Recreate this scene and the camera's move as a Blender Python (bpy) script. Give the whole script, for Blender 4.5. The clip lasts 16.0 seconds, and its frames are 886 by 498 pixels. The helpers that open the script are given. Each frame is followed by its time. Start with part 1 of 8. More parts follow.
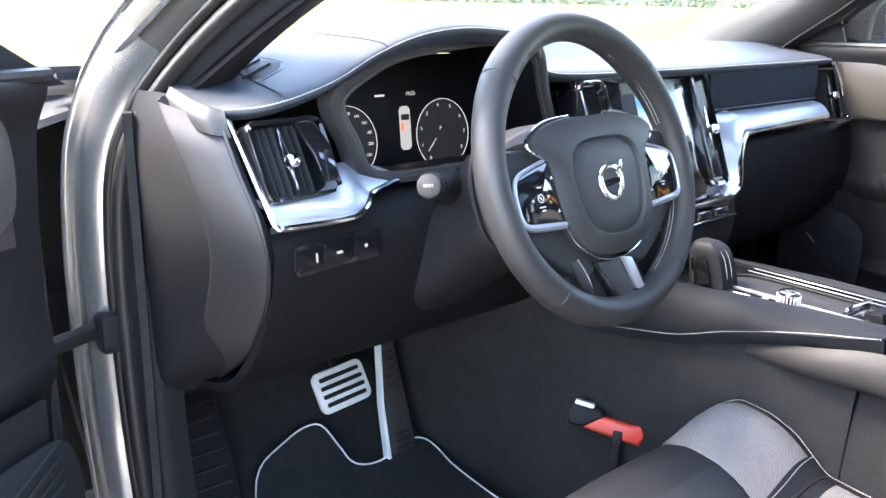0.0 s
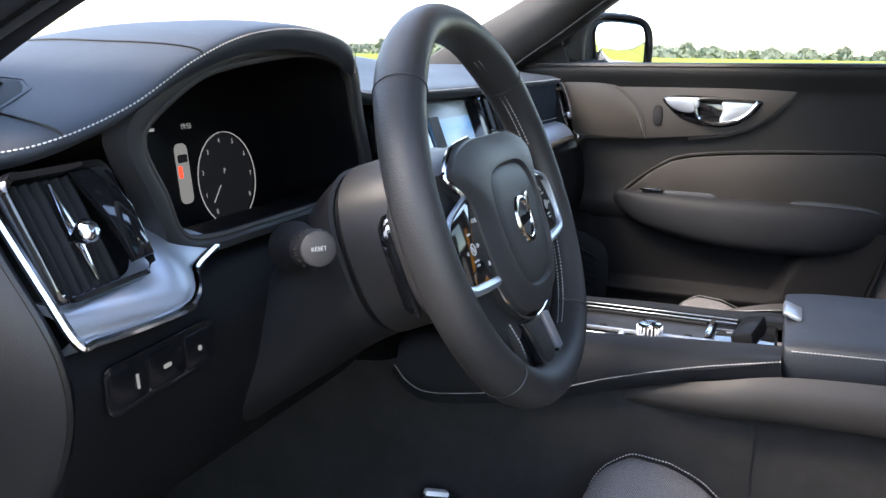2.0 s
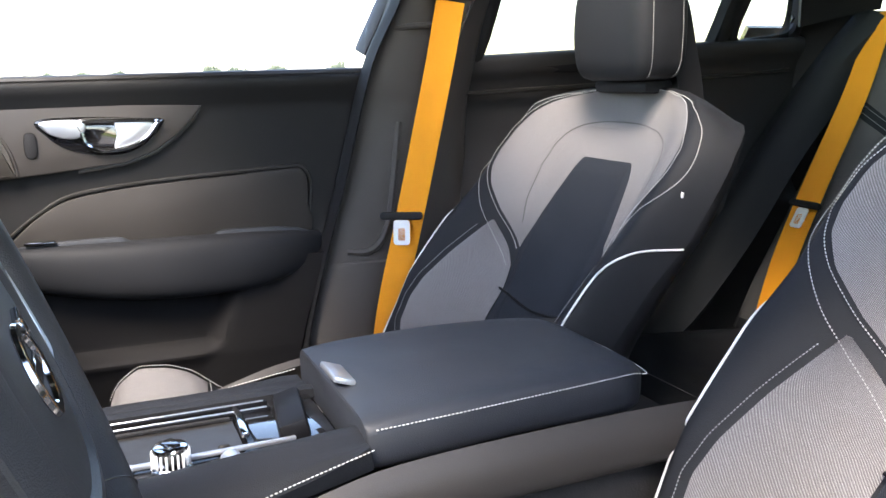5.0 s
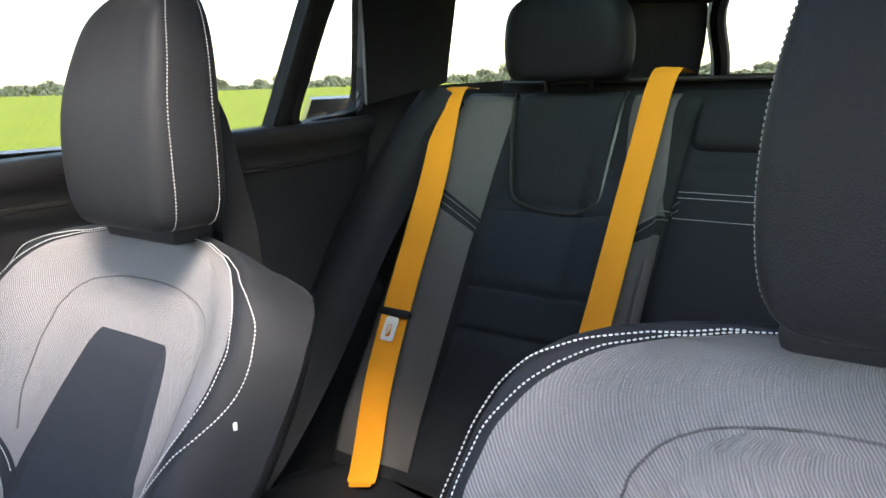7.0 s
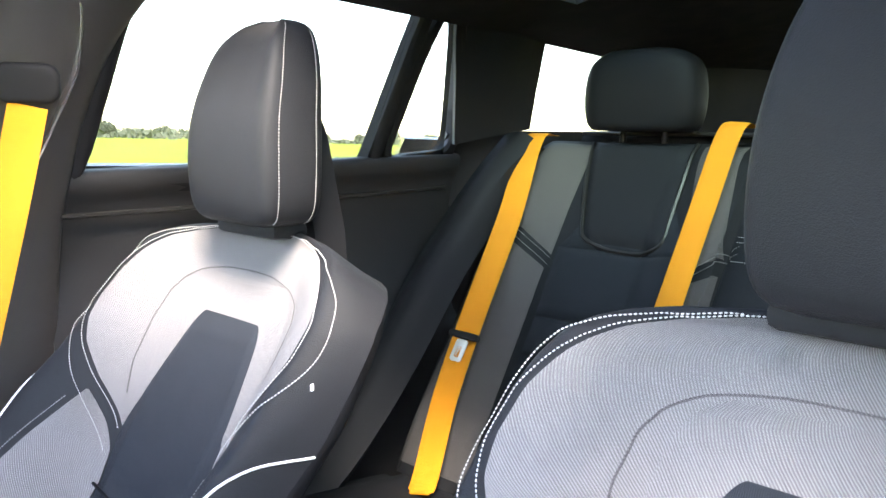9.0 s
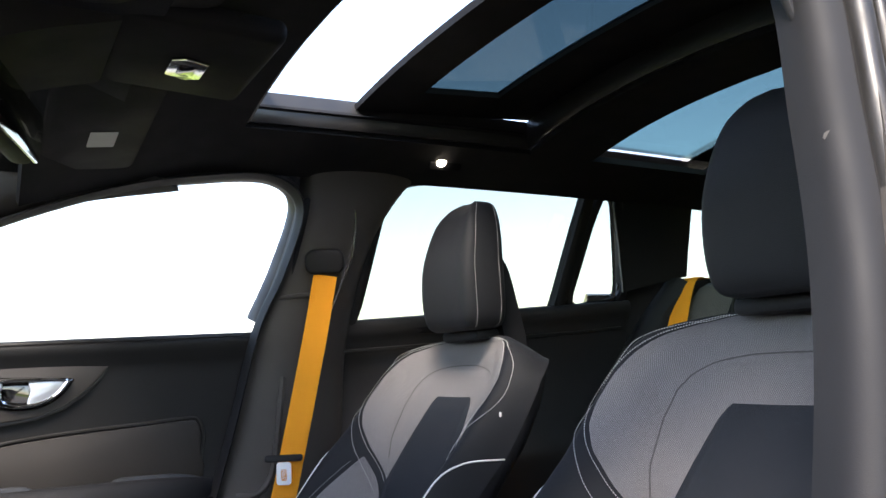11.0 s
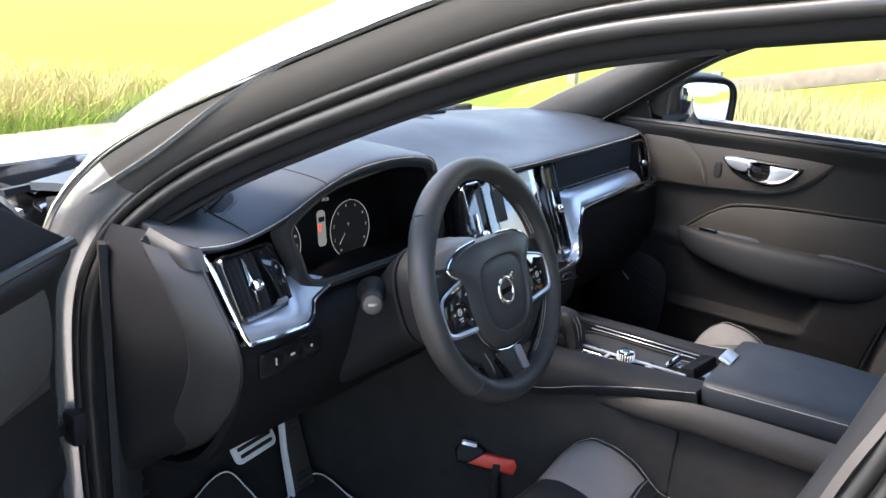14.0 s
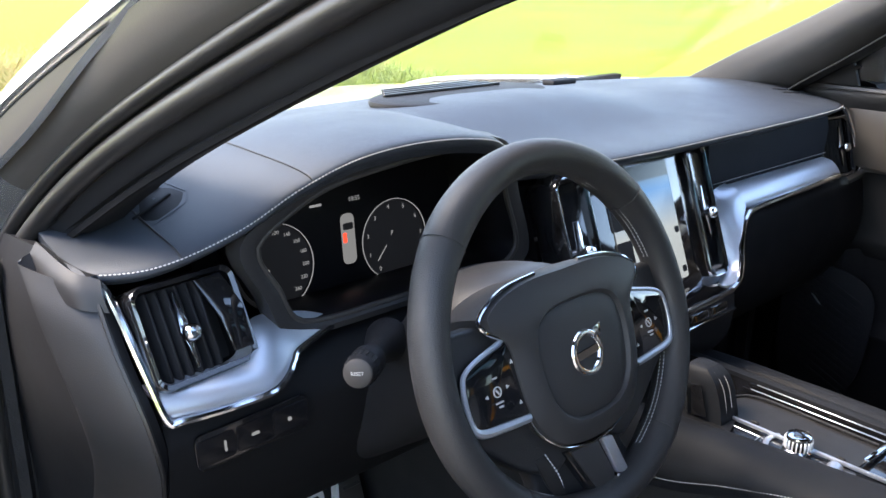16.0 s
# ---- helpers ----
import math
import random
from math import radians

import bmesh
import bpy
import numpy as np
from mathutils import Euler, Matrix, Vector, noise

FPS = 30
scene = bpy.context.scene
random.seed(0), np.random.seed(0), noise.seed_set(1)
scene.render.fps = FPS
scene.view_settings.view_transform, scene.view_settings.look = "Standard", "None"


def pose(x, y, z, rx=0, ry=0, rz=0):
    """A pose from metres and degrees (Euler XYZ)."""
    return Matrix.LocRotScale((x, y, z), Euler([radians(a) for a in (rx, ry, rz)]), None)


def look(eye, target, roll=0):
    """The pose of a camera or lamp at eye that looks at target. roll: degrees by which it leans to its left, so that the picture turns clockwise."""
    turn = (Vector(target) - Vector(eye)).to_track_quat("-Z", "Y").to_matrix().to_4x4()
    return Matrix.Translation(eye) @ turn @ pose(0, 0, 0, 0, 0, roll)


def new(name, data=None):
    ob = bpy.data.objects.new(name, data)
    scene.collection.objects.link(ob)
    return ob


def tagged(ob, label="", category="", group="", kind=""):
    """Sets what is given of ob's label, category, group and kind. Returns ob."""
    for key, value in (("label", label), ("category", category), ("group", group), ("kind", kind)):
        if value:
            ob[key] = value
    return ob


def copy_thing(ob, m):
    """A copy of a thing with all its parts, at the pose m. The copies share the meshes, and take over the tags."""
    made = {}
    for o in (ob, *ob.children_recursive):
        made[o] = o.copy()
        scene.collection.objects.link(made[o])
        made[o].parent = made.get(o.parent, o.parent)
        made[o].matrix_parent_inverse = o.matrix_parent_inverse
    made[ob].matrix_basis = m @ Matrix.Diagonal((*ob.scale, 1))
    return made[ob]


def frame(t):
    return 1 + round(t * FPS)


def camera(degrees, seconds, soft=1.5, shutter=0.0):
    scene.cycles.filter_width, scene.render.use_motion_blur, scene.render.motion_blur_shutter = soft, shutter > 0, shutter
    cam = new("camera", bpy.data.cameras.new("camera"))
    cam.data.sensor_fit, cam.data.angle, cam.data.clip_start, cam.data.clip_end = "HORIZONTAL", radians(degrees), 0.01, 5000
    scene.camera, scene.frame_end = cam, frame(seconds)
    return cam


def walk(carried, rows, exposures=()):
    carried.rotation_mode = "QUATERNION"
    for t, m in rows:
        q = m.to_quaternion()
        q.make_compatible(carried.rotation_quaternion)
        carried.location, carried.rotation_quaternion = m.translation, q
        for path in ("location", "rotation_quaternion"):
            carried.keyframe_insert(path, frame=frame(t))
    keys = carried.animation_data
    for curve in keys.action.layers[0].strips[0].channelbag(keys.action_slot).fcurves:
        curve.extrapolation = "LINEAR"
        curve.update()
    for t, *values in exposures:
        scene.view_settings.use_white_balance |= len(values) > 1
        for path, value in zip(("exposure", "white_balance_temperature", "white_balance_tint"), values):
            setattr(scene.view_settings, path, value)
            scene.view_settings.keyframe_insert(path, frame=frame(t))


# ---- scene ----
cam = camera(55.0, 16.0)
PATH = [
    (0, (-1.126, -0.484, 1.03), (0.164, 0.937, 0.467), 1.3),
    (0.5, (-1.166, -0.461, 1.068), (0.203, 0.906, 0.559), 1.1),
    (1, (-1.195, -0.342, 1.07), (0.358, 0.808, 0.553), 0.9),
    (1.5, (-1.174, -0.233, 1.031), (0.523, 0.702, 0.535), 0.4),
    (2, (-1.064, -0.134, 0.98), (0.744, 0.594, 0.53), 0.8),
    (2.5, (-0.983, -0.084, 0.962), (0.908, 0.415, 0.544), 0.9),
    (3, (-0.904, -0.011, 0.936), (1.035, 0.276, 0.54), 0.3),
    (3.2, (-0.879, 0.006, 0.941), (1.073, 0.21, 0.556), -0.1),
    (5.3, (-0.729, 0.042, 0.963), (1.018, -0.857, 0.589), -1.1),
    (5.5, (-0.718, 0.029, 0.97), (0.989, -0.954, 0.621), -1.2),
    (6, (-0.663, -0.038, 0.998), (0.921, -1.219, 0.685), -1.3),
    (6.5, (-0.59, -0.148, 1.047), (0.844, -1.5, 0.709), -1.5),
    (7, (-0.469, -0.231, 1.078), (0.793, -1.734, 0.691), -1.7),
    (7.5, (-0.367, -0.274, 1.094), (0.76, -1.881, 0.711), -0.4),
    (8, (-0.354, -0.284, 1.086), (0.733, -1.93, 0.753), 1.0),
    (8.5, (-0.441, -0.225, 1.062), (0.771, -1.791, 0.78), 1.6),
    (9, (-0.565, -0.16, 1.041), (0.861, -1.54, 0.796), 1.5),
    (9.2, (-0.623, -0.131, 1.025), (0.879, -1.433, 0.806), 0.9),
    (11.3, (-1.053, 0.078, 0.884), (0.705, -0.828, 1.183), -3.1),
    (11.5, (-1.072, 0.082, 0.882), (0.715, -0.771, 1.161), -3.0),
    (12, (-1.145, 0.055, 0.915), (0.781, -0.482, 0.945), -1.2),
    (12.5, (-1.193, -0.042, 0.98), (0.791, -0.061, 0.724), 1.5),
    (13, (-1.247, -0.209, 1.059), (0.643, 0.325, 0.682), 3.9),
    (13.5, (-1.301, -0.363, 1.155), (0.423, 0.527, 0.671), 4.8),
    (14, (-1.37, -0.49, 1.247), (0.213, 0.581, 0.658), 3.7),
    (14.5, (-1.392, -0.59, 1.278), (0.065, 0.593, 0.589), 3.0),
    (15, (-1.265, -0.6, 1.268), (0.086, 0.694, 0.56), 3.3),
    (15.5, (-1.091, -0.519, 1.232), (0.172, 0.869, 0.541), 3.1),
    (16, (-0.938, -0.346, 1.169), (0.346, 1.044, 0.525), 1.2),
]
EXPOSURES = [(0, 4.35, 7000, 13), (0.5, 3.3, 7000, 13), (1.0, 2.95, 7000, 13), (2, 3.0, 7000, 13), (3, 3.65, 7000, 13), (5.5, 3.35, 7000, 13), (6.5, 3.5, 7000, 13), (8, 4.25, 7000, 13), (9, 4.5, 7000, 13), (11.5, 2.3, 7000, 13), (12.5, 2.1, 7000, 13), (13.5, 2.95, 7000, 13), (14.0, 2.95, 7000, 13), (14.5, 3.0, 7000, 13), (16, 2.95, 7000, 13)]
walk(cam, [(t, look(eye, target, roll)) for t, eye, target, roll in PATH], EXPOSURES)

# ---- world, sun, exposure ----
world = bpy.data.worlds.new("sky")
scene.world = world
world.use_nodes = True
wn = world.node_tree.nodes
sky = wn.new("ShaderNodeTexSky")
sky.sky_type = "NISHITA"
sky.sun_disc = False
sky.sun_elevation, sky.sun_rotation = radians(51), radians(-48)
sky.air_density, sky.dust_density, sky.ozone_density = 1.0, 1.2, 1.0
wn["Background"].inputs["Strength"].default_value = 0.15
world.node_tree.links.new(sky.outputs["Color"], wn["Background"].inputs["Color"])
sun = new("sun", bpy.data.lights.new("sun", "SUN"))
sun.data.energy, sun.data.angle, sun.data.color = 1.5, radians(24.0), (1.0, 0.95, 0.88)
sun.matrix_world = look((-4.5, 4.0, 7.5), (0, 0, 0))


# ---- materials ----
def material(name, color, rough=0.6, metal=0.0, spec=0.5, coat=0.0, mottle=0.12, mottle_size=30.0, grain=0.0, grain_size=600.0,
             pattern="NOISE", color2=None, rand=0.0, wear=0.1):
    """A plain surface with variation at two scales: blotches of colour and gloss, and a fine relief."""
    m = bpy.data.materials.new(name)
    m.use_nodes = True
    nt = m.node_tree
    b = nt.nodes["Principled BSDF"]
    b.inputs["Metallic"].default_value = metal
    b.inputs["Specular IOR Level"].default_value = spec
    b.inputs["Coat Weight"].default_value = coat
    b.inputs["Coat Roughness"].default_value = 0.06
    co = nt.nodes.new("ShaderNodeTexCoord")
    blot = nt.nodes.new("ShaderNodeTexNoise")
    blot.inputs["Scale"].default_value = mottle_size
    blot.inputs["Detail"].default_value = 5
    nt.links.new(co.outputs["Object"], blot.inputs["Vector"])
    ramp = nt.nodes.new("ShaderNodeMix")
    ramp.data_type = "RGBA"
    c = Vector(color)
    c2 = Vector(color2) if color2 else c * (1 + mottle * 2)
    ramp.inputs["A"].default_value = (*(c * (1 - mottle)), 1)
    ramp.inputs["B"].default_value = (*c2, 1)
    nt.links.new(blot.outputs["Fac"], ramp.inputs["Factor"])
    nt.links.new(ramp.outputs["Result"], b.inputs["Base Color"])
    mr = nt.nodes.new("ShaderNodeMapRange")
    mr.inputs["From Min"].default_value, mr.inputs["From Max"].default_value = 0.3, 0.7
    mr.inputs["To Min"].default_value, mr.inputs["To Max"].default_value = max(0.02, rough - wear), min(1.0, rough + wear)
    nt.links.new(blot.outputs["Fac"], mr.inputs["Value"])
    nt.links.new(mr.outputs["Result"], b.inputs["Roughness"])
    if grain:
        bump = nt.nodes.new("ShaderNodeBump")
        bump.inputs["Strength"].default_value = grain
        bump.inputs["Distance"].default_value = 0.0006
        if pattern == "NOISE":
            g = nt.nodes.new("ShaderNodeTexNoise")
            g.inputs["Detail"].default_value = 3
            out = g.outputs["Fac"]
        else:
            g = nt.nodes.new("ShaderNodeTexVoronoi")
            out = g.outputs["Distance"]
        g.inputs["Scale"].default_value = grain_size
        nt.links.new(co.outputs["Object"], g.inputs["Vector"])
        nt.links.new(out, bump.inputs["Height"])
        nt.links.new(bump.outputs["Normal"], b.inputs["Normal"])
    if rand:
        info = nt.nodes.new("ShaderNodeObjectInfo")
        hsv = nt.nodes.new("ShaderNodeHueSaturation")
        rr = nt.nodes.new("ShaderNodeMapRange")
        rr.inputs["To Min"].default_value, rr.inputs["To Max"].default_value = 1 - rand, 1 + rand
        nt.links.new(info.outputs["Random"], rr.inputs["Value"])
        nt.links.new(rr.outputs["Result"], hsv.inputs["Value"])
        nt.links.new(ramp.outputs["Result"], hsv.inputs["Color"])
        nt.links.new(hsv.outputs["Color"], b.inputs["Base Color"])
    return m


def woven(name, color, thread, size, relief=0.6, rough=0.85, angle=0.0):
    """Cloth: two crossed sets of threads in colour and relief."""
    m = material(name, color, rough, mottle=0.06, mottle_size=14, wear=0.04, spec=0.25)
    nt = m.node_tree
    b = nt.nodes["Principled BSDF"]
    co = nt.nodes["Texture Coordinate"]
    mp = nt.nodes.new("ShaderNodeMapping")
    mp.inputs["Rotation"].default_value = (0, 0, angle)
    nt.links.new(co.outputs["UV"], mp.inputs["Vector"])
    outs = []
    for axis in ("X", "Y"):
        w = nt.nodes.new("ShaderNodeTexWave")
        w.bands_direction = axis
        w.inputs["Scale"].default_value = size * (1.0 if axis == "X" else 1.9)
        w.inputs["Distortion"].default_value = 0.6
        nt.links.new(mp.outputs["Vector"], w.inputs["Vector"])
        outs.append(w.outputs["Fac"])
    mul = nt.nodes.new("ShaderNodeMath")
    mul.operation = "MULTIPLY"
    nt.links.new(outs[0], mul.inputs[0])
    nt.links.new(outs[1], mul.inputs[1])
    old = b.inputs["Base Color"].links[0].from_socket
    mix = nt.nodes.new("ShaderNodeMix")
    mix.data_type = "RGBA"
    nt.links.new(old, mix.inputs["A"])
    mix.inputs["B"].default_value = (*thread, 1)
    nt.links.new(mul.outputs[0], mix.inputs["Factor"])
    nt.links.new(mix.outputs["Result"], b.inputs["Base Color"])
    bump = nt.nodes.new("ShaderNodeBump")
    bump.inputs["Strength"].default_value = relief
    bump.inputs["Distance"].default_value = 0.0008
    nt.links.new(mul.outputs[0], bump.inputs["Height"])
    nt.links.new(bump.outputs["Normal"], b.inputs["Normal"])
    return m


def glowing(name, color, strength, base=(0.01, 0.01, 0.012)):
    m = bpy.data.materials.new(name)
    m.use_nodes = True
    b = m.node_tree.nodes["Principled BSDF"]
    b.inputs["Base Color"].default_value = (*base, 1)
    b.inputs["Roughness"].default_value = 0.5
    b.inputs["Specular IOR Level"].default_value = 0.1
    b.inputs["Emission Color"].default_value = (*color, 1)
    b.inputs["Emission Strength"].default_value = strength
    return m


def clear_glass(name, tint, rough=0.0):
    m = bpy.data.materials.new(name)
    m.use_nodes = True
    nt = m.node_tree
    nt.nodes.remove(nt.nodes["Principled BSDF"])
    tr, gl, mix = nt.nodes.new("ShaderNodeBsdfTransparent"), nt.nodes.new("ShaderNodeBsdfGlossy"), nt.nodes.new("ShaderNodeMixShader")
    lw, po, mu, ad = (nt.nodes.new(k) for k in ("ShaderNodeLayerWeight", "ShaderNodeMath", "ShaderNodeMath", "ShaderNodeMath"))
    po.operation, mu.operation, ad.operation = "POWER", "MULTIPLY", "ADD"
    lw.inputs["Blend"].default_value = 0.5
    po.inputs[1].default_value, mu.inputs[1].default_value, ad.inputs[1].default_value = 5.0, 0.45, 0.02
    nt.links.new(lw.outputs["Facing"], po.inputs[0])
    nt.links.new(po.outputs[0], mu.inputs[0])
    nt.links.new(mu.outputs[0], ad.inputs[0])
    tr.inputs["Color"].default_value = (*tint, 1)
    gl.inputs["Roughness"].default_value = rough
    nt.links.new(ad.outputs[0], mix.inputs["Fac"])
    nt.links.new(tr.outputs["BSDF"], mix.inputs[1])
    nt.links.new(gl.outputs["BSDF"], mix.inputs[2])
    nt.links.new(mix.outputs["Shader"], nt.nodes["Material Output"].inputs["Surface"])
    return m


LEATHER = material("black_leather", (0.021, 0.0235, 0.029), 0.5, spec=0.4, mottle=0.15, mottle_size=9, grain=0.35, grain_size=900, pattern="VORONOI", wear=0.07)
SEAT_HIDE = material("black_seat_leather", (0.0140, 0.0148, 0.0170), 0.56, spec=0.13, mottle=0.15, mottle_size=9, grain=0.35, grain_size=900, pattern="VORONOI", wear=0.08)
DASH = material("dash_skin", (0.024, 0.029, 0.038), 0.5, mottle=0.12, mottle_size=7, grain=0.4, grain_size=1100, pattern="VORONOI", wear=0.06)
PLASTIC = material("black_plastic", (0.0115, 0.0115, 0.0128), 0.62, spec=0.2, mottle=0.15, mottle_size=12, grain=0.3, grain_size=1300, wear=0.08)
SOFT = material("grey_soft_plastic", (0.0108, 0.0105, 0.0108), 0.6, spec=0.25, mottle=0.12, mottle_size=8, grain=0.3, grain_size=1000, wear=0.06)
TRIMGREY = material("warm_grey_trim", (0.036, 0.032, 0.0295), 0.52, spec=0.35, mottle=0.08, mottle_size=10, grain=0.25, grain_size=900, wear=0.05)
GLOSS = material("piano_black", (0.008, 0.008, 0.009), 0.06, coat=1.0, mottle=0.1, wear=0.03, spec=0.6)
CARPET = material("black_carpet", (0.023, 0.0222, 0.022), 0.95, mottle=0.32, mottle_size=25, grain=1.0, grain_size=500, spec=0.1)
HEADLINER = material("charcoal_headliner", (0.013, 0.013, 0.0145), 0.92, mottle=0.12, mottle_size=20, grain=0.6, grain_size=900, spec=0.15)
RUBBER = material("rubber_seal", (0.017, 0.0158, 0.0152), 0.40, spec=0.45, mottle=0.15, mottle_size=20, grain=0.15, grain_size=400)
FRAME_BLACK = material("satin_frame_black", (0.060, 0.053, 0.047), 0.40, spec=0.5, mottle=0.1, mottle_size=5, grain=0.15, grain_size=500, wear=0.05)
CHROME = material("chrome", (0.75, 0.76, 0.78), 0.12, metal=1.0, mottle=0.03, wear=0.04)
ALU = material("satin_aluminium", (0.56, 0.59, 0.64), 0.38, metal=0.85, mottle=0.04, mottle_size=30, wear=0.04)
STEEL = material("brushed_steel", (0.80, 0.80, 0.79), 0.45, metal=0.15, mottle=0.06, mottle_size=60)
PAINT = material("silver_paint", (0.62, 0.61, 0.59), 0.22, metal=0.85, coat=0.8, mottle=0.03, mottle_size=6, wear=0.03)
THREAD = material("white_thread", (0.46, 0.45, 0.43), 0.8, mottle=0.1, mottle_size=300)
THREAD_G = material("grey_thread", (0.24, 0.24, 0.235), 0.85, mottle=0.1, mottle_size=300)
PIPING = material("white_piping", (0.72, 0.71, 0.68), 0.5, mottle=0.05)
RED = material("red_plastic", (0.62, 0.045, 0.02), 0.45, mottle=0.06, wear=0.08)
CLOTH = woven("grey_textile", (0.135, 0.127, 0.126), (0.40, 0.378, 0.372), 150, 0.9, 0.85, 0.75)
CLOTH_M = woven("mid_grey_textile", (0.062, 0.058, 0.058), (0.23, 0.215, 0.21), 150, 0.9, 0.85, 0.75)
CLOTH_D = woven("dark_textile", (0.010, 0.012, 0.016), (0.034, 0.040, 0.050), 190, 0.4, 0.9, 0.75)
WEBBING = woven("gold_webbing", (0.78, 0.28, 0.012), (0.95, 0.41, 0.03), 420, 0.5, 0.6)
WHEEL = material("wheel_leather", (0.024, 0.0232, 0.0235), 0.47, spec=0.42, mottle=0.12, mottle_size=11, grain=0.35, grain_size=950, pattern="VORONOI", wear=0.07)
TRAY = material("console_black", (0.006, 0.006, 0.007), 0.22, spec=0.35, mottle=0.1, mottle_size=20, wear=0.06)
WHEEL_HUB = material("soft_black_hub_skin", (0.030, 0.0285, 0.0285), 0.50, spec=0.4, mottle=0.1, mottle_size=14, grain=0.3, grain_size=1200, pattern="VORONOI", wear=0.05)
KNEE = material("knee_panel_plastic", (0.0072, 0.0072, 0.0080), 0.66, spec=0.14, mottle=0.15, mottle_size=12, grain=0.3, grain_size=1300, wear=0.06)
DOOR_INSERT = material("door_insert_leather", (0.025, 0.0225, 0.021), 0.55, spec=0.25, mottle=0.1, mottle_size=10, grain=0.3, grain_size=900, pattern="VORONOI", wear=0.05)
SCREEN = material("display_black", (0.006, 0.006, 0.007), 0.45, mottle=0.1, spec=0.12, wear=0.03)
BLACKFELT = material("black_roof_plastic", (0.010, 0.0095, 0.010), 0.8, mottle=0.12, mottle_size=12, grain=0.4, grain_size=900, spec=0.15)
PALE = clear_glass("roof_rear_glass", (0.28, 0.35, 0.35))
TAUPE = material("taupe_pillar_plastic", (0.056, 0.050, 0.046), 0.6, mottle=0.1, mottle_size=9, grain=0.35, grain_size=900, spec=0.35)
COLUMN = material("column_plastic", (0.022, 0.0212, 0.022), 0.5, mottle=0.1, mottle_size=9, grain=0.3, grain_size=1100, spec=0.4)
GRILLE = woven("speaker_mesh", (0.05, 0.045, 0.04), (0.36, 0.32, 0.28), 330, 1.0, 0.4)
GLASS = clear_glass("window_glass", (0.97, 0.98, 0.975))
TINT = clear_glass("tinted_glass", (0.19, 0.235, 0.24))
SHADE = clear_glass("rear_window_glass", (0.54, 0.54, 0.50))
MIRROR = material("mirror_glass", (0.86, 0.88, 0.9), 0.015, metal=1.0, mottle=0.01, wear=0.005)


# ---- geometry helpers ----
def part(name, bm, mat, parent=None, label="", smooth=True, category="", kind=""):
    """Links a bmesh as one mesh object, under parent if given."""
    me = bpy.data.meshes.new(name)
    bm.normal_update()
    bm.to_mesh(me)
    bm.free()
    me.materials.append(mat)
    for p in me.polygons:
        p.use_smooth = smooth
    if smooth:
        me.set_sharp_from_angle(angle=radians(38))
    ob = new(name, me)
    if parent:
        ob.parent = parent
    return tagged(ob, label, category, "", kind)


def thing(name, at=(0, 0, 0), label="", category="", group="", kind=""):
    e = new(name)
    e.empty_display_size = 0.05
    e.location = at
    return tagged(e, label, category, group, kind)


def cr(points, n, closed=False):
    """A smooth curve through the points, sampled n times."""
    p = np.asarray(points, float)
    k = len(p)
    if closed:
        t = np.linspace(0, k, n, endpoint=False)
        i = np.floor(t).astype(int)
        q = [p[(i + d) % k] for d in (-1, 0, 1, 2)]
    else:
        t = np.linspace(0, k - 1, n)
        i = np.minimum(np.floor(t).astype(int), k - 2)
        ext = np.vstack([2 * p[0] - p[1], p, 2 * p[-1] - p[-2]])
        q = [ext[i + 1 + d] for d in (-1, 0, 1, 2)]
    f = (t - i)[:, None]
    a, b, c, d = q
    return 0.5 * (2 * b + (c - a) * f + (2 * a - 5 * b + 4 * c - d) * f**2 + (3 * b - a - 3 * c + d) * f**3)


def ev(curve, v):
    """Linear reading of (key, value) pairs at v."""
    k = np.asarray(curve, float)
    return np.interp(v, k[:, 0], k[:, 1])


def ease(x):
    x = np.clip(x, 0, 1)
    return x * x * (3 - 2 * x)


def net(ctrl, nu, nv):
    """A smooth grid through a net of control points (rows x columns x 3)."""
    rows = np.array([cr(r, nv) for r in np.asarray(ctrl, float)])
    return np.array([cr(rows[:, j], nu) for j in range(nv)]).transpose(1, 0, 2)


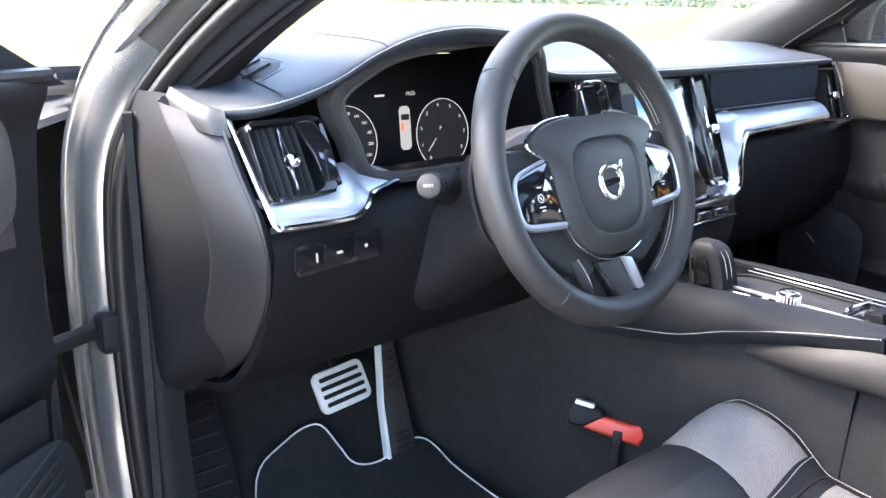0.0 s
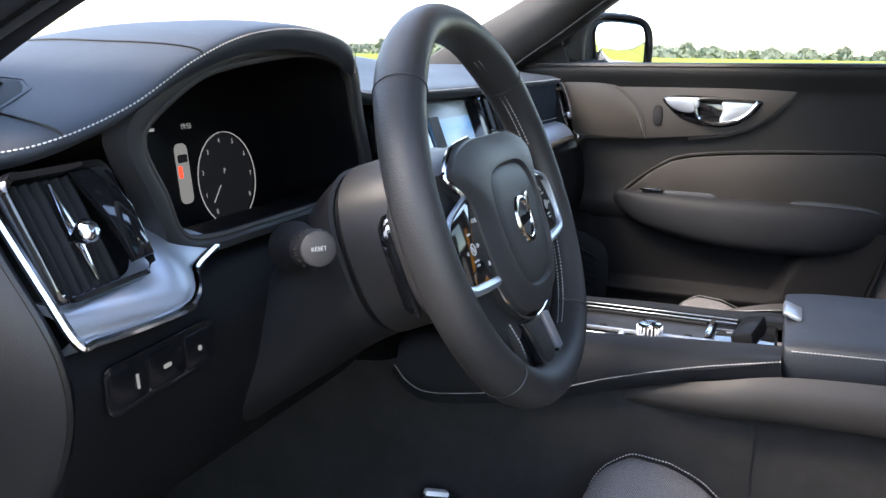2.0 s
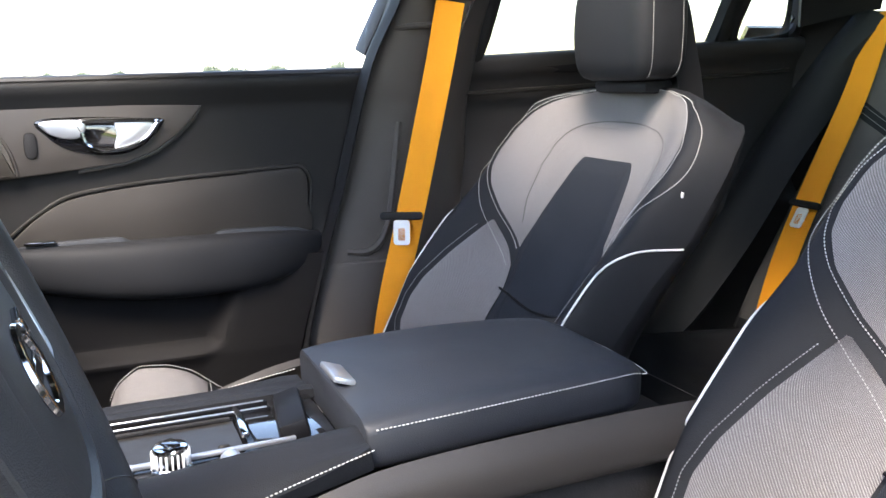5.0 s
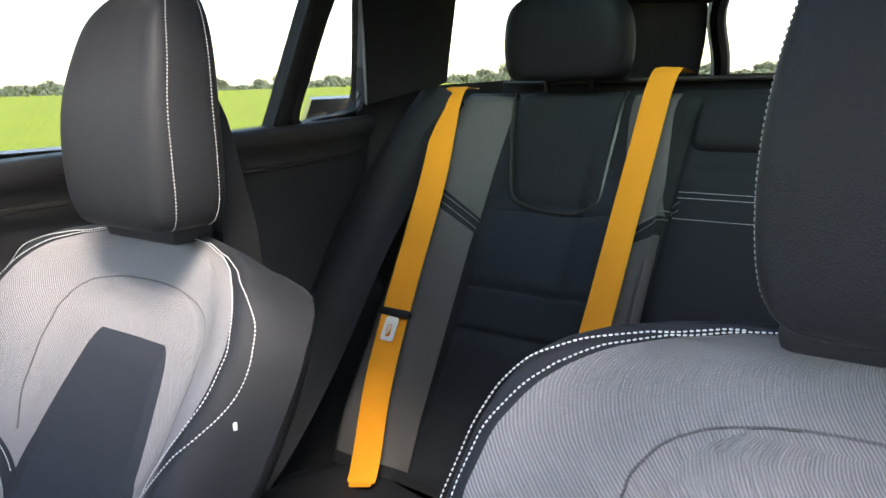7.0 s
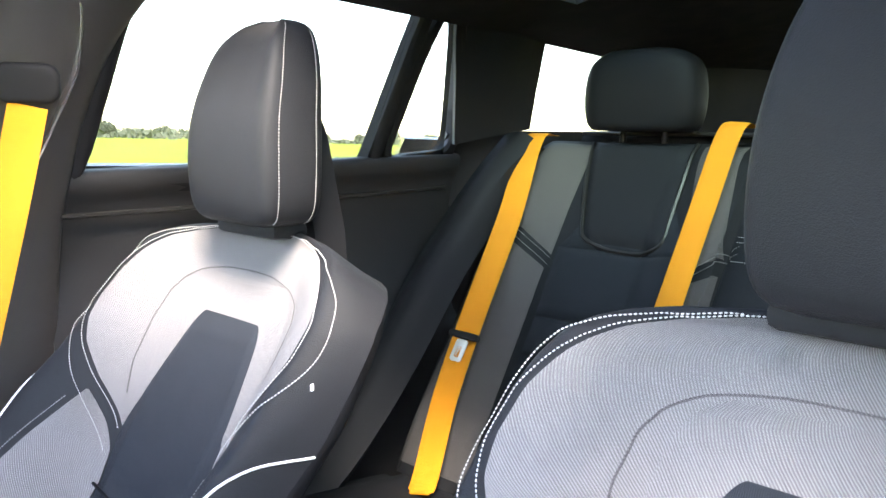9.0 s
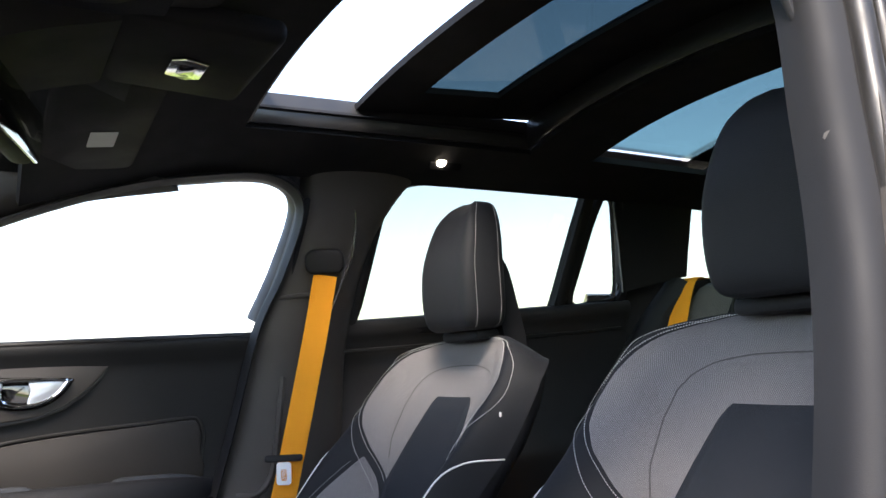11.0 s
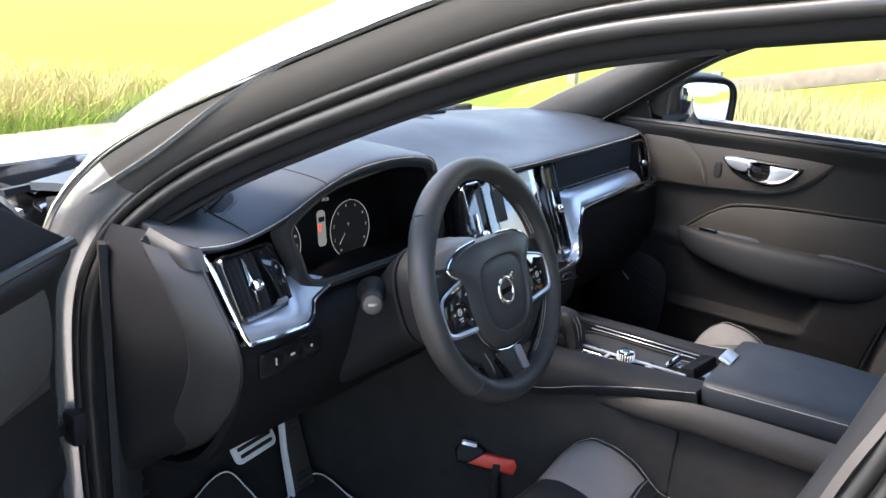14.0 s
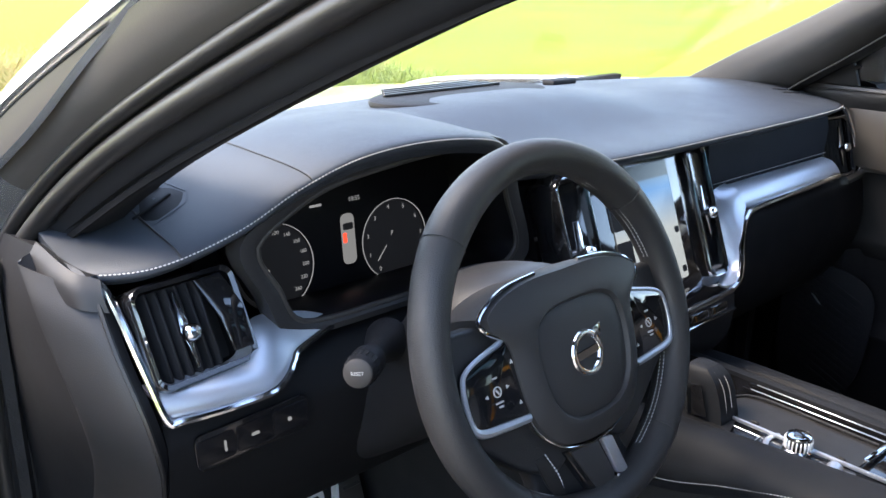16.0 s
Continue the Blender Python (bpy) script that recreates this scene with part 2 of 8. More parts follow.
def sheet(P, thick=0.0, close_u=False, close_v=False, caps=False):
    """A bmesh from a grid of points; thick: the depth behind it (against the normal). UVs are in metres."""
    P = np.asarray(P, float)
    nu, nv = P.shape[:2]
    bm = bmesh.new()
    vs = [[bm.verts.new(P[i, j]) for j in range(nv)] for i in range(nu)]
    uv = bm.loops.layers.uv.new("UVMap")
    du = np.concatenate([[0], np.cumsum(np.linalg.norm(np.diff(P[:, nv // 2], axis=0), axis=1))])
    dv = np.concatenate([[0], np.cumsum(np.linalg.norm(np.diff(P[nu // 2], axis=0), axis=1))])
    du, dv = np.append(du, du[-1] + 0.01), np.append(dv, dv[-1] + 0.01)
    for i in range(nu if close_u else nu - 1):
        for j in range(nv if close_v else nv - 1):
            ids = [(i, j), (i + 1, j), (i + 1, j + 1), (i, j + 1)]
            try:
                f = bm.faces.new([vs[a % nu][b % nv] for a, b in ids])
            except ValueError:
                continue
            for loop, (a, b) in zip(f.loops, ids):
                loop[uv].uv = (dv[b], du[a])
    if caps:
        for row in (vs[0][::-1], vs[-1]):
            try:
                bm.faces.new(row)
            except ValueError:
                pass
    bm.normal_update()
    if thick:
        Q = P - grid_normals(P) * thick
        ws = [[bm.verts.new(Q[i, j]) for j in range(nv)] for i in range(nu)]
        for i in range(nu - 1):
            for j in range(nv - 1):
                bm.faces.new((ws[i][j], ws[i][j + 1], ws[i + 1][j + 1], ws[i + 1][j]))
        rim = [(i, 0) for i in range(nu)] + [(nu - 1, j) for j in range(1, nv)] + [(i, nv - 1) for i in range(nu - 2, -1, -1)] + [(0, j) for j in range(nv - 2, 0, -1)]
        for (a, b), (c, d) in zip(rim, rim[1:] + rim[:1]):
            bm.faces.new((vs[a][b], vs[c][d], ws[c][d], ws[a][b]))
    bmesh.ops.recalc_face_normals(bm, faces=bm.faces[:])
    return bm


def grid_normals(P):
    a, b = np.gradient(P, axis=0), np.gradient(P, axis=1)
    n = np.cross(a, b)
    return n / (np.linalg.norm(n, axis=2, keepdims=True) + 1e-12)


def frames_along(p, closed=False, up=(0, 0, 1)):
    t = np.gradient(p, axis=0)
    if closed:
        t = np.roll(p, -1, 0) - np.roll(p, 1, 0)
    t /= np.linalg.norm(t, axis=1, keepdims=True) + 1e-12
    a = np.zeros_like(p)
    ref = np.array(up, float)
    if abs(t[0] @ ref) > 0.95:
        ref = np.array((1.0, 0, 0))
    for i in range(len(p)):
        s = ref - t[i] * (t[i] @ ref)
        s /= np.linalg.norm(s) + 1e-12
        a[i] = s
        ref = s
    return t, a, np.cross(t, a)


def tube(points, r, seg=8, closed=False, n=0, wide=1.0, up=(0, 0, 1), caps=True):
    """A round or oval bar along a curve; r may be one radius or one for each point."""
    p = cr(points, n, closed) if n else np.asarray(points, float)
    t, a, b = frames_along(p, closed, up)
    r = np.broadcast_to(np.interp(np.linspace(0, 1, len(p)), np.linspace(0, 1, np.size(r)), np.ravel(r)), (len(p),))
    ang = np.linspace(0, 2 * np.pi, seg, endpoint=False)
    P = p[:, None] + r[:, None, None] * (np.cos(ang)[None, :, None] * a[:, None] + wide * np.sin(ang)[None, :, None] * b[:, None])
    return sheet(P, close_u=closed, close_v=True, caps=caps and not closed)


def ribbon(points, normals, width, thick, n=40):
    """A flat band along a curve that lies against the given normals."""
    p, nn = cr(points, n), cr(normals, n)
    nn /= np.linalg.norm(nn, axis=1, keepdims=True)
    t = np.gradient(p, axis=0)
    t /= np.linalg.norm(t, axis=1, keepdims=True)
    s = np.cross(t, nn)
    s /= np.linalg.norm(s, axis=1, keepdims=True)
    w = np.linspace(-0.5, 0.5, 9)
    top = p[:, None] + s[:, None] * w[None, :, None] * width + nn[:, None] * thick * (1 - (2 * w) ** 8)[None, :, None]
    bot = p[:, None] + s[:, None] * w[None, ::-1, None] * width
    return sheet(np.concatenate([top, bot], 1), close_v=True, caps=True)


def stitches(points, n, normals=None, size=0.00065, fill=0.66, step=0.0037):
    """A row of thread stitches along a curve, each a small capsule."""
    p = cr(points, n * 6)
    d = np.concatenate([[0], np.cumsum(np.linalg.norm(np.diff(p, axis=0), axis=1))])
    bm = bmesh.new()
    k = max(2, int(d[-1] / step))
    for i in range(k):
        ends = [np.array([np.interp(s, d, p[:, c]) for c in range(3)]) for s in ((i + 0.19) * d[-1] / k, (i + 0.19 + fill) * d[-1] / k)]
        v = Vector(ends[1] - ends[0])
        if v.length < 1e-6:
            continue
        q = v.to_track_quat("Z", "Y").to_matrix().to_4x4()
        ring = []
        for s, rr in ((0, 0.5), (0.3, 1), (0.7, 1), (1, 0.5)):
            ring.append([bm.verts.new(Matrix.Translation(Vector(ends[0]) + v * s) @ q @ Vector((math.cos(a) * size * rr, math.sin(a) * size * rr, 0)))
                         for a in (0, 1.571, 3.142, 4.712)])
        for a, b in zip(ring, ring[1:]):
            for c in range(4):
                bm.faces.new((a[c], a[(c + 1) % 4], b[(c + 1) % 4], b[c]))
        bm.faces.new(ring[0][::-1])
        bm.faces.new(ring[-1])
    return bm


def rbox(sx, sy, sz, bevel=0.004, seg=2, m=None):
    bm = bmesh.new()
    bmesh.ops.create_cube(bm, size=1, matrix=Matrix.Diagonal((sx, sy, sz, 1)))
    if bevel:
        bmesh.ops.bevel(bm, geom=bm.edges[:], offset=min(bevel, 0.49 * min(sx, sy, sz)), segments=seg, profile=0.5, affect="EDGES")
    if m is not None:
        bm.transform(m)
    return bm


def prism(outline, depth, bevel=0.002, m=None, seg=2):
    """A plate of the given outline in x, y, from z = 0 to depth, with rounded rims."""
    bm = bmesh.new()
    low = [bm.verts.new((x, y, 0)) for x, y in outline]
    f = bm.faces.new(low)
    geo = bmesh.ops.extrude_face_region(bm, geom=[f])
    for v in geo["geom"]:
        if isinstance(v, bmesh.types.BMVert):
            v.co.z = depth
    bmesh.ops.recalc_face_normals(bm, faces=bm.faces[:])
    if bevel:
        rims = [e for e in bm.edges if abs(e.verts[0].co.z - e.verts[1].co.z) < 1e-9]
        bmesh.ops.bevel(bm, geom=rims, offset=bevel, segments=seg, profile=0.5, affect="EDGES")
    if m is not None:
        bm.transform(m)
    return bm


def lathe(profile, seg=24, m=None):
    ang = np.linspace(0, 2 * np.pi, seg, endpoint=False)
    P = np.array([[(r * np.cos(a), r * np.sin(a), z) for a in ang] for r, z in profile])
    bm = sheet(P, close_v=True, caps=True)
    if m is not None:
        bm.transform(m)
    return bm


def rounded(w, h, r, n=6):
    """A rectangle about the origin with round corners."""
    pts = []
    for cx, cy, a0 in ((w / 2 - r, h / 2 - r, 0), (-w / 2 + r, h / 2 - r, 90), (-w / 2 + r, -h / 2 + r, 180), (w / 2 - r, -h / 2 + r, 270)):
        pts += [(cx + r * math.cos(radians(a0 + 90 * i / n)), cy + r * math.sin(radians(a0 + 90 * i / n))) for i in range(n + 1)]
    return pts


def join(*bms):
    out = bms[0]
    for b in bms[1:]:
        me = bpy.data.meshes.new("tmp")
        b.to_mesh(me)
        b.free()
        out.from_mesh(me)
        bpy.data.meshes.remove(me)
    return out


def plane(o, right, up):
    """A pose whose x runs to the right, y up and z out of the plane through them."""
    r = Vector(right).normalized()
    u = Vector(up)
    u = (u - r * u.dot(r)).normalized()
    z = r.cross(u)
    return Matrix(((r.x, u.x, z.x, o[0]), (r.y, u.y, z.y, o[1]), (r.z, u.z, z.z, o[2]), (0, 0, 0, 1)))


def polar(points, n, cx, cy):
    """A closed smooth outline read at n even angles about a centre, from the top round to the left."""
    p = cr(np.array([(x, y, 0) for x, y in points]), 400, True)[:, :2] - (cx, cy)
    ang = np.mod(np.arctan2(p[:, 1], p[:, 0]), 2 * np.pi)
    order = np.argsort(ang)
    rad = np.hypot(p[:, 0], p[:, 1])[order]
    a = np.linspace(0, 2 * np.pi, n, endpoint=False)
    r = np.interp(a, ang[order], rad, period=2 * np.pi)
    return np.stack([cx + r * np.cos(a), cy + r * np.sin(a)], -1)


def both(half):
    """A symmetric outline from its right half, top to bottom."""
    return list(half) + [(-x, y) for x, y in half[::-1] if abs(x) > 1e-6]


# ---- the car's shell ----
def mirror_x(pts, s):
    return [(s * x, y, z) for x, y, z in pts]


# inner rim of the front door openings: the driver's side, where the door stands open, and the passenger's side, where the closed door's window shows
RIM = [(0.735, 0.46, 0.28), (0.745, 0.47, 0.50), (0.745, 0.475, 0.72), (0.735, 0.462, 0.84), (0.703, 0.425, 0.912), (0.674, 0.312, 0.995), (0.643, 0.122, 1.088),
       (0.615, -0.108, 1.180), (0.602, -0.30, 1.219), (0.600, -0.435, 1.232), (0.614, -0.488, 1.19), (0.645, -0.462, 1.06), (0.677, -0.425, 0.93), (0.70, -0.374, 0.79),
       (0.715, -0.287, 0.55), (0.72, -0.237, 0.30)]
RIM_CLOSED = [(0.735, 0.46, 0.28), (0.745, 0.47, 0.50), (0.745, 0.475, 0.72), (0.735, 0.47, 0.84), (0.70, 0.445, 0.915), (0.672, 0.305, 1.014), (0.640, 0.115, 1.134),
              (0.608, -0.12, 1.222), (0.595, -0.30, 1.256), (0.594, -0.425, 1.262), (0.606, -0.484, 1.21), (0.648, -0.456, 1.085), (0.681, -0.412, 0.975), (0.70, -0.365, 0.79),
              (0.715, -0.30, 0.55), (0.72, -0.25, 0.30)]


def rim_band(s, prof, n=90):
    """A band along the door opening: prof gives (away from the opening, outwards) steps across it."""
    p = cr(RIM if s < 0 else RIM_CLOSED, n)
    t = np.gradient(p, axis=0)
    t /= np.linalg.norm(t, axis=1, keepdims=True)
    away = np.cross(t, (1.0, 0, 0))
    away /= np.linalg.norm(away, axis=1, keepdims=True)
    out = np.array((1.0, 0, 0))
    P = np.array([p + a * away + o * out for a, o in prof]).transpose(1, 0, 2)
    P[:, :, 0] *= s
    return P


def door_frame(s, side):
    """Trim edge, two fat seals, the broad flat of the frame (painted on the post, black above it) and the painted outer skin."""
    f = thing("door_opening_" + side, (0, 0, 0), "silver painted door opening with black rubber seals", "door frame", kind="structure")
    n = 160
    base = rim_band(s, [(0.0, 0.0)], n)[:, 0]
    away = rim_band(s, [(1.0, 0.0)], n)[:, 0] - base
    out = np.array((s, 0.0, 0.0))
    k = np.linspace(0, len(RIM) - 1, n)
    flat = ev([(0, 0.044), (2.6, 0.046), (3.6, 0.056), (4.3, 0.056), (5.5, 0.046), (8, 0.040), (11, 0.030), (15, 0.034)], k)
    rise = ev([(0, 0.050), (4.0, 0.046), (5.2, 0.034), (15, 0.034)], k)
    skin = ev([(0, 0.012), (3.4, 0.016), (4.4, 0.050), (5.5, 0.055), (8, 0.05), (11, 0.04), (15, 0.03)], k)
    if s > 0:
        slim = ev([(0, 1.0), (3.5, 1.0), (4.5, 0.3), (9, 0.3), (10.5, 1.0), (15, 1.0)], k)
        flat, skin = slim * flat, slim * skin
    def band(name, prof, mat, keep=None, lab=""):
        cols = [base + away * (np.zeros(n) + a)[:, None] + out * (np.zeros(n) + o)[:, None] for a, o in prof]
        P = np.array(cols).transpose(1, 0, 2)
        fine = np.array([cr(r, 3 * len(cols)) for r in P])
        part(name, sheet(fine if keep is None else fine[keep], 0.003 * s), mat, f, lab)
    band("inner_trim", [(0.006, -0.045), (0.001, -0.026), (0.0, -0.014), (0.005, -0.004), (0.018, 0.004)], PLASTIC)
    band("seal_channel", [(0.016, 0.004), (0.026, 0.006), (0.034, 0.008), (0.047, 0.012)], RUBBER)
    a0 = 0.044
    prof = [(a0, 0.012), (a0 + 0.004, 0.35 * rise), (a0 + 0.30 * flat, 0.72 * rise), (a0 + 0.65 * flat, 0.92 * rise), (a0 + flat, rise)]
    band("post_face", prof, PAINT, k <= 4.25, "silver painted post")
    band("broad_seal", prof, FRAME_BLACK, k >= 4.2, "broad satin black frame")
    e0 = a0 + flat
    band("gap", [(e0 - 0.002, rise - 0.002), (e0 + 0.002, rise - 0.010), (e0 + 0.006, rise)], RUBBER)
    band("outer_edge", [(e0 + 0.005, rise - 0.004), (e0 + 0.008, rise + 0.004), (e0 + 0.35 * skin + 0.006, rise - 0.008), (e0 + 0.7 * skin + 0.004, rise - 0.026), (e0 + skin, rise - 0.048), (e0 + skin + 0.006, rise - 0.08)], PAINT)
    for name, a, o, r in (("seal", 0.0245, 0.012, 0.0098), ("second_seal", 0.0420, 0.0175, 0.0066)):
        part(name, tube(base + away * a + out * o, r, 12), RUBBER, f, "black rubber door seal")
    return f


door_frame(-1, "left")
door_frame(1, "right")


def pillar_a(s, side):
    e = thing("windscreen_pillar_" + side, (0, 0, 0), "windscreen pillar trim in dark grey fabric, left one blackened for shade", "pillar trim", kind="structure")
    ws = [(0.64, 0.62, 0.945), (0.615, 0.50, 1.01), (0.60, 0.364, 1.082), (0.575, 0.20, 1.175), (0.55, 0.07, 1.262), (0.53, -0.04, 1.31)]
    wd = [(0.705, 0.43, 0.935), (0.68, 0.325, 1.004), (0.655, 0.222, 1.082), (0.628, 0.065, 1.172), (0.606, -0.09, 1.214), (0.592, -0.25, 1.24)]
    inner_edge = wd if s > 0 else [(0.690, 0.418, 0.922), (0.664, 0.312, 0.988), (0.643, 0.205, 1.044), (0.616, 0.050, 1.117), (0.596, -0.100, 1.174), (0.586, -0.25, 1.208)]
    rows = []
    for a, b in zip(ws, inner_edge):
        a, b = np.array(a), np.array(b)
        mid = (a + b) / 2 + np.array((-0.03, -0.012, -0.004))
        rows.append([a + np.array((0.02, 0.02, 0.0)), a, mid, b, b + np.array((0.025 if s > 0 else 0.010, 0.0, 0.002))])
    P = net(np.array(rows), 30, 16)
    P[:, :, 0] *= s
    # the left cover takes a near-black colour that stands in for its shade
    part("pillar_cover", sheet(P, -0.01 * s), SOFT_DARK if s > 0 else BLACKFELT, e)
    part("pillar_badge", prism(rounded(0.045, 0.022, 0.006), 0.003, 0.001, plane((s * 0.5605, 0.113, 1.202), (0, -s, 0.62 * s), (-0.05 * s, 0.6, 0.9))), TRIMGREY, e, "small pale airbag plate")
    # outer skin between the windscreen and the door
    rows = [[np.array(a) + ((0.028, 0.004, 0.0) if s > 0 else (0.02, 0.035, 0.012)), (np.array(a) + np.array(b)) / 2 + ((0.04, 0.02, 0.01) if s > 0 else (0.035, 0.045, 0.02)), np.array(b) + (0.045, 0.055, 0.03)] for a, b in zip(ws, wd)]
    P = net(np.array(rows), 30, 10)
    P[:, :, 0] *= s
    part("pillar_skin", sheet(P, 0.006 * s), PAINT, e, "silver painted outer skin")
    return e


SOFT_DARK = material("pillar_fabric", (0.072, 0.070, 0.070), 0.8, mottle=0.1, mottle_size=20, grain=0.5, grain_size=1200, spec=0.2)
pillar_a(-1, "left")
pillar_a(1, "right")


def pillar_b(s, side):
    e = thing("belt_pillar_" + side, (0, 0, 0), "dark plastic pillar trim behind the front door", "pillar trim", kind="structure")
    rows = []
    for z, y0, y1, x in ((0.28, -0.25, -0.60, 0.70), (0.50, -0.295, -0.60, 0.69), (0.64, -0.335, -0.60, 0.685), (0.78, -0.378, -0.60, 0.68), (0.90, -0.402, -0.605, 0.672),
                         (0.96, -0.42, -0.61, 0.655), (1.06, -0.455, -0.625, 0.63), (1.16, -0.485, -0.655, 0.60), (1.24, -0.50, -0.70, 0.575), (1.29, -0.50, -0.74, 0.55)):
        y0 -= 0 if s > 0 else float(np.interp(z, (0.5, 0.8, 0.95, 1.3), (-0.012, 0.016, 0.034, 0.03)))
        w = y0 - y1
        rows.append([(x + 0.035, y0, z), (x + 0.004, y0 - 0.012, z), (x - 0.012, y0 - 0.3 * w, z), (x - 0.014, y0 - 0.65 * w, z), (x, y1 + 0.014, z), (x + 0.03, y1, z)])
    P = net(np.array(rows), 40, 26)
    P[:, :, 0] *= s
    part("pillar_cover", sheet(P, 0.008 * s), TAUPE, e)
    part("cover_step", tube([(s * 0.640, -0.455, 1.035), (s * 0.612, -0.48, 1.038), (s * 0.606, -0.515, 1.04)], 0.005, 8, n=12), TAUPE, e)
    # raised upper cover with the belt slot
    m = plane((s * 0.600, -0.545, 1.13), (0, s * 1.0, 0.12), (-0.26 * s, 0.06, 1))
    part("upper_cover", prism(rounded(0.125, 0.20, 0.012), 0.008, 0.003, m), PLASTIC, e)
    part("body_skin", sheet(net(np.array([[(s * (x + 0.085), y0 - 0.075, z), (s * (x + 0.10), y0 - 0.14, z), (s * (x + 0.09), y1 - 0.06, z)]
         for z, y0, y1, x in ((0.25, -0.27, -0.47, 0.76), (0.6, -0.335, -0.50, 0.77), (0.92, -0.40, -0.545, 0.735), (1.22, -0.47, -0.64, 0.615))]), 16, 8), 0.006 * s),
         PAINT, e, "silver painted outer skin")
    part("door_gap", tube([(s * (x + 0.10), y1 - 0.055, z) for z, y1, x in ((0.28, -0.45, 0.78), (0.6, -0.49, 0.785), (0.92, -0.545, 0.75), (1.20, -0.64, 0.635))], 0.006, 6, n=16), RUBBER, e, "black gap before the rear door")
    part("tyre_label", prism(rounded(0.05, 0.035, 0.004), 0.0008, 0, plane((s * 0.858, -0.50, 0.70), (0, -s, 0), (0, 0, 1)) @ pose(0, 0, 0.012)), TRIMGREY, e, "small brown data label")
    low = net(np.array([[(s * (x + 0.028), y0 + 0.004, z), (s * (x - 0.002), y0 - 0.014, z), (s * (x - 0.019), y0 - 0.3 * w, z), (s * (x - 0.021), y0 - 0.65 * w, z), (s * (x - 0.006), y0 - w + 0.014, z)]
         for z, y0, w, x in ((0.28, -0.25, 0.35, 0.70), (0.50, -0.295, 0.305, 0.69), (0.625, -0.332, 0.268, 0.686), (0.63, -0.334, 0.266, 0.692))]), 16, 20)
    part("lower_cover", sheet(low, 0.006 * s), TAUPE, e)
    part("relief_edge", tube([(s * 0.676, -0.372, 0.655), (s * 0.666, -0.405, 0.655), (s * 0.664, -0.43, 0.672), (s * 0.663, -0.446, 0.71), (s * 0.661, -0.456, 0.78), (s * 0.656, -0.466, 0.88)], 0.007, 8, n=30), TAUPE, e)
    return e


pillar_b(-1, "left")
pillar_b(1, "right")


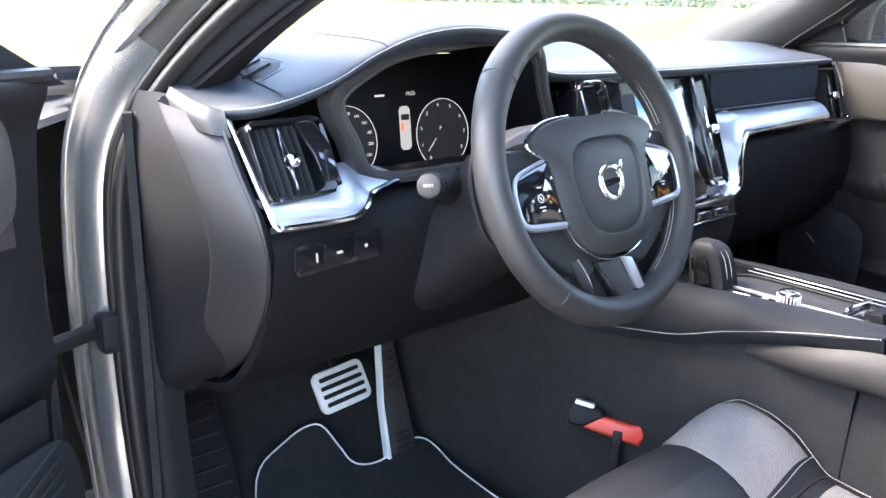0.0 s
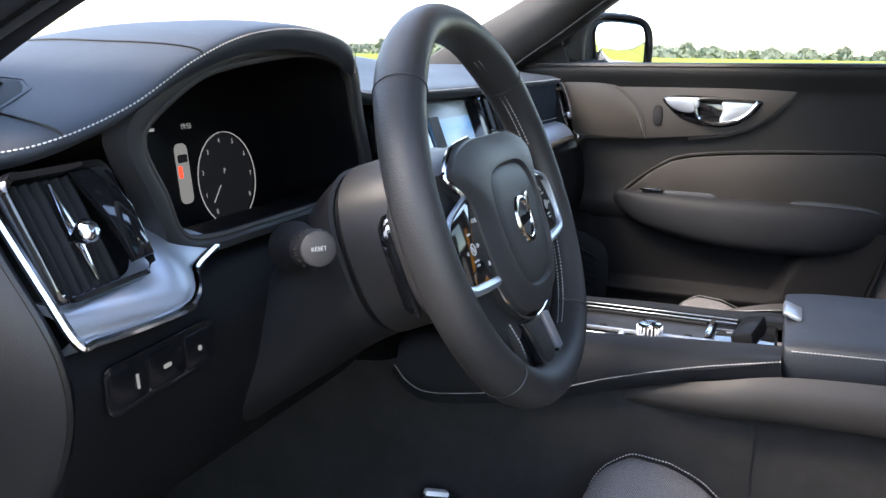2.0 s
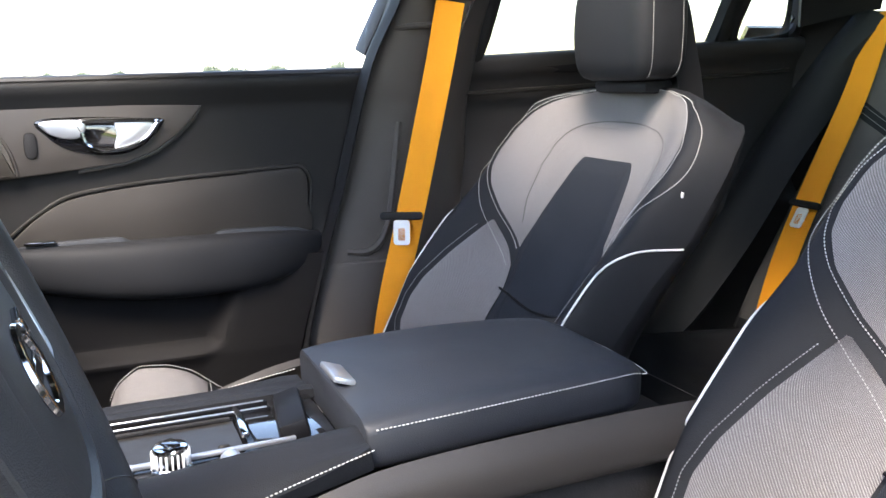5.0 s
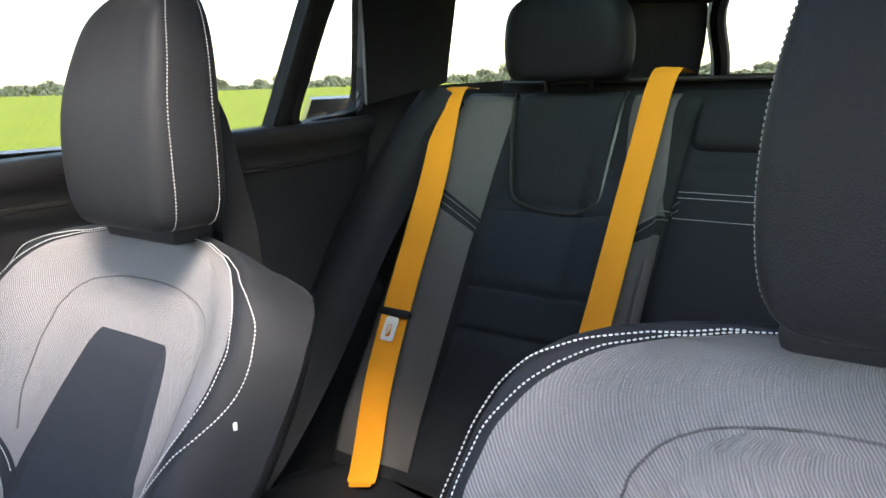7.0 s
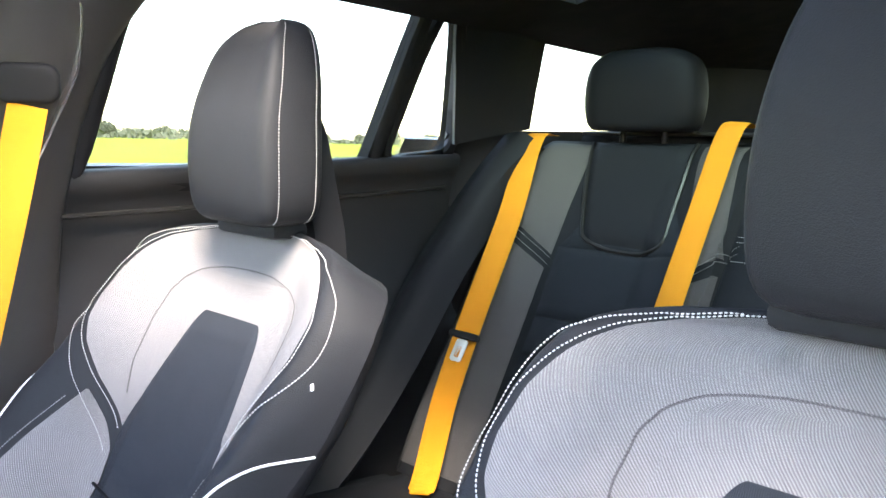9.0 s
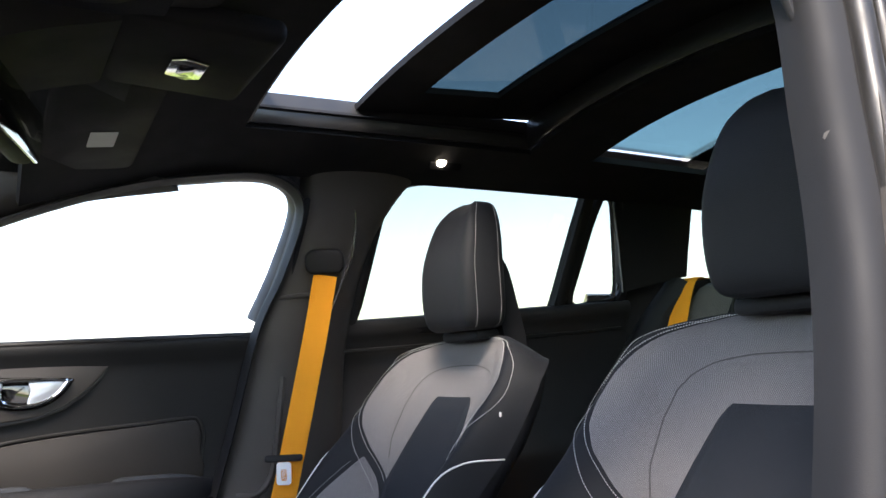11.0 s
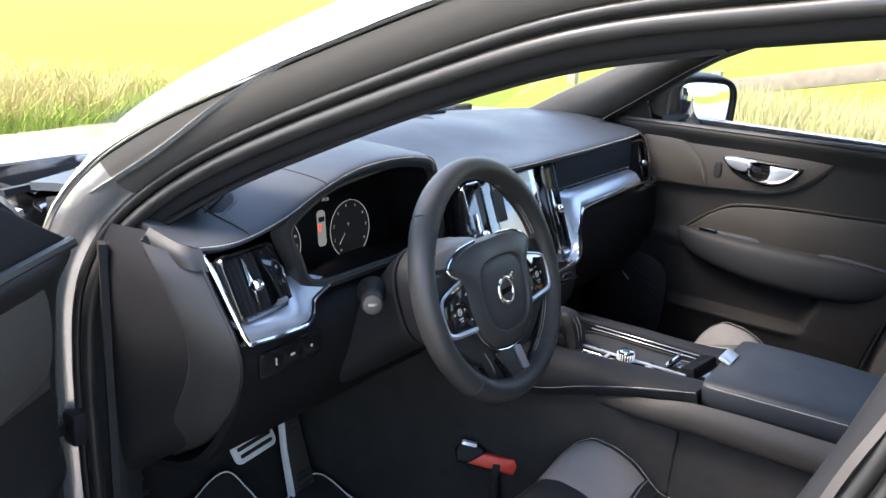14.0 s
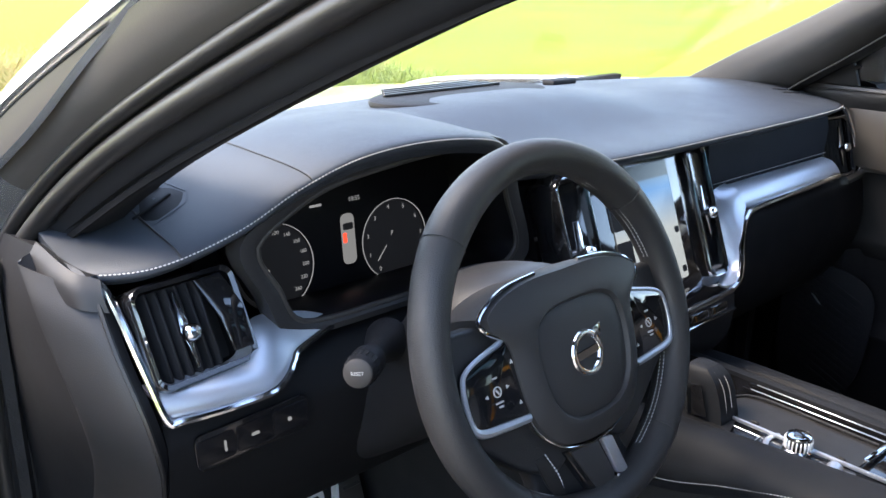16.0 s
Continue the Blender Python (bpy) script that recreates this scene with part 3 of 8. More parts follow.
def side_wall_rear(s, side):
    """Rear door card, wheel-arch cover and the frames of the rear side windows."""
    e = thing("rear_door_" + side, (0, 0, 0), "closed rear door with a black padded card", "car door")
    rows = []
    for z, x in ((0.25, 0.70), (0.5, 0.69), (0.62, 0.655), (0.68, 0.64), (0.73, 0.67), (0.83, 0.69), (0.90, 0.685), (0.935, 0.672), (0.962, 0.655), (0.985, 0.655), (0.99, 0.68)):
        rows.append([(x - (0.02 if y < -1.1 else 0), y, z + (0.35 * 0.13 * (-(y + 0.6)) if z > 0.9 else 0)) for y in (-0.59, -0.8, -1.0, -1.2, -1.36)])
    P = net(np.array(rows), 50, 20)
    P[:, :, 0] *= s
    part("door_card", sheet(P, -0.02 * s), COLUMN, e)
    y, z = np.array((-0.6, -0.8, -1.0, -1.2, -1.34)), np.array((0.925, 0.932, 0.94, 0.948, 0.956))
    part("card_groove", tube([(s * (0.666 - 0.012 * i / 4), a, b) for i, (a, b) in enumerate(zip(y, z))], 0.004, 6, n=24), RUBBER, e)
    part("door_skin", sheet(net(np.array([[(s * x, -0.52, z), (s * (x + 0.012), -0.95, z), (s * (x - 0.03), -1.45, z)]
         for z, x in ((0.22, 0.84), (0.45, 0.90), (0.7, 0.91), (0.9, 0.88), (0.99, 0.84))]), 18, 12), -0.01 * s), PAINT, e, "silver painted door skin")
    part("grab_handle", tube([(s * 0.66, -0.66, 0.73), (s * 0.62, -0.67, 0.74), (s * 0.615, -0.80, 0.75), (s * 0.66, -0.82, 0.75)], 0.011, 8, n=20), PLASTIC, e)
    # black frames round the two panes, leaning in with the glass
    def pane_frame(name, outline):
        o = polar(outline, 72, sum(q[0] for q in outline) / len(outline), sum(q[1] for q in outline) / len(outline))
        c = o.mean(0)
        u = (o - c) / np.linalg.norm(o - c, axis=1, keepdims=True)
        loops = []
        for grow, into in ((0.0, -0.030), (0.0, 0.0), (0.006, 0.006), (0.018, 0.008), (0.031, 0.004), (0.034, -0.02)):
            p = o + u * grow
            loops.append(np.column_stack([s * (0.66 - 0.28 * (p[:, 1] - 0.98) - into), p]))
        part(name, sheet(np.array(loops), close_v=True), PLASTIC, e, "black window surround")
    pane_frame("window_frame", [(-0.634, 0.978), (-0.642, 1.02), (-0.660, 1.11), (-0.676, 1.19), (-0.692, 1.235), (-0.722, 1.264), (-0.78, 1.278), (-0.90, 1.284), (-1.05, 1.288), (-1.18, 1.287), (-1.203, 1.280), (-1.19, 1.23), (-1.165, 1.125), (-1.140, 1.02), (-1.125, 1.008), (-1.0, 0.997), (-0.84, 0.986), (-0.70, 0.980)])
    pane_frame("rear_window_frame", [(-1.193, 1.022), (-1.212, 1.11), (-1.238, 1.21), (-1.262, 1.272), (-1.278, 1.278), (-1.296, 1.262), (-1.312, 1.19), (-1.331, 1.09), (-1.334, 1.05), (-1.318, 1.030), (-1.25, 1.022)])
    gl = sheet(net(np.array([[(s * 0.685, -0.60, 0.95), (s * 0.66, -1.0, 0.98), (s * 0.645, -1.32, 1.0)], [(s * 0.655, -0.63, 1.13), (s * 0.63, -1.0, 1.15), (s * 0.62, -1.31, 1.15)],
                             [(s * 0.612, -0.70, 1.29), (s * 0.59, -1.0, 1.31), (s * 0.585, -1.29, 1.31)]]), 8, 12), 0.003)
    part("window_pane", gl, SHADE, e, "slightly tinted side window glass")
    return e


side_wall_rear(-1, "left")
side_wall_rear(1, "right")


def rear_quarter(s, side):
    """Cover beside the rear seat, load bay wall, rear side window and rear pillar."""
    e = thing("rear_quarter_" + side, (0, 0, 0), "black plastic load bay wall with a side window", "side wall", kind="structure")
    P = net(np.array([[(0.68, -1.34, z), (0.60, -1.44, z), (0.57, -1.56, z), (0.56, -1.9, z), (0.54, -2.45, z)] for z in (0.2, 0.5, 0.8, 1.0)]
                     + [[(0.64, -1.33, 1.06), (0.60, -1.43, 1.07), (0.58, -1.53, 1.072), (0.57, -1.9, 1.08), (0.55, -2.45, 1.09)]]), 26, 24)
    P[:, :, 0] *= s
    part("side_cover", sheet(P, -0.012 * s), PLASTIC, e)
    P = net(np.array([[(0.615, -1.325, 1.04), (0.58, -1.41, 1.06), (0.575, -1.50, 1.075)], [(0.60, -1.31, 1.16), (0.565, -1.41, 1.17), (0.57, -1.515, 1.17)],
                      [(0.58, -1.29, 1.27), (0.55, -1.41, 1.28), (0.56, -1.535, 1.28)], [(0.54, -1.29, 1.34), (0.52, -1.41, 1.34), (0.52, -1.55, 1.34)]]), 16, 12)
    P[:, :, 0] *= s
    part("pillar_cover", sheet(P, -0.012 * s), PLASTIC, e)
    P = net(np.array([[(0.575, -1.925, 1.075), (0.53, -2.05, 1.06), (0.47, -2.40, 1.05)], [(0.575, -1.925, 1.18), (0.51, -2.06, 1.18), (0.43, -2.36, 1.18)],
                      [(0.565, -1.91, 1.28), (0.50, -2.05, 1.29), (0.40, -2.28, 1.30)], [(0.52, -1.9, 1.34), (0.46, -2.05, 1.35), (0.40, -2.22, 1.36)]]), 16, 14)
    P[:, :, 0] *= s
    part("tail_pillar_cover", sheet(P, -0.012 * s), PLASTIC, e)
    part("top_rail", tube([(s * 0.565, -1.5, 1.293), (s * 0.565, -1.7, 1.295), (s * 0.56, -1.95, 1.29)], 0.014, 8, n=10), PLASTIC, e)
    part("window_pane", sheet(net(np.array([[(s * 0.60, -1.48, 1.05), (s * 0.60, -1.96, 1.06)], [(s * 0.585, -1.48, 1.32), (s * 0.58, -1.96, 1.32)]]), 4, 6), 0.003), SHADE, e, "slightly tinted side window glass")
    part("body_skin", sheet(net(np.array([[(s * (x - 0.02), -1.36, z), (s * x, -1.7, z), (s * (x - 0.06), -2.45, z)]
         for z, x in ((0.2, 0.88), (0.6, 0.92), (0.9, 0.90), (1.05, 0.82))]), 14, 10), -0.01 * s), PAINT, e, "silver painted outer skin")
    return e


rear_quarter(-1, "left")
rear_quarter(1, "right")


def tailgate():
    e = thing("tailgate", (0, 0, 0), "tailgate with a wide rear window and black trim", "tailgate", kind="structure")
    part("lower_trim", sheet(net(np.array([[(x, -2.46 + 0.12 * abs(x) ** 2, z) for x in (-0.6, -0.3, 0, 0.3, 0.6)] for z in (0.2, 0.6, 1.0, 1.075)]), 10, 16), 0.02), PLASTIC, e)
    part("upper_trim", sheet(net(np.array([[(x, y + 0.1 * abs(x) ** 2, z - 0.04 * x * x) for x in (-0.55, -0.3, 0, 0.3, 0.55)] for y, z in ((-2.30, 1.285), (-2.27, 1.30), (-2.2, 1.36))]), 8, 16), 0.01), PLASTIC, e)
    for s in (-1, 1):
        part("side_trim", tube([(s * 0.425, -2.44, 1.05), (s * 0.412, -2.41, 1.12), (s * 0.405, -2.36, 1.22), (s * 0.36, -2.31, 1.31)], 0.024, 8, n=14), SOFT, e)
    part("rear_window", sheet(net(np.array([[(-0.5, -2.47, 1.04), (0, -2.5, 1.04), (0.5, -2.47, 1.04)], [(-0.45, -2.33, 1.33), (0, -2.36, 1.35), (0.45, -2.33, 1.33)]]), 6, 10), 0.004), SHADE, e, "slightly tinted rear window")
    part("wiper_motor_cover", rbox(0.20, 0.06, 0.05, 0.018, 3, pose(-0.02, -2.43, 1.075)), PLASTIC, e)


tailgate()


def roof_z(x, y):
    return 1.372 - 0.30 * np.abs(x) ** 2.2 - 0.05 * np.clip(-0.35 - y, -0.4, 2) ** 2 * 0.35 - 0.32 * np.clip(y + 0.32, 0, 1) ** 1.3


def ceiling():
    """Headliner with the roof opening, one mesh; the painted roof above it."""
    def sheets(lift, grow):
        out = []
        for x0, x1, y0, y1 in ((-0.57, 0.57, 0.02, -0.33), (-0.57, -0.41, -0.33, -1.42), (0.41, 0.57, -0.33, -1.42), (-0.41, 0.41, -0.93, -1.09), (-0.57, 0.57, -1.42, -2.32)):
            xs, ys = np.linspace(x0, x1, 14), np.linspace(y0, y1, 14)
            out.append(sheet(np.array([[(x * grow, y, roof_z(x, y) + lift) for x in xs] for y in ys]), 0.014))
        return join(*out)
    tagged(part("ceiling", sheets(0.0, 1.0), HEADLINER, None), "charcoal fabric headliner with a roof opening", "ceiling", kind="structure")
    roof = thing("roof", (0, 0, 0), "silver painted roof skin", "roof", kind="structure")
    part("roof_skin", sheets(0.045, 1.12), PAINT, roof)
    # black lining round the opening, its rails and the glass
    ring = thing("sunroof", (0, 0, 0), "open panoramic sunroof with tinted glass panels", "sunroof")
    edge = [(-0.40, -0.335), (0.40, -0.335), (0.40, -0.6), (0.40, -0.92), (-0.40, -0.92), (-0.40, -0.6)]
    loop = []
    for (xa, ya), (xb, yb) in zip(edge, edge[1:] + edge[:1]):
        loop += [(xa + (xb - xa) * i / 8, ya + (yb - ya) * i / 8) for i in range(8)]
    P = np.array([[(x * k, (y + 0.62) * k - 0.62, roof_z(x, y) + h) for x, y in loop] for k, h in ((1.03, -0.006), (0.99, -0.008), (0.975, 0.004), (0.985, 0.03), (1.0, 0.05))])
    part("lining", sheet(P, close_v=True), RUBBER, ring)
    for s in (-1, 1):
        part("guide_rail", sheet(np.array([[(s * (0.385 + 0.012 * i), y, roof_z(0.4, y) + 0.022 - 0.003 * i) for i in range(3)] for y in np.linspace(-0.34, -0.9, 10)]), 0.005), PLASTIC, ring)
    panel = part("slid_panel", sheet(np.array([[(x, y, 1.425 - 0.16 * abs(x) ** 2.2 + 0.045 * (-0.52 - y) - 0.03) for x in np.linspace(-0.40, 0.40, 14)] for y in np.linspace(-0.535, -0.63, 4)]), 0.012), BLACKFELT, ring)
    part("panel_rear", sheet(np.array([[(x, y, 1.425 - 0.16 * abs(x) ** 2.2 + 0.045 * (-0.52 - y) - 0.03) for x in np.linspace(-0.30, 0.30, 12)] for y in np.linspace(-0.79, -1.0, 4)]), 0.012), BLACKFELT, ring)
    for s in (-1, 1):
        part("panel_border", sheet(np.array([[(s * x, y, 1.425 - 0.16 * x ** 2.2 + 0.045 * (-0.52 - y) - 0.03) for x in np.linspace(0.30, 0.40, 5)] for y in np.linspace(-0.63, -1.0, 8)]), 0.012), BLACKFELT, ring)
    part("panel_glass", sheet(np.array([[(x, y, 1.424 - 0.16 * abs(x) ** 2.2 + 0.045 * (-0.52 - y) - 0.03) for x in np.linspace(-0.30, 0.30, 10)] for y in np.linspace(-0.63, -0.79, 8)]), 0.004), TINT, ring, "blue-green tinted glass")
    part("rear_glass", sheet(np.array([[(x, y, roof_z(x, y) + 0.03) for x in np.linspace(-0.42, 0.42, 10)] for y in np.linspace(-1.05, -1.45, 8)]), 0.004), PALE, ring, "blue-green tinted glass")
    part("deflector", tube([(-0.39, -0.36, 1.385), (0, -0.345, 1.425), (0.39, -0.36, 1.385)], 0.008, 6, n=14), RUBBER, ring)


ceiling()


def windscreen():
    e = thing("windscreen", (0, 0, 0), "clear windscreen with a black edge band", "windscreen", kind="structure")
    rows = []
    for y, z, w in ((0.88, 0.93, 0.72), (0.60, 1.075, 0.66), (0.30, 1.215, 0.61), (0.03, 1.325, 0.56)):
        rows.append([(x * w, y - 0.10 * abs(x) ** 2 * (1 if y > 0.1 else 0.6), z) for x in (-1, -0.5, 0, 0.5, 1)])
    g = part("pane", sheet(net(np.array(rows), 12, 16), 0.004), GLASS, e)
    g.visible_shadow = False
    part("header_trim", sheet(net(np.array([[(x, 0.11 - 0.08 * x * x, 1.298 - 0.1 * x * x), (x, 0.05 - 0.06 * x * x, 1.285 - 0.10 * x * x), (x, -0.10 - 0.06 * x * x, 1.288 - 0.1 * x * x)]
         for x in (-0.56, -0.3, 0, 0.3, 0.56)]), 16, 8), -0.01), HEADLINER, e)
    low = [(0.0, 0.26), (0.1, 0.238), (0.2, 0.20), (0.28, 0.155), (0.36, 0.115), (0.45, 0.09), (0.56, 0.07)]
    band = [[(x, y - 0.06 * x * x, 1.325 - (y - 0.03) * 0.407 - 0.007) for y in np.linspace(0.03, ev(low, abs(x)), 8)] for x in np.linspace(-0.55, 0.55, 45)]
    part("edge_band", sheet(np.array(band), 0.002), BLACKFELT, e, "black printed band along the top of the windscreen")
    part("cowl", sheet(net(np.array([[(x, 0.80 - 0.16 * x * x, 0.925), (x, 0.86 - 0.16 * x * x, 0.910), (x, 0.90 - 0.2 * x * x, 0.895)] for x in (-0.74, -0.4, 0, 0.4, 0.74)]), 16, 8), 0.01), PLASTIC, e, "black plastic cowl under the windscreen")
    return e


windscreen()


def bonnet():
    e = thing("bonnet", (0, 0, 0), "silver painted bonnet and wings", "bonnet")
    rows = []
    for y, z, w in ((0.90, 0.908, 0.78), (0.98, 0.90, 0.80), (1.25, 0.872, 0.85), (1.6, 0.82, 0.86), (1.9, 0.74, 0.84), (2.05, 0.64, 0.80)):
        rows.append([(x * w, y - 0.22 * abs(x) ** 2.2, z - 0.05 * abs(x) ** 3 + (0.012 if abs(abs(x) - 0.5) < 0.1 else 0)) for x in (-1, -0.75, -0.5, -0.25, 0, 0.25, 0.5, 0.75, 1)])
    part("bonnet_skin", sheet(net(np.array(rows), 26, 34), 0.01), PAINT, e)
    for s in (-1, 1):
        P = net(np.array([[(s * 0.80, y + 0.0, z), (s * 0.87, y, z - 0.03), (s * 0.915, y, z - 0.14), (s * 0.92, y, 0.45), (s * 0.88, y, 0.25)] for y, z in ((0.55, 0.93), (0.80, 0.905), (1.2, 0.87), (1.6, 0.82), (1.85, 0.75))]), 20, 16)
        part("wing", sheet(P, 0.01 * s), PAINT, e)
        part("corner_cover", prism([(s * 0.715, 0.66), (s * 0.61, 0.73), (s * 0.50, 0.80), (s * 0.42, 0.84), (s * 0.42, 0.91), (s * 0.53, 0.872), (s * 0.60, 0.825), (s * 0.65, 0.775), (s * 0.685, 0.735), (s * 0.705, 0.70)][::s], 0.010, 0.004, pose(0, 0, 0.893)), GLOSS, e, "black corner cover at the pillar foot")
    return e


bonnet()


def floor():
    e = thing("floor", (0, 0, 0), "black carpeted car floor", "floor", kind="structure")
    rows = [[(x, y, z + 0.02 * abs(x)) for x in (-0.74, -0.5, -0.25, 0, 0.25, 0.5, 0.74)] for y, z in ((0.92, 0.62), (0.80, 0.42), (0.68, 0.27), (0.50, 0.215), (0.2, 0.205), (-0.3, 0.21), (-0.7, 0.215), (-1.0, 0.22), (-1.2, 0.24), (-2.5, 0.26))]
    part("carpet", sheet(net(np.array(rows), 40, 20), 0.02), CARPET, e)
    part("firewall", sheet(net(np.array([[(x, 0.90, z) for x in (-0.76, 0, 0.76)] for z in (0.2, 0.5, 0.92)]), 6, 8), 0.02), CARPET, e)
    for s in (-1, 1):
        part("kick_panel", sheet(net(np.array([[(s * 0.745, 0.46, z), (s * 0.70, 0.56, z), (s * 0.67, 0.75, z), (s * 0.67, 0.92, z)] for z in (0.2, 0.4, 0.65, 0.9)]), 10, 12), 0.01 * s), CARPET, e)
        part("door_sill", sheet(net(np.array([[(s * 0.60, y, 0.215), (s * 0.66, y, 0.30), (s * 0.72, y, 0.315), (s * 0.80, y, 0.30), (s * 0.88, y, 0.24), (s * 0.88, y, 0.16)] for y in (0.50, 0.1, -0.3, -0.8, -1.35)]), 14, 16), 0.01 * s), PLASTIC, e)
    # filler added on the passenger side to block light through the door gap
    part("gap_filler", rbox(0.24, 0.02, 0.78, 0.004, 1, pose(0.79, 0.505, 0.56)), PLASTIC, e)
    part("load_floor", rbox(1.1, 0.95, 0.02, 0.004, 1, pose(0, -1.98, 0.55)), CARPET, e)
    part("underbody", rbox(1.70, 4.2, 0.05, 0.02, 1, pose(0, -0.3, 0.17)), PLASTIC, e)


floor()


# ---- front seats ----
# back: centre line (height 0..1 -> y, z), half width, bolster depth, thickness
BACK_YZ = cr([(0, -0.452, 0.46), (0, -0.512, 0.56), (0, -0.566, 0.66), (0, -0.622, 0.755), (0, -0.672, 0.842), (0, -0.695, 0.90), (0, -0.716, 0.934)], 61)
BACK_W = [(0, 0.226), (0.2, 0.246), (0.42, 0.250), (0.52, 0.254), (0.60, 0.256), (0.68, 0.254), (0.75, 0.247), (0.82, 0.236), (0.88, 0.218), (0.93, 0.192), (0.97, 0.155), (1, 0.10)]
BACK_B = [(0, 0.10), (0.25, 0.104), (0.4, 0.086), (0.5, 0.068), (0.6, 0.058), (0.72, 0.044), (0.85, 0.028), (0.95, 0.012), (1, 0.0)]


def back_front(u, v):
    """The front of the seat back: u from -1 to 1 across, v from 0 to 1 up."""
    u, v = np.broadcast_arrays(np.asarray(u, float), np.asarray(v, float))
    y, z = np.interp(v, np.linspace(0, 1, 61), BACK_YZ[:, 1]), np.interp(v, np.linspace(0, 1, 61), BACK_YZ[:, 2])
    a = np.abs(u)
    w, b = ev(BACK_W, v), ev(BACK_B, v)
    r0 = ev([(0, 0.90), (0.42, 0.90), (0.56, 0.86), (1, 0.84)], v)
    wing = ease((a - 0.42) / (r0 - 0.40))
    roll = np.clip((a - r0) / (1 - r0), 0, 1) ** 2
    fwd = b * wing - ev([(0, 0.075), (0.5, 0.065), (0.7, 0.05), (1, 0.045)], v) * roll - 0.016 * np.cos(np.clip(a / 0.45, 0, 1) * np.pi / 2) * 0.6
    dirn = 0.45
    return np.stack([u * w, y + fwd, z + fwd * dirn * 0.6 - 0.03 * roll * (v > 0.7) * (v - 0.7) / 0.3], -1)


CUSH_Y = [(0, -0.475), (0.3, -0.34), (0.6, -0.16), (0.85, 0.0), (0.95, 0.045), (1, 0.058)]
CUSH_Z = [(0, 0.452), (0.3, 0.444), (0.6, 0.446), (0.68, 0.452), (0.75, 0.490), (0.80, 0.503), (0.87, 0.508), (0.93, 0.502), (0.97, 0.486), (1, 0.445)]


def cushion_top(u, v):
    u, v = np.broadcast_arrays(np.asarray(u, float), np.asarray(v, float))
    a = np.abs(u)
    wing = ease((a - 0.45) / 0.35)
    roll = np.clip((a - 0.86) / 0.14, 0, 1) ** 2
    w = 0.255 - 0.02 * np.clip((v - 0.85) / 0.15, 0, 1)
    k = 1 - ease((v - 0.86) / 0.14) * 0.6
    return np.stack([u * w, ev(CUSH_Y, v) - 0.02 * a**2, ev(CUSH_Z, v) + 0.034 * wing * k - 0.07 * roll], -1)


def lifted(S, u, v, lift):
    d = 1e-3
    n = np.cross(S(u + d, v) - S(u - d, v), S(u, v + d) - S(u, v - d))
    n *= np.where((n @ np.array((0, 1.0, 1.0)))[..., None] < 0, -1, 1)
    n /= np.linalg.norm(n, axis=-1, keepdims=True) + 1e-12
    return S(u, v) + n * lift


def patch(S, v0, v1, left, right, lift=0.0022, nu=24, nv=32, puff=0.0):
    """A panel on a seat surface between two edge curves u = left(v), right(v)."""
    v = np.linspace(v0, v1, nv)[:, None] * np.ones((1, nu))
    k = np.linspace(0, 1, nu)[None]
    u = left(v) * (1 - k) + right(v) * k
    rim = np.minimum(np.minimum(k, 1 - k) * 9, np.minimum(v - v0, v1 - v) / (v1 - v0) * 9)
    P = lifted(S, u, v, lift * np.clip(rim, 0.0, 1.0)[..., None] + puff * np.sin(np.pi * k)[..., None] + 0.0006)
    return sheet(P)


def quilt(S, corners, lift=0.003, puff=0.002, nu=18, nv=26):
    """A padded panel between four corners (u, v) of a seat surface: low near, low far, top far, top near."""
    a, b, c, d = (np.array(q, float) for q in corners)
    k, h = np.linspace(0, 1, nu)[None, :, None], np.linspace(0, 1, nv)[:, None, None]
    g = (a * (1 - k) + b * k) * (1 - h) + (d * (1 - k) + c * k) * h
    rim = np.minimum(np.minimum(k, 1 - k) * 12, np.minimum(h, 1 - h) * 14)
    P = lifted(S, g[..., 0], g[..., 1], lift * ease(rim) + puff * np.sin(np.pi * k) * np.sin(np.pi * h) + 0.0006)
    return sheet(P)


def seam(S, uv, n=60, lift=0.003):
    c = cr(np.array([(a, b, 0) for a, b in uv]), n)
    return lifted(S, c[:, 0], c[:, 1], lift)


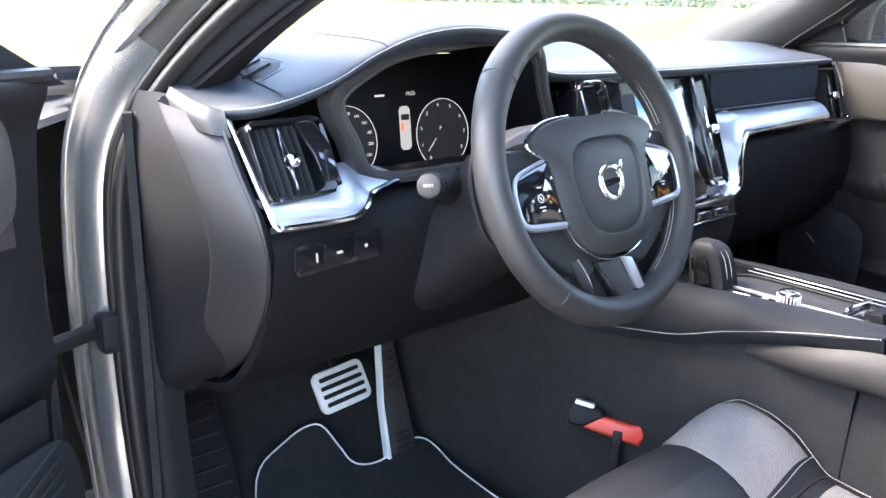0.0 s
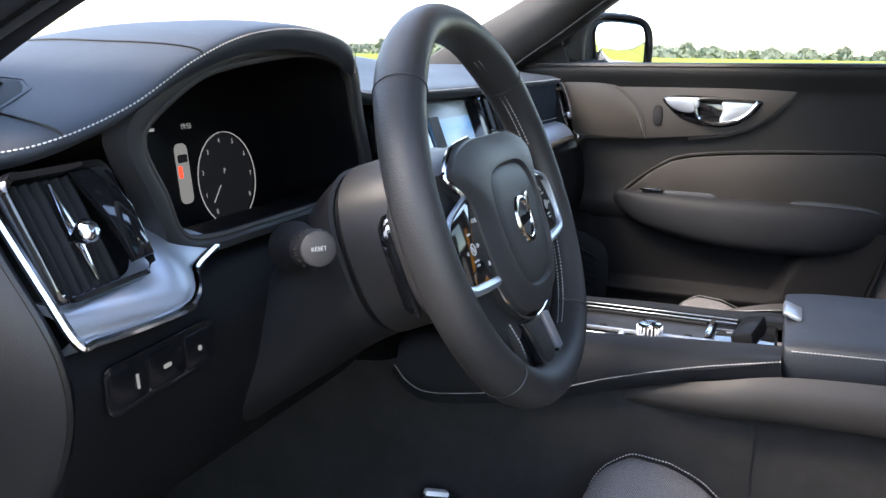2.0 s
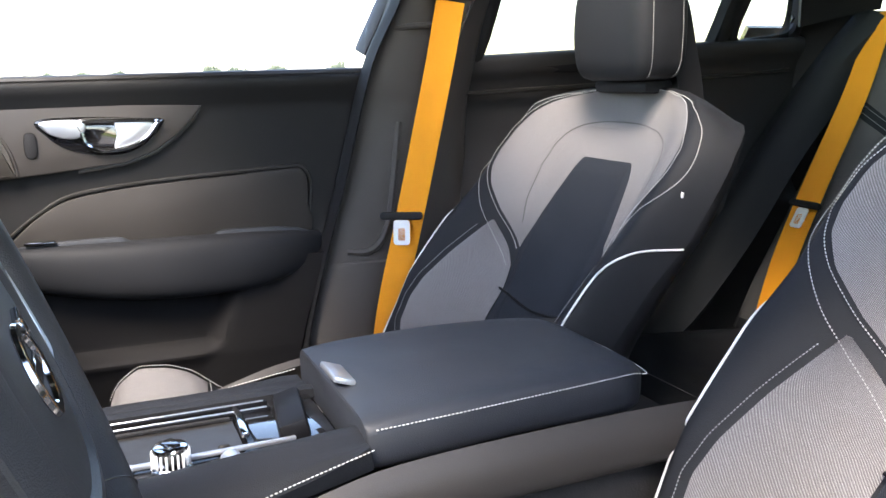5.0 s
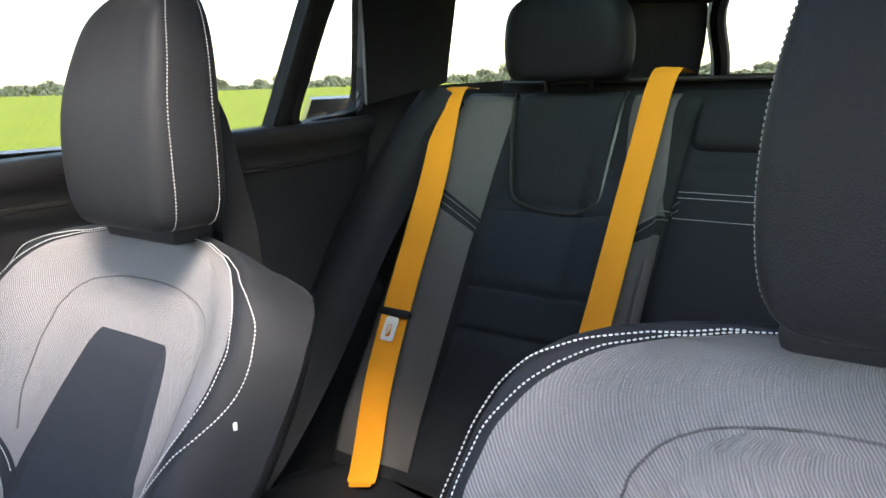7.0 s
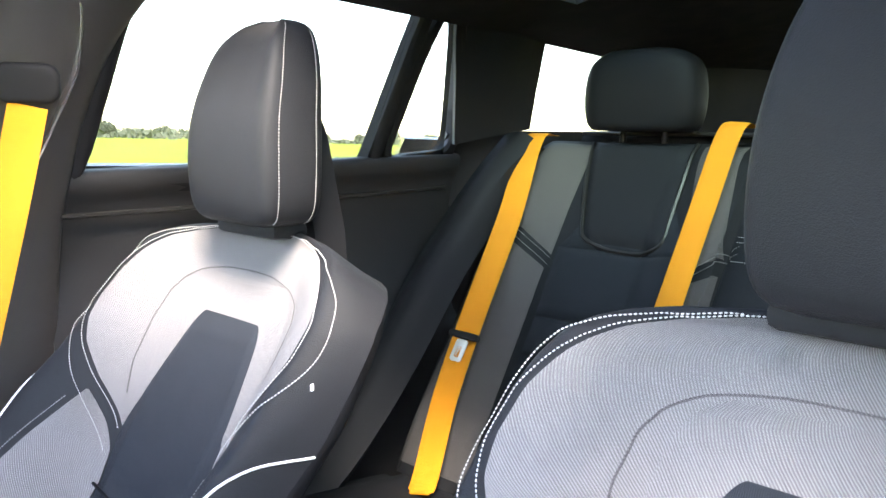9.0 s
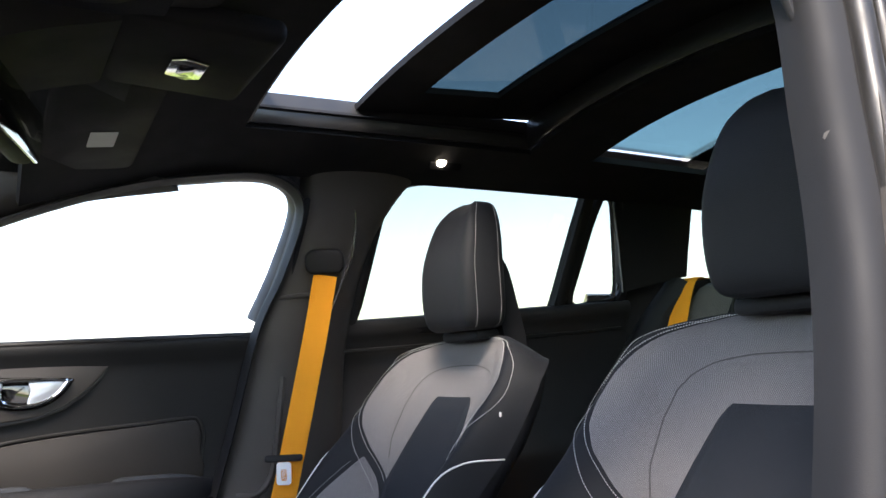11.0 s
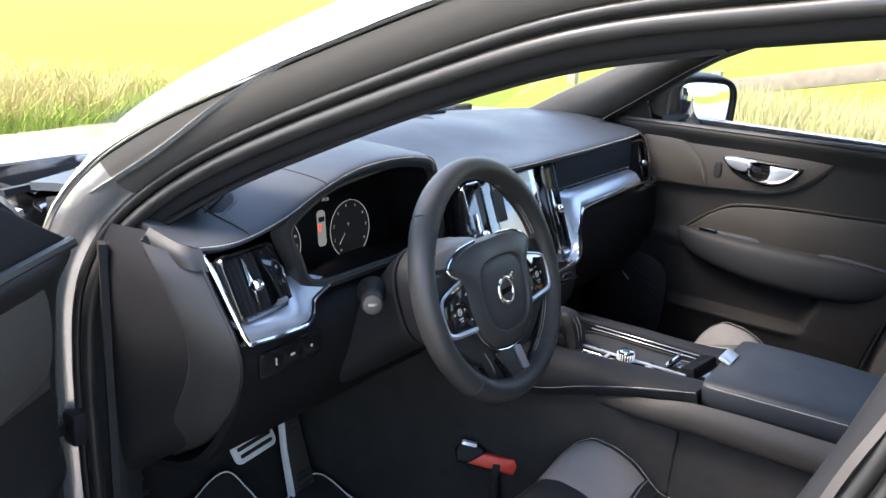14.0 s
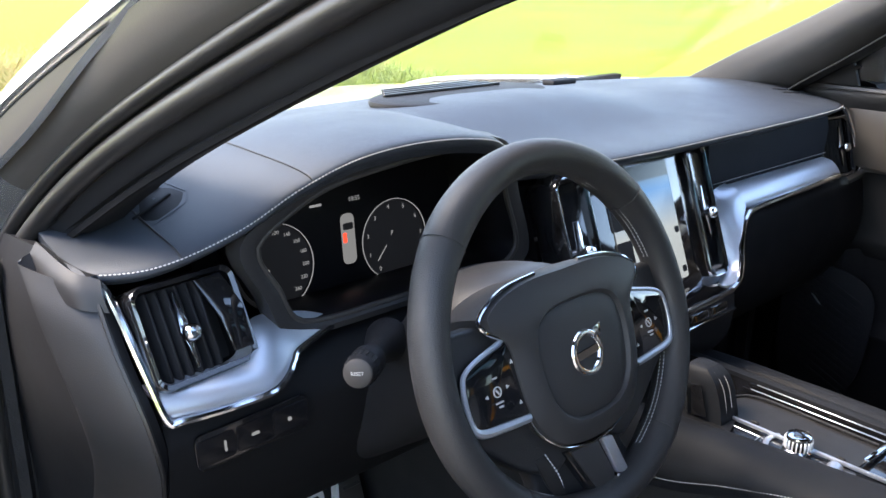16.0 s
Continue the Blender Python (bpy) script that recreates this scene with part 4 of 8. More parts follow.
def front_seat(label):
    e = thing("front_seat", (0, 0, 0), label, "car seat", "front seats")
    # closed body of the back: front, sides, rear shell
    v = np.linspace(0, 1, 70)
    rows = []
    for t in v:
        front = back_front(np.sin(np.linspace(-np.pi / 2, np.pi / 2, 121)), t)
        y, z = back_front(0.0, t)[1:]
        w = ev(BACK_W, t)
        th = 0.06 - 0.015 * t
        k = np.linspace(np.pi, 0, 20)[1:-1]
        side = front[-1]
        deep = min(y - 0.028 - 0.034 * (1 - t) + ev(BACK_B, t) * 0.35 - th, side[1] - 0.03)
        deep = side[1] + (deep - side[1]) * (1 - 0.7 * ease((t - 0.5) / 0.42))
        q = np.sin(k) ** 0.8
        rear = np.stack([-w * np.cos(k) * (1.0 - 0.06 * np.sin(k)), side[1] + (deep - side[1]) * q, side[2] + (z - side[2]) * q - 0.035 * ease((t - 0.72) / 0.28) * np.sin(k)], -1)
        rows.append(np.vstack([front, rear]))
    rows = np.array(rows)
    top = rows[-1].copy()
    top = (top - top.mean(0)) * 0.6 + top.mean(0) + (0, -0.004, 0.006)
    part("backrest", sheet(np.concatenate([rows, top[None]]), close_v=True, caps=True), SEAT_HIDE, e)
    # light textile over the shoulders and inner wings
    ui = [(0.0, 0.40), (0.36, 0.40), (0.38, 0.435), (0.42, 0.545), (0.46, 0.645), (0.52, 0.765), (0.57, 0.83), (0.62, 0.852), (0.70, 0.845), (0.78, 0.805), (0.86, 0.735), (0.92, 0.655), (0.965, 0.555), (0.992, 0.40)]
    part("shoulder_panel", patch(back_front, 0.36, 0.992, lambda q: -ev(ui, q), lambda q: ev(ui, q), 0.0025, 90, 90), CLOTH, e, "light grey textile panel")
    uc = [(0.0, 0.43), (0.14, 0.45), (0.22, 0.43), (0.28, 0.40), (0.34, 0.425), (0.40, 0.445), (0.46, 0.425), (0.52, 0.385), (0.58, 0.340), (0.61, 0.315), (0.635, 0.28), (0.655, 0.225), (0.667, 0.16), (0.674, 0.08)]
    part("centre_panel", patch(back_front, 0.0, 0.674, lambda q: -ev(uc, q), lambda q: ev(uc, q), 0.0085, 70, 90), CLOTH_D, e, "dark textile centre panel")
    # raised arch round the centre panel
    inner = [(0.36, 0.43), (0.44, 0.50), (0.5, 0.545), (0.6, 0.555), (0.67, 0.54), (0.72, 0.49), (0.755, 0.39), (0.778, 0.25), (0.786, 0.08)]
    arch = [(s_ * ev(inner, q), q) for s_, q in [(-1, q) for q in np.linspace(0.44, 0.78, 16)] + [(-0.5, 0.785), (0.5, 0.785)] + [(1, q) for q in np.linspace(0.78, 0.44, 16)]]
    part("seam", tube(seam(back_front, [(float(a_), float(b_)) for a_, b_ in arch], 80, 0.0026), 0.0012, 6), CLOTH_M, e)
    part("arch_pad", patch(back_front, 0.40, 0.786, lambda q: -ev(inner, q), lambda q: ev(inner, q), 0.0036, 70, 70), CLOTH, e, "light grey raised textile arch")
    for s in (-1, 1):
        lo = [(0.0, 0.445), (0.14, 0.465), (0.22, 0.445), (0.28, 0.415), (0.335, 0.44), (0.38, 0.525), (0.43, 0.648)]
        hi = [(0.0, 0.70), (0.06, 0.75), (0.14, 0.825), (0.20, 0.825), (0.26, 0.795), (0.33, 0.748), (0.38, 0.705), (0.43, 0.66)]
        part("wing_panel", patch(back_front, 0.01, 0.43, (lambda q: ev(lo, q)) if s > 0 else (lambda q: -ev(hi, q)), (lambda q: ev(hi, q)) if s > 0 else (lambda q: -ev(lo, q)), 0.0025, 18, 40), CLOTH, e, "light grey textile wing panel")
        line = [(s * (ev(ui, q) + 0.022), q) for q in np.linspace(0.375, 0.985, 24)] + [(s * 0.3, 0.994)]
        part("stitching", stitches(seam(back_front, line), 60), THREAD, e, "white stitching")
        line = [(0.60, 0.975), (0.72, 0.925), (0.82, 0.865), (0.90, 0.775), (0.925, 0.69), (0.925, 0.61), (0.865, 0.535), (0.76, 0.465), (0.66, 0.415), (0.56, 0.370), (0.47, 0.330)]
        part("stitching", stitches(seam(back_front, [(s * a_, b_) for a_, b_ in line]), 60), THREAD, e, "white stitching")
        line = [(s * (ev(hi, q) + 0.028), q) for q in np.linspace(0.02, 0.41, 14)]
        part("stitching", stitches(seam(back_front, line), 40), THREAD_G, e, "pale stitching")
        line = [(s * 0.885, 0.03), (s * 0.915, 0.12), (s * 0.925, 0.22), (s * 0.915, 0.32), (s * 0.915, 0.40), (s * 0.945, 0.452), (s * 1.0, 0.482)]
        part("piping", tube(seam(back_front, line, 40, 0.001), 0.0014, 6), PIPING, e, "white piping")
    part("tag", rbox(0.002, 0.004, 0.007, 0.0008, 1, Matrix.Translation(back_front(-0.95, 0.585)) @ pose(0, 0.001, 0)), PIPING, e, "small white fabric tag")
    # lower backrest crease
    part("crease", tube(seam(back_front, [(-0.41, 0.275), (0, 0.255), (0.41, 0.275)], 30, 0.0085), 0.0022, 6), SCREEN, e)
    # cushion
    v = np.linspace(0, 1, 40)
    rows = []
    for t in v:
        front = cushion_top(np.linspace(-1, 1, 41), t)
        low = np.array([(x, front[20][1] * 0.97 - 0.01, 0.33 if t < 0.97 else 0.37) for x in np.linspace(0.235, -0.235, 12)])
        rows.append(np.vstack([front, low]))
    part("cushion", sheet(np.array(rows), close_v=True, caps=True), SEAT_HIDE, e)
    part("cushion_panel", patch(cushion_top, 0.05, 0.80, lambda q: -0.44 + 0 * q, lambda q: 0.44 + 0 * q, 0.004, 20, 30), CLOTH_D, e, "dark textile cushion panel")
    for s in (-1, 1):
        a, b = (0.46, 0.84) if s > 0 else (-0.84, -0.46)
        part("cushion_wing", patch(cushion_top, 0.05, 0.655, lambda q: a + 0 * q, lambda q: b + 0 * q, 0.0025, 12, 24), CLOTH, e, "light grey textile wing")
        part("nose_wing", patch(cushion_top, 0.715, 0.965, lambda q: a + 0 * q, lambda q: b + 0 * q, 0.0025, 12, 12), CLOTH, e, "light grey textile wing")
        part("stitching", stitches(seam(cushion_top, [(s * 0.86, 0.05), (s * 0.87, 0.4), (s * 0.86, 0.78), (s * 0.85, 0.97)]), 60), THREAD, e, "white stitching")
        part("stitching", stitches(seam(cushion_top, [(s * 0.46, 0.712), (s * 0.65, 0.708), (s * 0.86, 0.712)]), 30), THREAD, e, "white stitching")
        part("piping", tube(seam(cushion_top, [(s * 0.93, 0.05), (s * 0.94, 0.4), (s * 0.93, 0.78)], 30, 0.001), 0.0013, 6), PIPING, e, "white piping")
    part("cushion_seam", tube(seam(cushion_top, [(-0.86, 0.68), (0, 0.70), (0.86, 0.68)], 30, 0.001), 0.003, 6), SEAT_HIDE, e)
    # headrest and neck
    rows = []
    for z, w, d, y in ((0.945, 0.085, 0.03, -0.692), (0.952, 0.115, 0.04, -0.692), (0.972, 0.130, 0.046, -0.691), (1.015, 0.134, 0.048, -0.69), (1.062, 0.129, 0.047, -0.692), (1.108, 0.117, 0.042, -0.70),
                       (1.145, 0.096, 0.035, -0.709), (1.168, 0.066, 0.023, -0.720), (1.177, 0.03, 0.010, -0.727)):
        a = np.linspace(0, 2 * np.pi, 48, endpoint=False)
        c, q = np.cos(a), np.sin(a)
        rows.append(np.stack([-0.021 + 0.67 * w * np.sign(c) * np.abs(c) ** 0.55, y + 0.014 * (np.abs(c) ** 2) * (q > 0) + d * np.sign(q) * np.abs(q) ** 0.6, np.full(48, z)], -1))
    P = np.array([cr(np.array(rows)[:, j], 40) for j in range(48)]).transpose(1, 0, 2)
    h = part("headrest", sheet(P, close_v=True, caps=True), SEAT_HIDE, e)
    for s in (-1, 1):
        for off in (46, 1):
            col = P[3:36, off if s > 0 else (24 - off) % 48]
            n = np.array((s, 0.0, 0)) * 0.001
            part("stitching", stitches(col + n, 34, size=0.0007, step=0.0034), THREAD_G, h, "grey ladder stitching")
    shell = [[(w * c - 0.015, y - 0.026 * (1 - q), z) for c, q in ((-1, 1), (1, 1), (0.8, -1), (-0.8, -1))] for z, w, y in ((0.86, 0.07, -0.735), (0.93, 0.056, -0.738), (0.99, 0.046, -0.730), (1.05, 0.034, -0.722), (1.085, 0.018, -0.712))]
    part("headrest_shell", sheet(net(np.array(shell), 16, 24), close_v=True, caps=True), PLASTIC, e)
    part("headrest_base", rbox(0.13, 0.05, 0.02, 0.008, 2, pose(0, -0.71, 0.937)), PLASTIC, e)
    part("base_frame", rbox(0.42, 0.44, 0.10, 0.03, 2, pose(0, -0.22, 0.285)), PLASTIC, e)
    for s in (-1, 1):
        part("side_shield", prism([(-0.48, 0.30), (-0.1, 0.28), (0.0, 0.34), (-0.02, 0.40), (-0.3, 0.42), (-0.50, 0.44)], 0.02, 0.006, plane((s * 0.245, 0, 0), (0, 1, 0), (0, 0, 1))), PLASTIC, e)
        part("seat_rail", rbox(0.03, 0.62, 0.03, 0.004, 1, pose(s * 0.17, -0.22, 0.24)), STEEL, e)
    return e


seat = front_seat("black leather and grey textile front seat with white stitching")
seat.location = (0.318, 0, 0)
copy_thing(seat, pose(-0.385, 0, 0))


# ---- rear bench ----
def bench_back(u, v):
    u, v = np.broadcast_arrays(np.asarray(u, float), np.asarray(v, float))
    y = ev([(0, -1.160), (0.15, -1.205), (0.5, -1.325), (0.8, -1.437), (0.95, -1.50), (1, -1.525)], v)
    z = ev([(0, 0.44), (0.15, 0.53), (0.5, 0.735), (0.8, 0.93), (0.95, 1.03), (1, 1.052)], v)
    a = np.abs(u)  # metres from the middle of the car
    seatx = np.where(u > 0, np.abs(u - 0.325), np.abs(u + 0.42))
    a = np.where(u > 0.0, np.where(u < 0.2, np.abs(u + 0.067), u), np.where(u > -0.3, np.abs(u + 0.067), a))
    wing = 0.03 * ease((seatx - 0.09) / 0.09)
    mid = 0.022 * (1 - ease((a - 0.125) / 0.012)) + 0.036 * ease((a - 0.132) / 0.012)
    f = np.where(a < 0.146, mid, wing) + 0.008 * np.cos(np.clip(seatx / 0.1, 0, 1) * np.pi / 2)
    f = f * ease((1.02 - v) / 0.12) - 0.05 * ease((a - 0.54) / 0.06)
    return np.stack([u * (1 - 0.06 * np.clip(v - 0.6, 0, 1)), y + f * 0.85, z + f * 0.4], -1)


def rear_bench():
    e = thing("rear_bench", (0, 0, 0), "black leather and grey textile rear bench", "rear seat")
    v = np.linspace(0, 1, 40)[:, None]
    P = bench_back(np.linspace(-0.60, 0.60, 121)[None] * np.ones((40, 1)), v * np.ones((1, 121)))
    P = np.concatenate([P, (P[-1] + (0, -0.05, -0.004))[None], (P[-1] + (0, -0.09, -0.10))[None]])
    part("backrest", sheet(P), SEAT_HIDE, e)
    part("back_shell", rbox(1.1, 0.03, 0.62, 0.01, 1, pose(0, -1.44, 0.75, 27)), CARPET, e)
    for s in (-1, 1):
        c = 0.324 if s > 0 else -0.42
        low = 0.268 if s > 0 else -0.42          # middle of the panels below the bib
        flip = (lambda d: low + d) if s > 0 else (lambda d: low - d)
        quad = lambda pts: [(flip(d), q) for d, q in pts]
        # panels, given outwards from the middle of the seat
        part("side_panel", quilt(bench_back, quad([(0.137, 0.03), (0.305, 0.03), (0.262, 0.70), (0.152, 0.63)]), 0.003), CLOTH_M, e, "grey textile side panel")
        part("side_panel", quilt(bench_back, quad([(-0.137, 0.03), (-0.20, 0.03), (-0.196, 0.66), (-0.15, 0.63)]), 0.003), CLOTH_M, e, "grey textile side panel")
        part("shoulder_panel", quilt(bench_back, quad([(0.148, 0.665), (0.258, 0.745), (0.265, 0.985), (0.158, 0.985)]), 0.003), CLOTH_M, e, "grey textile shoulder panel")
        part("shoulder_panel", quilt(bench_back, quad([(-0.142, 0.665), (-0.196, 0.70), (-0.16, 0.985), (-0.075, 0.985)]), 0.003), CLOTH_M, e, "grey textile shoulder panel")
        for q0, q1, bot, top in ((0.02, 0.395, 0.134, 0.126), (0.40, 0.505, 0.126, 0.128), (0.51, 0.69, 0.128, 0.140)):
            part("centre_panel", quilt(bench_back, [(low - bot, q0), (low + bot, q0), (low + top, q1), (low - top, q1)], 0.005, 0.004), CLOTH_D, e, "dark textile centre panel")
        part("collar", quilt(bench_back, [(low - 0.138, 0.69), (low + 0.138, 0.69), (low + 0.085, 0.80), (low - 0.085, 0.80)], 0.003), CLOTH_D, e, "dark textile under the bib")
        mid = lambda q: low + (c - low) * np.clip((q - 0.7) / 0.3, 0, 1)
        tw = [(0.695, 0.045), (0.705, 0.075), (0.73, 0.088), (0.80, 0.096), (0.9, 0.108), (1.0, 0.114)]
        part("bib", patch(bench_back, 0.695, 0.998, lambda q: mid(q) - ev(tw, q), lambda q: mid(q) + ev(tw, q), 0.012, 24, 30), SEAT_HIDE, e, "black leather bib under the headrest")
        edge = [(mid(q) - ev(tw, q), q) for q in np.linspace(0.99, 0.715, 12)] + [(mid(0.7) - 0.04, 0.696), (mid(0.7), 0.692), (mid(0.7) + 0.04, 0.696)] + [(mid(q) + ev(tw, q), q) for q in np.linspace(0.715, 0.99, 12)]
        part("bib_seam", tube(seam(bench_back, [(float(a), float(b)) for a, b in edge], 70, 0.0035), 0.0042, 6), RUBBER, e, "black seam round the bib")
        for sg in (-1, 1):
            k = 1.0 if sg > 0 else 0.62
            for off in (0.0, 0.018):
                part("stitching", stitches(seam(bench_back, [(flip(sg * 0.146), 0.638 + off), (flip(sg * (0.146 + 0.055 * k)), 0.675 + off), (flip(sg * (0.146 + 0.112 * k)), 0.715 + off)]), 20), THREAD_G, e, "grey stitching")
        rows = []
        for z, w2, d in ((1.073, 0.07, 0.03), (1.078, 0.105, 0.045), (1.11, 0.118, 0.05), (1.16, 0.118, 0.05), (1.198, 0.105, 0.044), (1.218, 0.07, 0.03), (1.223, 0.03, 0.012)):
            a = np.linspace(0, 2 * np.pi, 40, endpoint=False)
            rows.append(np.stack([c + w2 * np.sign(np.cos(a)) * np.abs(np.cos(a)) ** 0.5, -1.525 + d * np.sign(np.sin(a)) * np.abs(np.sin(a)) ** 0.7, np.full(40, z)], -1))
        Q = np.array([cr(np.array(rows)[:, j], 26) for j in range(40)]).transpose(1, 0, 2)
        h = part("headrest", sheet(Q, close_v=True, caps=True), SEAT_HIDE, e)
        part("stitching", stitches(Q[2:24, 3] + np.array((0.001, 0.001, 0)), 24), THREAD_G, h, "grey stitching")
        for k in (-0.045, 0.045):
            part("headrest_post", tube([(c + k, -1.53, 1.02), (c + k, -1.528, 1.085)], 0.006, 10, n=3), PLASTIC, e)
    # middle back, an armrest folded up
    m = part("folded_armrest", patch(bench_back, 0.10, 0.80, lambda q: -0.194 + 0 * q, lambda q: 0.060 + 0 * q, 0.012, 16, 30), SEAT_HIDE, e)
    for q in (0.735, 0.747, 0.692):
        part("stitching", stitches(seam(bench_back, [(-0.188, q), (-0.07, q), (0.054, q)], 30, 0.0135), 30), THREAD, m, "white stitching")
    part("middle_headrest", rbox(0.262, 0.07, 0.095, 0.026, 4, pose(-0.067, -1.475, 0.995, 28)), SEAT_HIDE, e)
    # cushion
    rows = [[(x, y, z - 0.03 * ease((abs(x) - 0.52) / 0.07) + 0.012 * np.cos(np.clip(abs(abs(x) - 0.335) / 0.2, 0, 1) * np.pi) * -1) for x in np.linspace(-0.61, 0.61, 61)] for y, z in
            ((-1.16, 0.44), (-1.05, 0.45), (-0.9, 0.462), (-0.78, 0.47), (-0.72, 0.455), (-0.70, 0.41), (-0.71, 0.24))]
    part("cushion", sheet(np.array([cr(np.array(rows)[:, j], 34) for j in range(61)]).transpose(1, 0, 2), -0.02), SEAT_HIDE, e)
    for s in (-1, 1):
        part("stitching", stitches([(s * 0.335 - 0.2, -0.78, 0.474), (s * 0.335, -0.775, 0.474), (s * 0.335 + 0.2, -0.78, 0.474)], 40), THREAD_G, e, "grey stitching")
        part("side_bolster", sheet(net(np.array([[(s * 0.580, -0.97, 0.385), (s * 0.622, -0.93, 0.39), (s * 0.675, -0.93, 0.38)], [(s * 0.585, -1.07, 0.46), (s * 0.625, -1.04, 0.47), (s * 0.675, -1.05, 0.44)], [(s * 0.588, -1.19, 0.60), (s * 0.625, -1.15, 0.62), (s * 0.675, -1.16, 0.58)],
             [(s * 0.575, -1.31, 0.78), (s * 0.605, -1.28, 0.80), (s * 0.65, -1.28, 0.78)], [(s * 0.562, -1.42, 0.95), (s * 0.565, -1.385, 0.965), (s * 0.61, -1.39, 0.95)], [(s * 0.55, -1.49, 1.045), (s * 0.54, -1.46, 1.05), (s * 0.58, -1.46, 1.045)]]), 24, 12), -0.03 * s), SEAT_HIDE, e)
        for dx in (0.0, -0.011):
            part("stitching", stitches(cr([(s * (0.612 + dx), -1.056, 0.478), (s * (0.612 + dx), -1.158, 0.625), (s * (0.597 + dx), -1.285, 0.80), (s * (0.568 + 0.7 * dx), -1.39, 0.965)], 40) + np.array((0, 0.003 + 0.35 * dx, 0.003 + 0.2 * dx)), 40), THREAD, e, "pale double stitching")
    part("buckle_well", rbox(0.06, 0.04, 0.02, 0.006, 2, pose(0.155, -1.09, 0.462)), PLASTIC, e)
    return e


rear_bench()
cover = thing("load_cover", (0, 0, 0), "black roller load cover behind the rear bench", "load cover")
part("cassette", tube([(-0.5, -1.60, 1.045), (0.5, -1.60, 1.045)], 0.028, 12, n=4), PLASTIC, cover)
part("cassette_strip", rbox(0.98, 0.022, 0.008, 0.003, 1, pose(0, -1.572, 1.070)), TRIMGREY, cover, "grey front strip")


# ---- seat belts ----
def belt(label, pts, normals, width=0.047):
    e = thing("seat_belt", (0, 0, 0), label, "seat belt", "gold seat belts")
    part("webbing", ribbon(pts, normals, width, 0.0016), WEBBING, e)
    return e


def belt_tongue(e, at, right, up):
    m = plane(at, right, up)
    part("stop_bar", prism(rounded(0.072, 0.013, 0.006), 0.012, 0.003, m @ pose(0, 0.028, -0.004)), PLASTIC, e, "black plastic tongue housing")
    out = rounded(0.028, 0.042, 0.006)
    bm = prism(out, 0.003, 0.001, m @ pose(0, 0, 0.002))
    t = part("tongue", bm, STEEL, e, "bright steel buckle tongue")
    part("tongue_slot", prism(rounded(0.012, 0.022, 0.003), 0.0036, 0.0004, m @ pose(0, -0.003, 0.002)), WEBBING, t)


for s, side in ((1, "passenger"), (-1, "driver")):
    nrm = (-s * 0.9, 0.45, 0.1)
    out = 0.0 if s > 0 else 0.032
    e = belt("gold seat belt hanging down the pillar",
             [(s * (x + out), y - out, z) for x, y, z in ((0.572, -0.532, 1.075), (0.578, -0.51, 0.96), (0.585, -0.475, 0.80), (0.59, -0.45, 0.69), (0.60, -0.42, 0.55), (0.61, -0.41, 0.42), (0.64, -0.45, 0.32))], [nrm] * 7)
    belt_tongue(e, (s * (0.577 + out), -0.438 - out, 0.70), (s * 0.45, 0.9, 0), (0.0, -0.18, 1))
    m = plane((s * (0.572 + out), -0.532 - out, 1.105), (s * 0.45, 0.9, 0), (-s * 0.2, 0, 1))
    gd = part("belt_guide", prism(rounded(0.078, 0.05, 0.018), 0.020, 0.007, m @ pose(0, -0.002, -0.012), 3), PLASTIC, e, "black belt guide loop")
    part("guide_bar", prism(rounded(0.070, 0.016, 0.007), 0.012, 0.005, m @ pose(0, 0.010, 0.002), 3), SOFT, gd)
for s in (1, -1):
    x = 0.508 if s > 0 else -0.60
    e = belt("gold seat belt lying on the rear backrest",
             [(x * 1.03, -1.502, 1.062), (x * 1.02, -1.444, 1.052), (x * 0.985, -1.362, 0.905), (x * 0.955, -1.257, 0.735), (x * 0.935, -1.182, 0.60), (x * 0.90, -1.120, 0.468), (x * 0.88, -1.092, 0.452)],
             [(0, 0.4, 1), (-0.1, 0.75, 0.65)] + [(-0.35, 0.80, 0.48)] * 4 + [(0, 0.5, 0.8)], 0.048)
    belt_tongue(e, (x * 0.945, -1.214, 0.678), (1, 0, 0), (0.02, -0.5, 0.86))
e = belt("gold seat belt of the middle rear seat",
         [(0.112, -1.522, 1.080), (0.116, -1.464, 1.078), (0.122, -1.397, 0.95), (0.118, -1.287, 0.77), (0.112, -1.205, 0.645), (0.105, -1.15, 0.50)],
         [(0, 0.3, 1), (0, 0.75, 0.65)] + [(0, 0.86, 0.5)] * 4, 0.046)
belt_tongue(e, (0.112, -1.190, 0.625), (0.9, 0.4, 0), (0.05, -0.5, 0.86))

b = thing("belt_buckle", (-0.17, 0.18, 0.40), "red and grey belt buckle beside the driver seat", "belt buckle")
b.location = (0, 0, 0)
bm_ = plane((-0.181, 0.183, 0.434), (0.034, -0.069, -0.022), (0.35, 0.05, 1)) @ pose(0, 0, 0, 0, 0, 14) @ Matrix.Scale(1.3, 4)
part("housing", prism([(-0.030, -0.007), (0.020, -0.014), (0.034, -0.016), (0.044, 0.004), (0.046, 0.012), (0.024, 0.006), (-0.004, 0.009), (-0.032, 0.011)], 0.016, 0.004, bm_ @ pose(0, 0, -0.008), 3), RED, b, "red buckle housing")
part("grip", prism([(-0.046, -0.006), (-0.028, -0.006), (-0.006, 0.010), (-0.012, 0.016), (-0.044, 0.019), (-0.050, 0.008)], 0.020, 0.004, bm_ @ pose(0, 0, -0.010), 3), PLASTIC, b, "dark grip end")
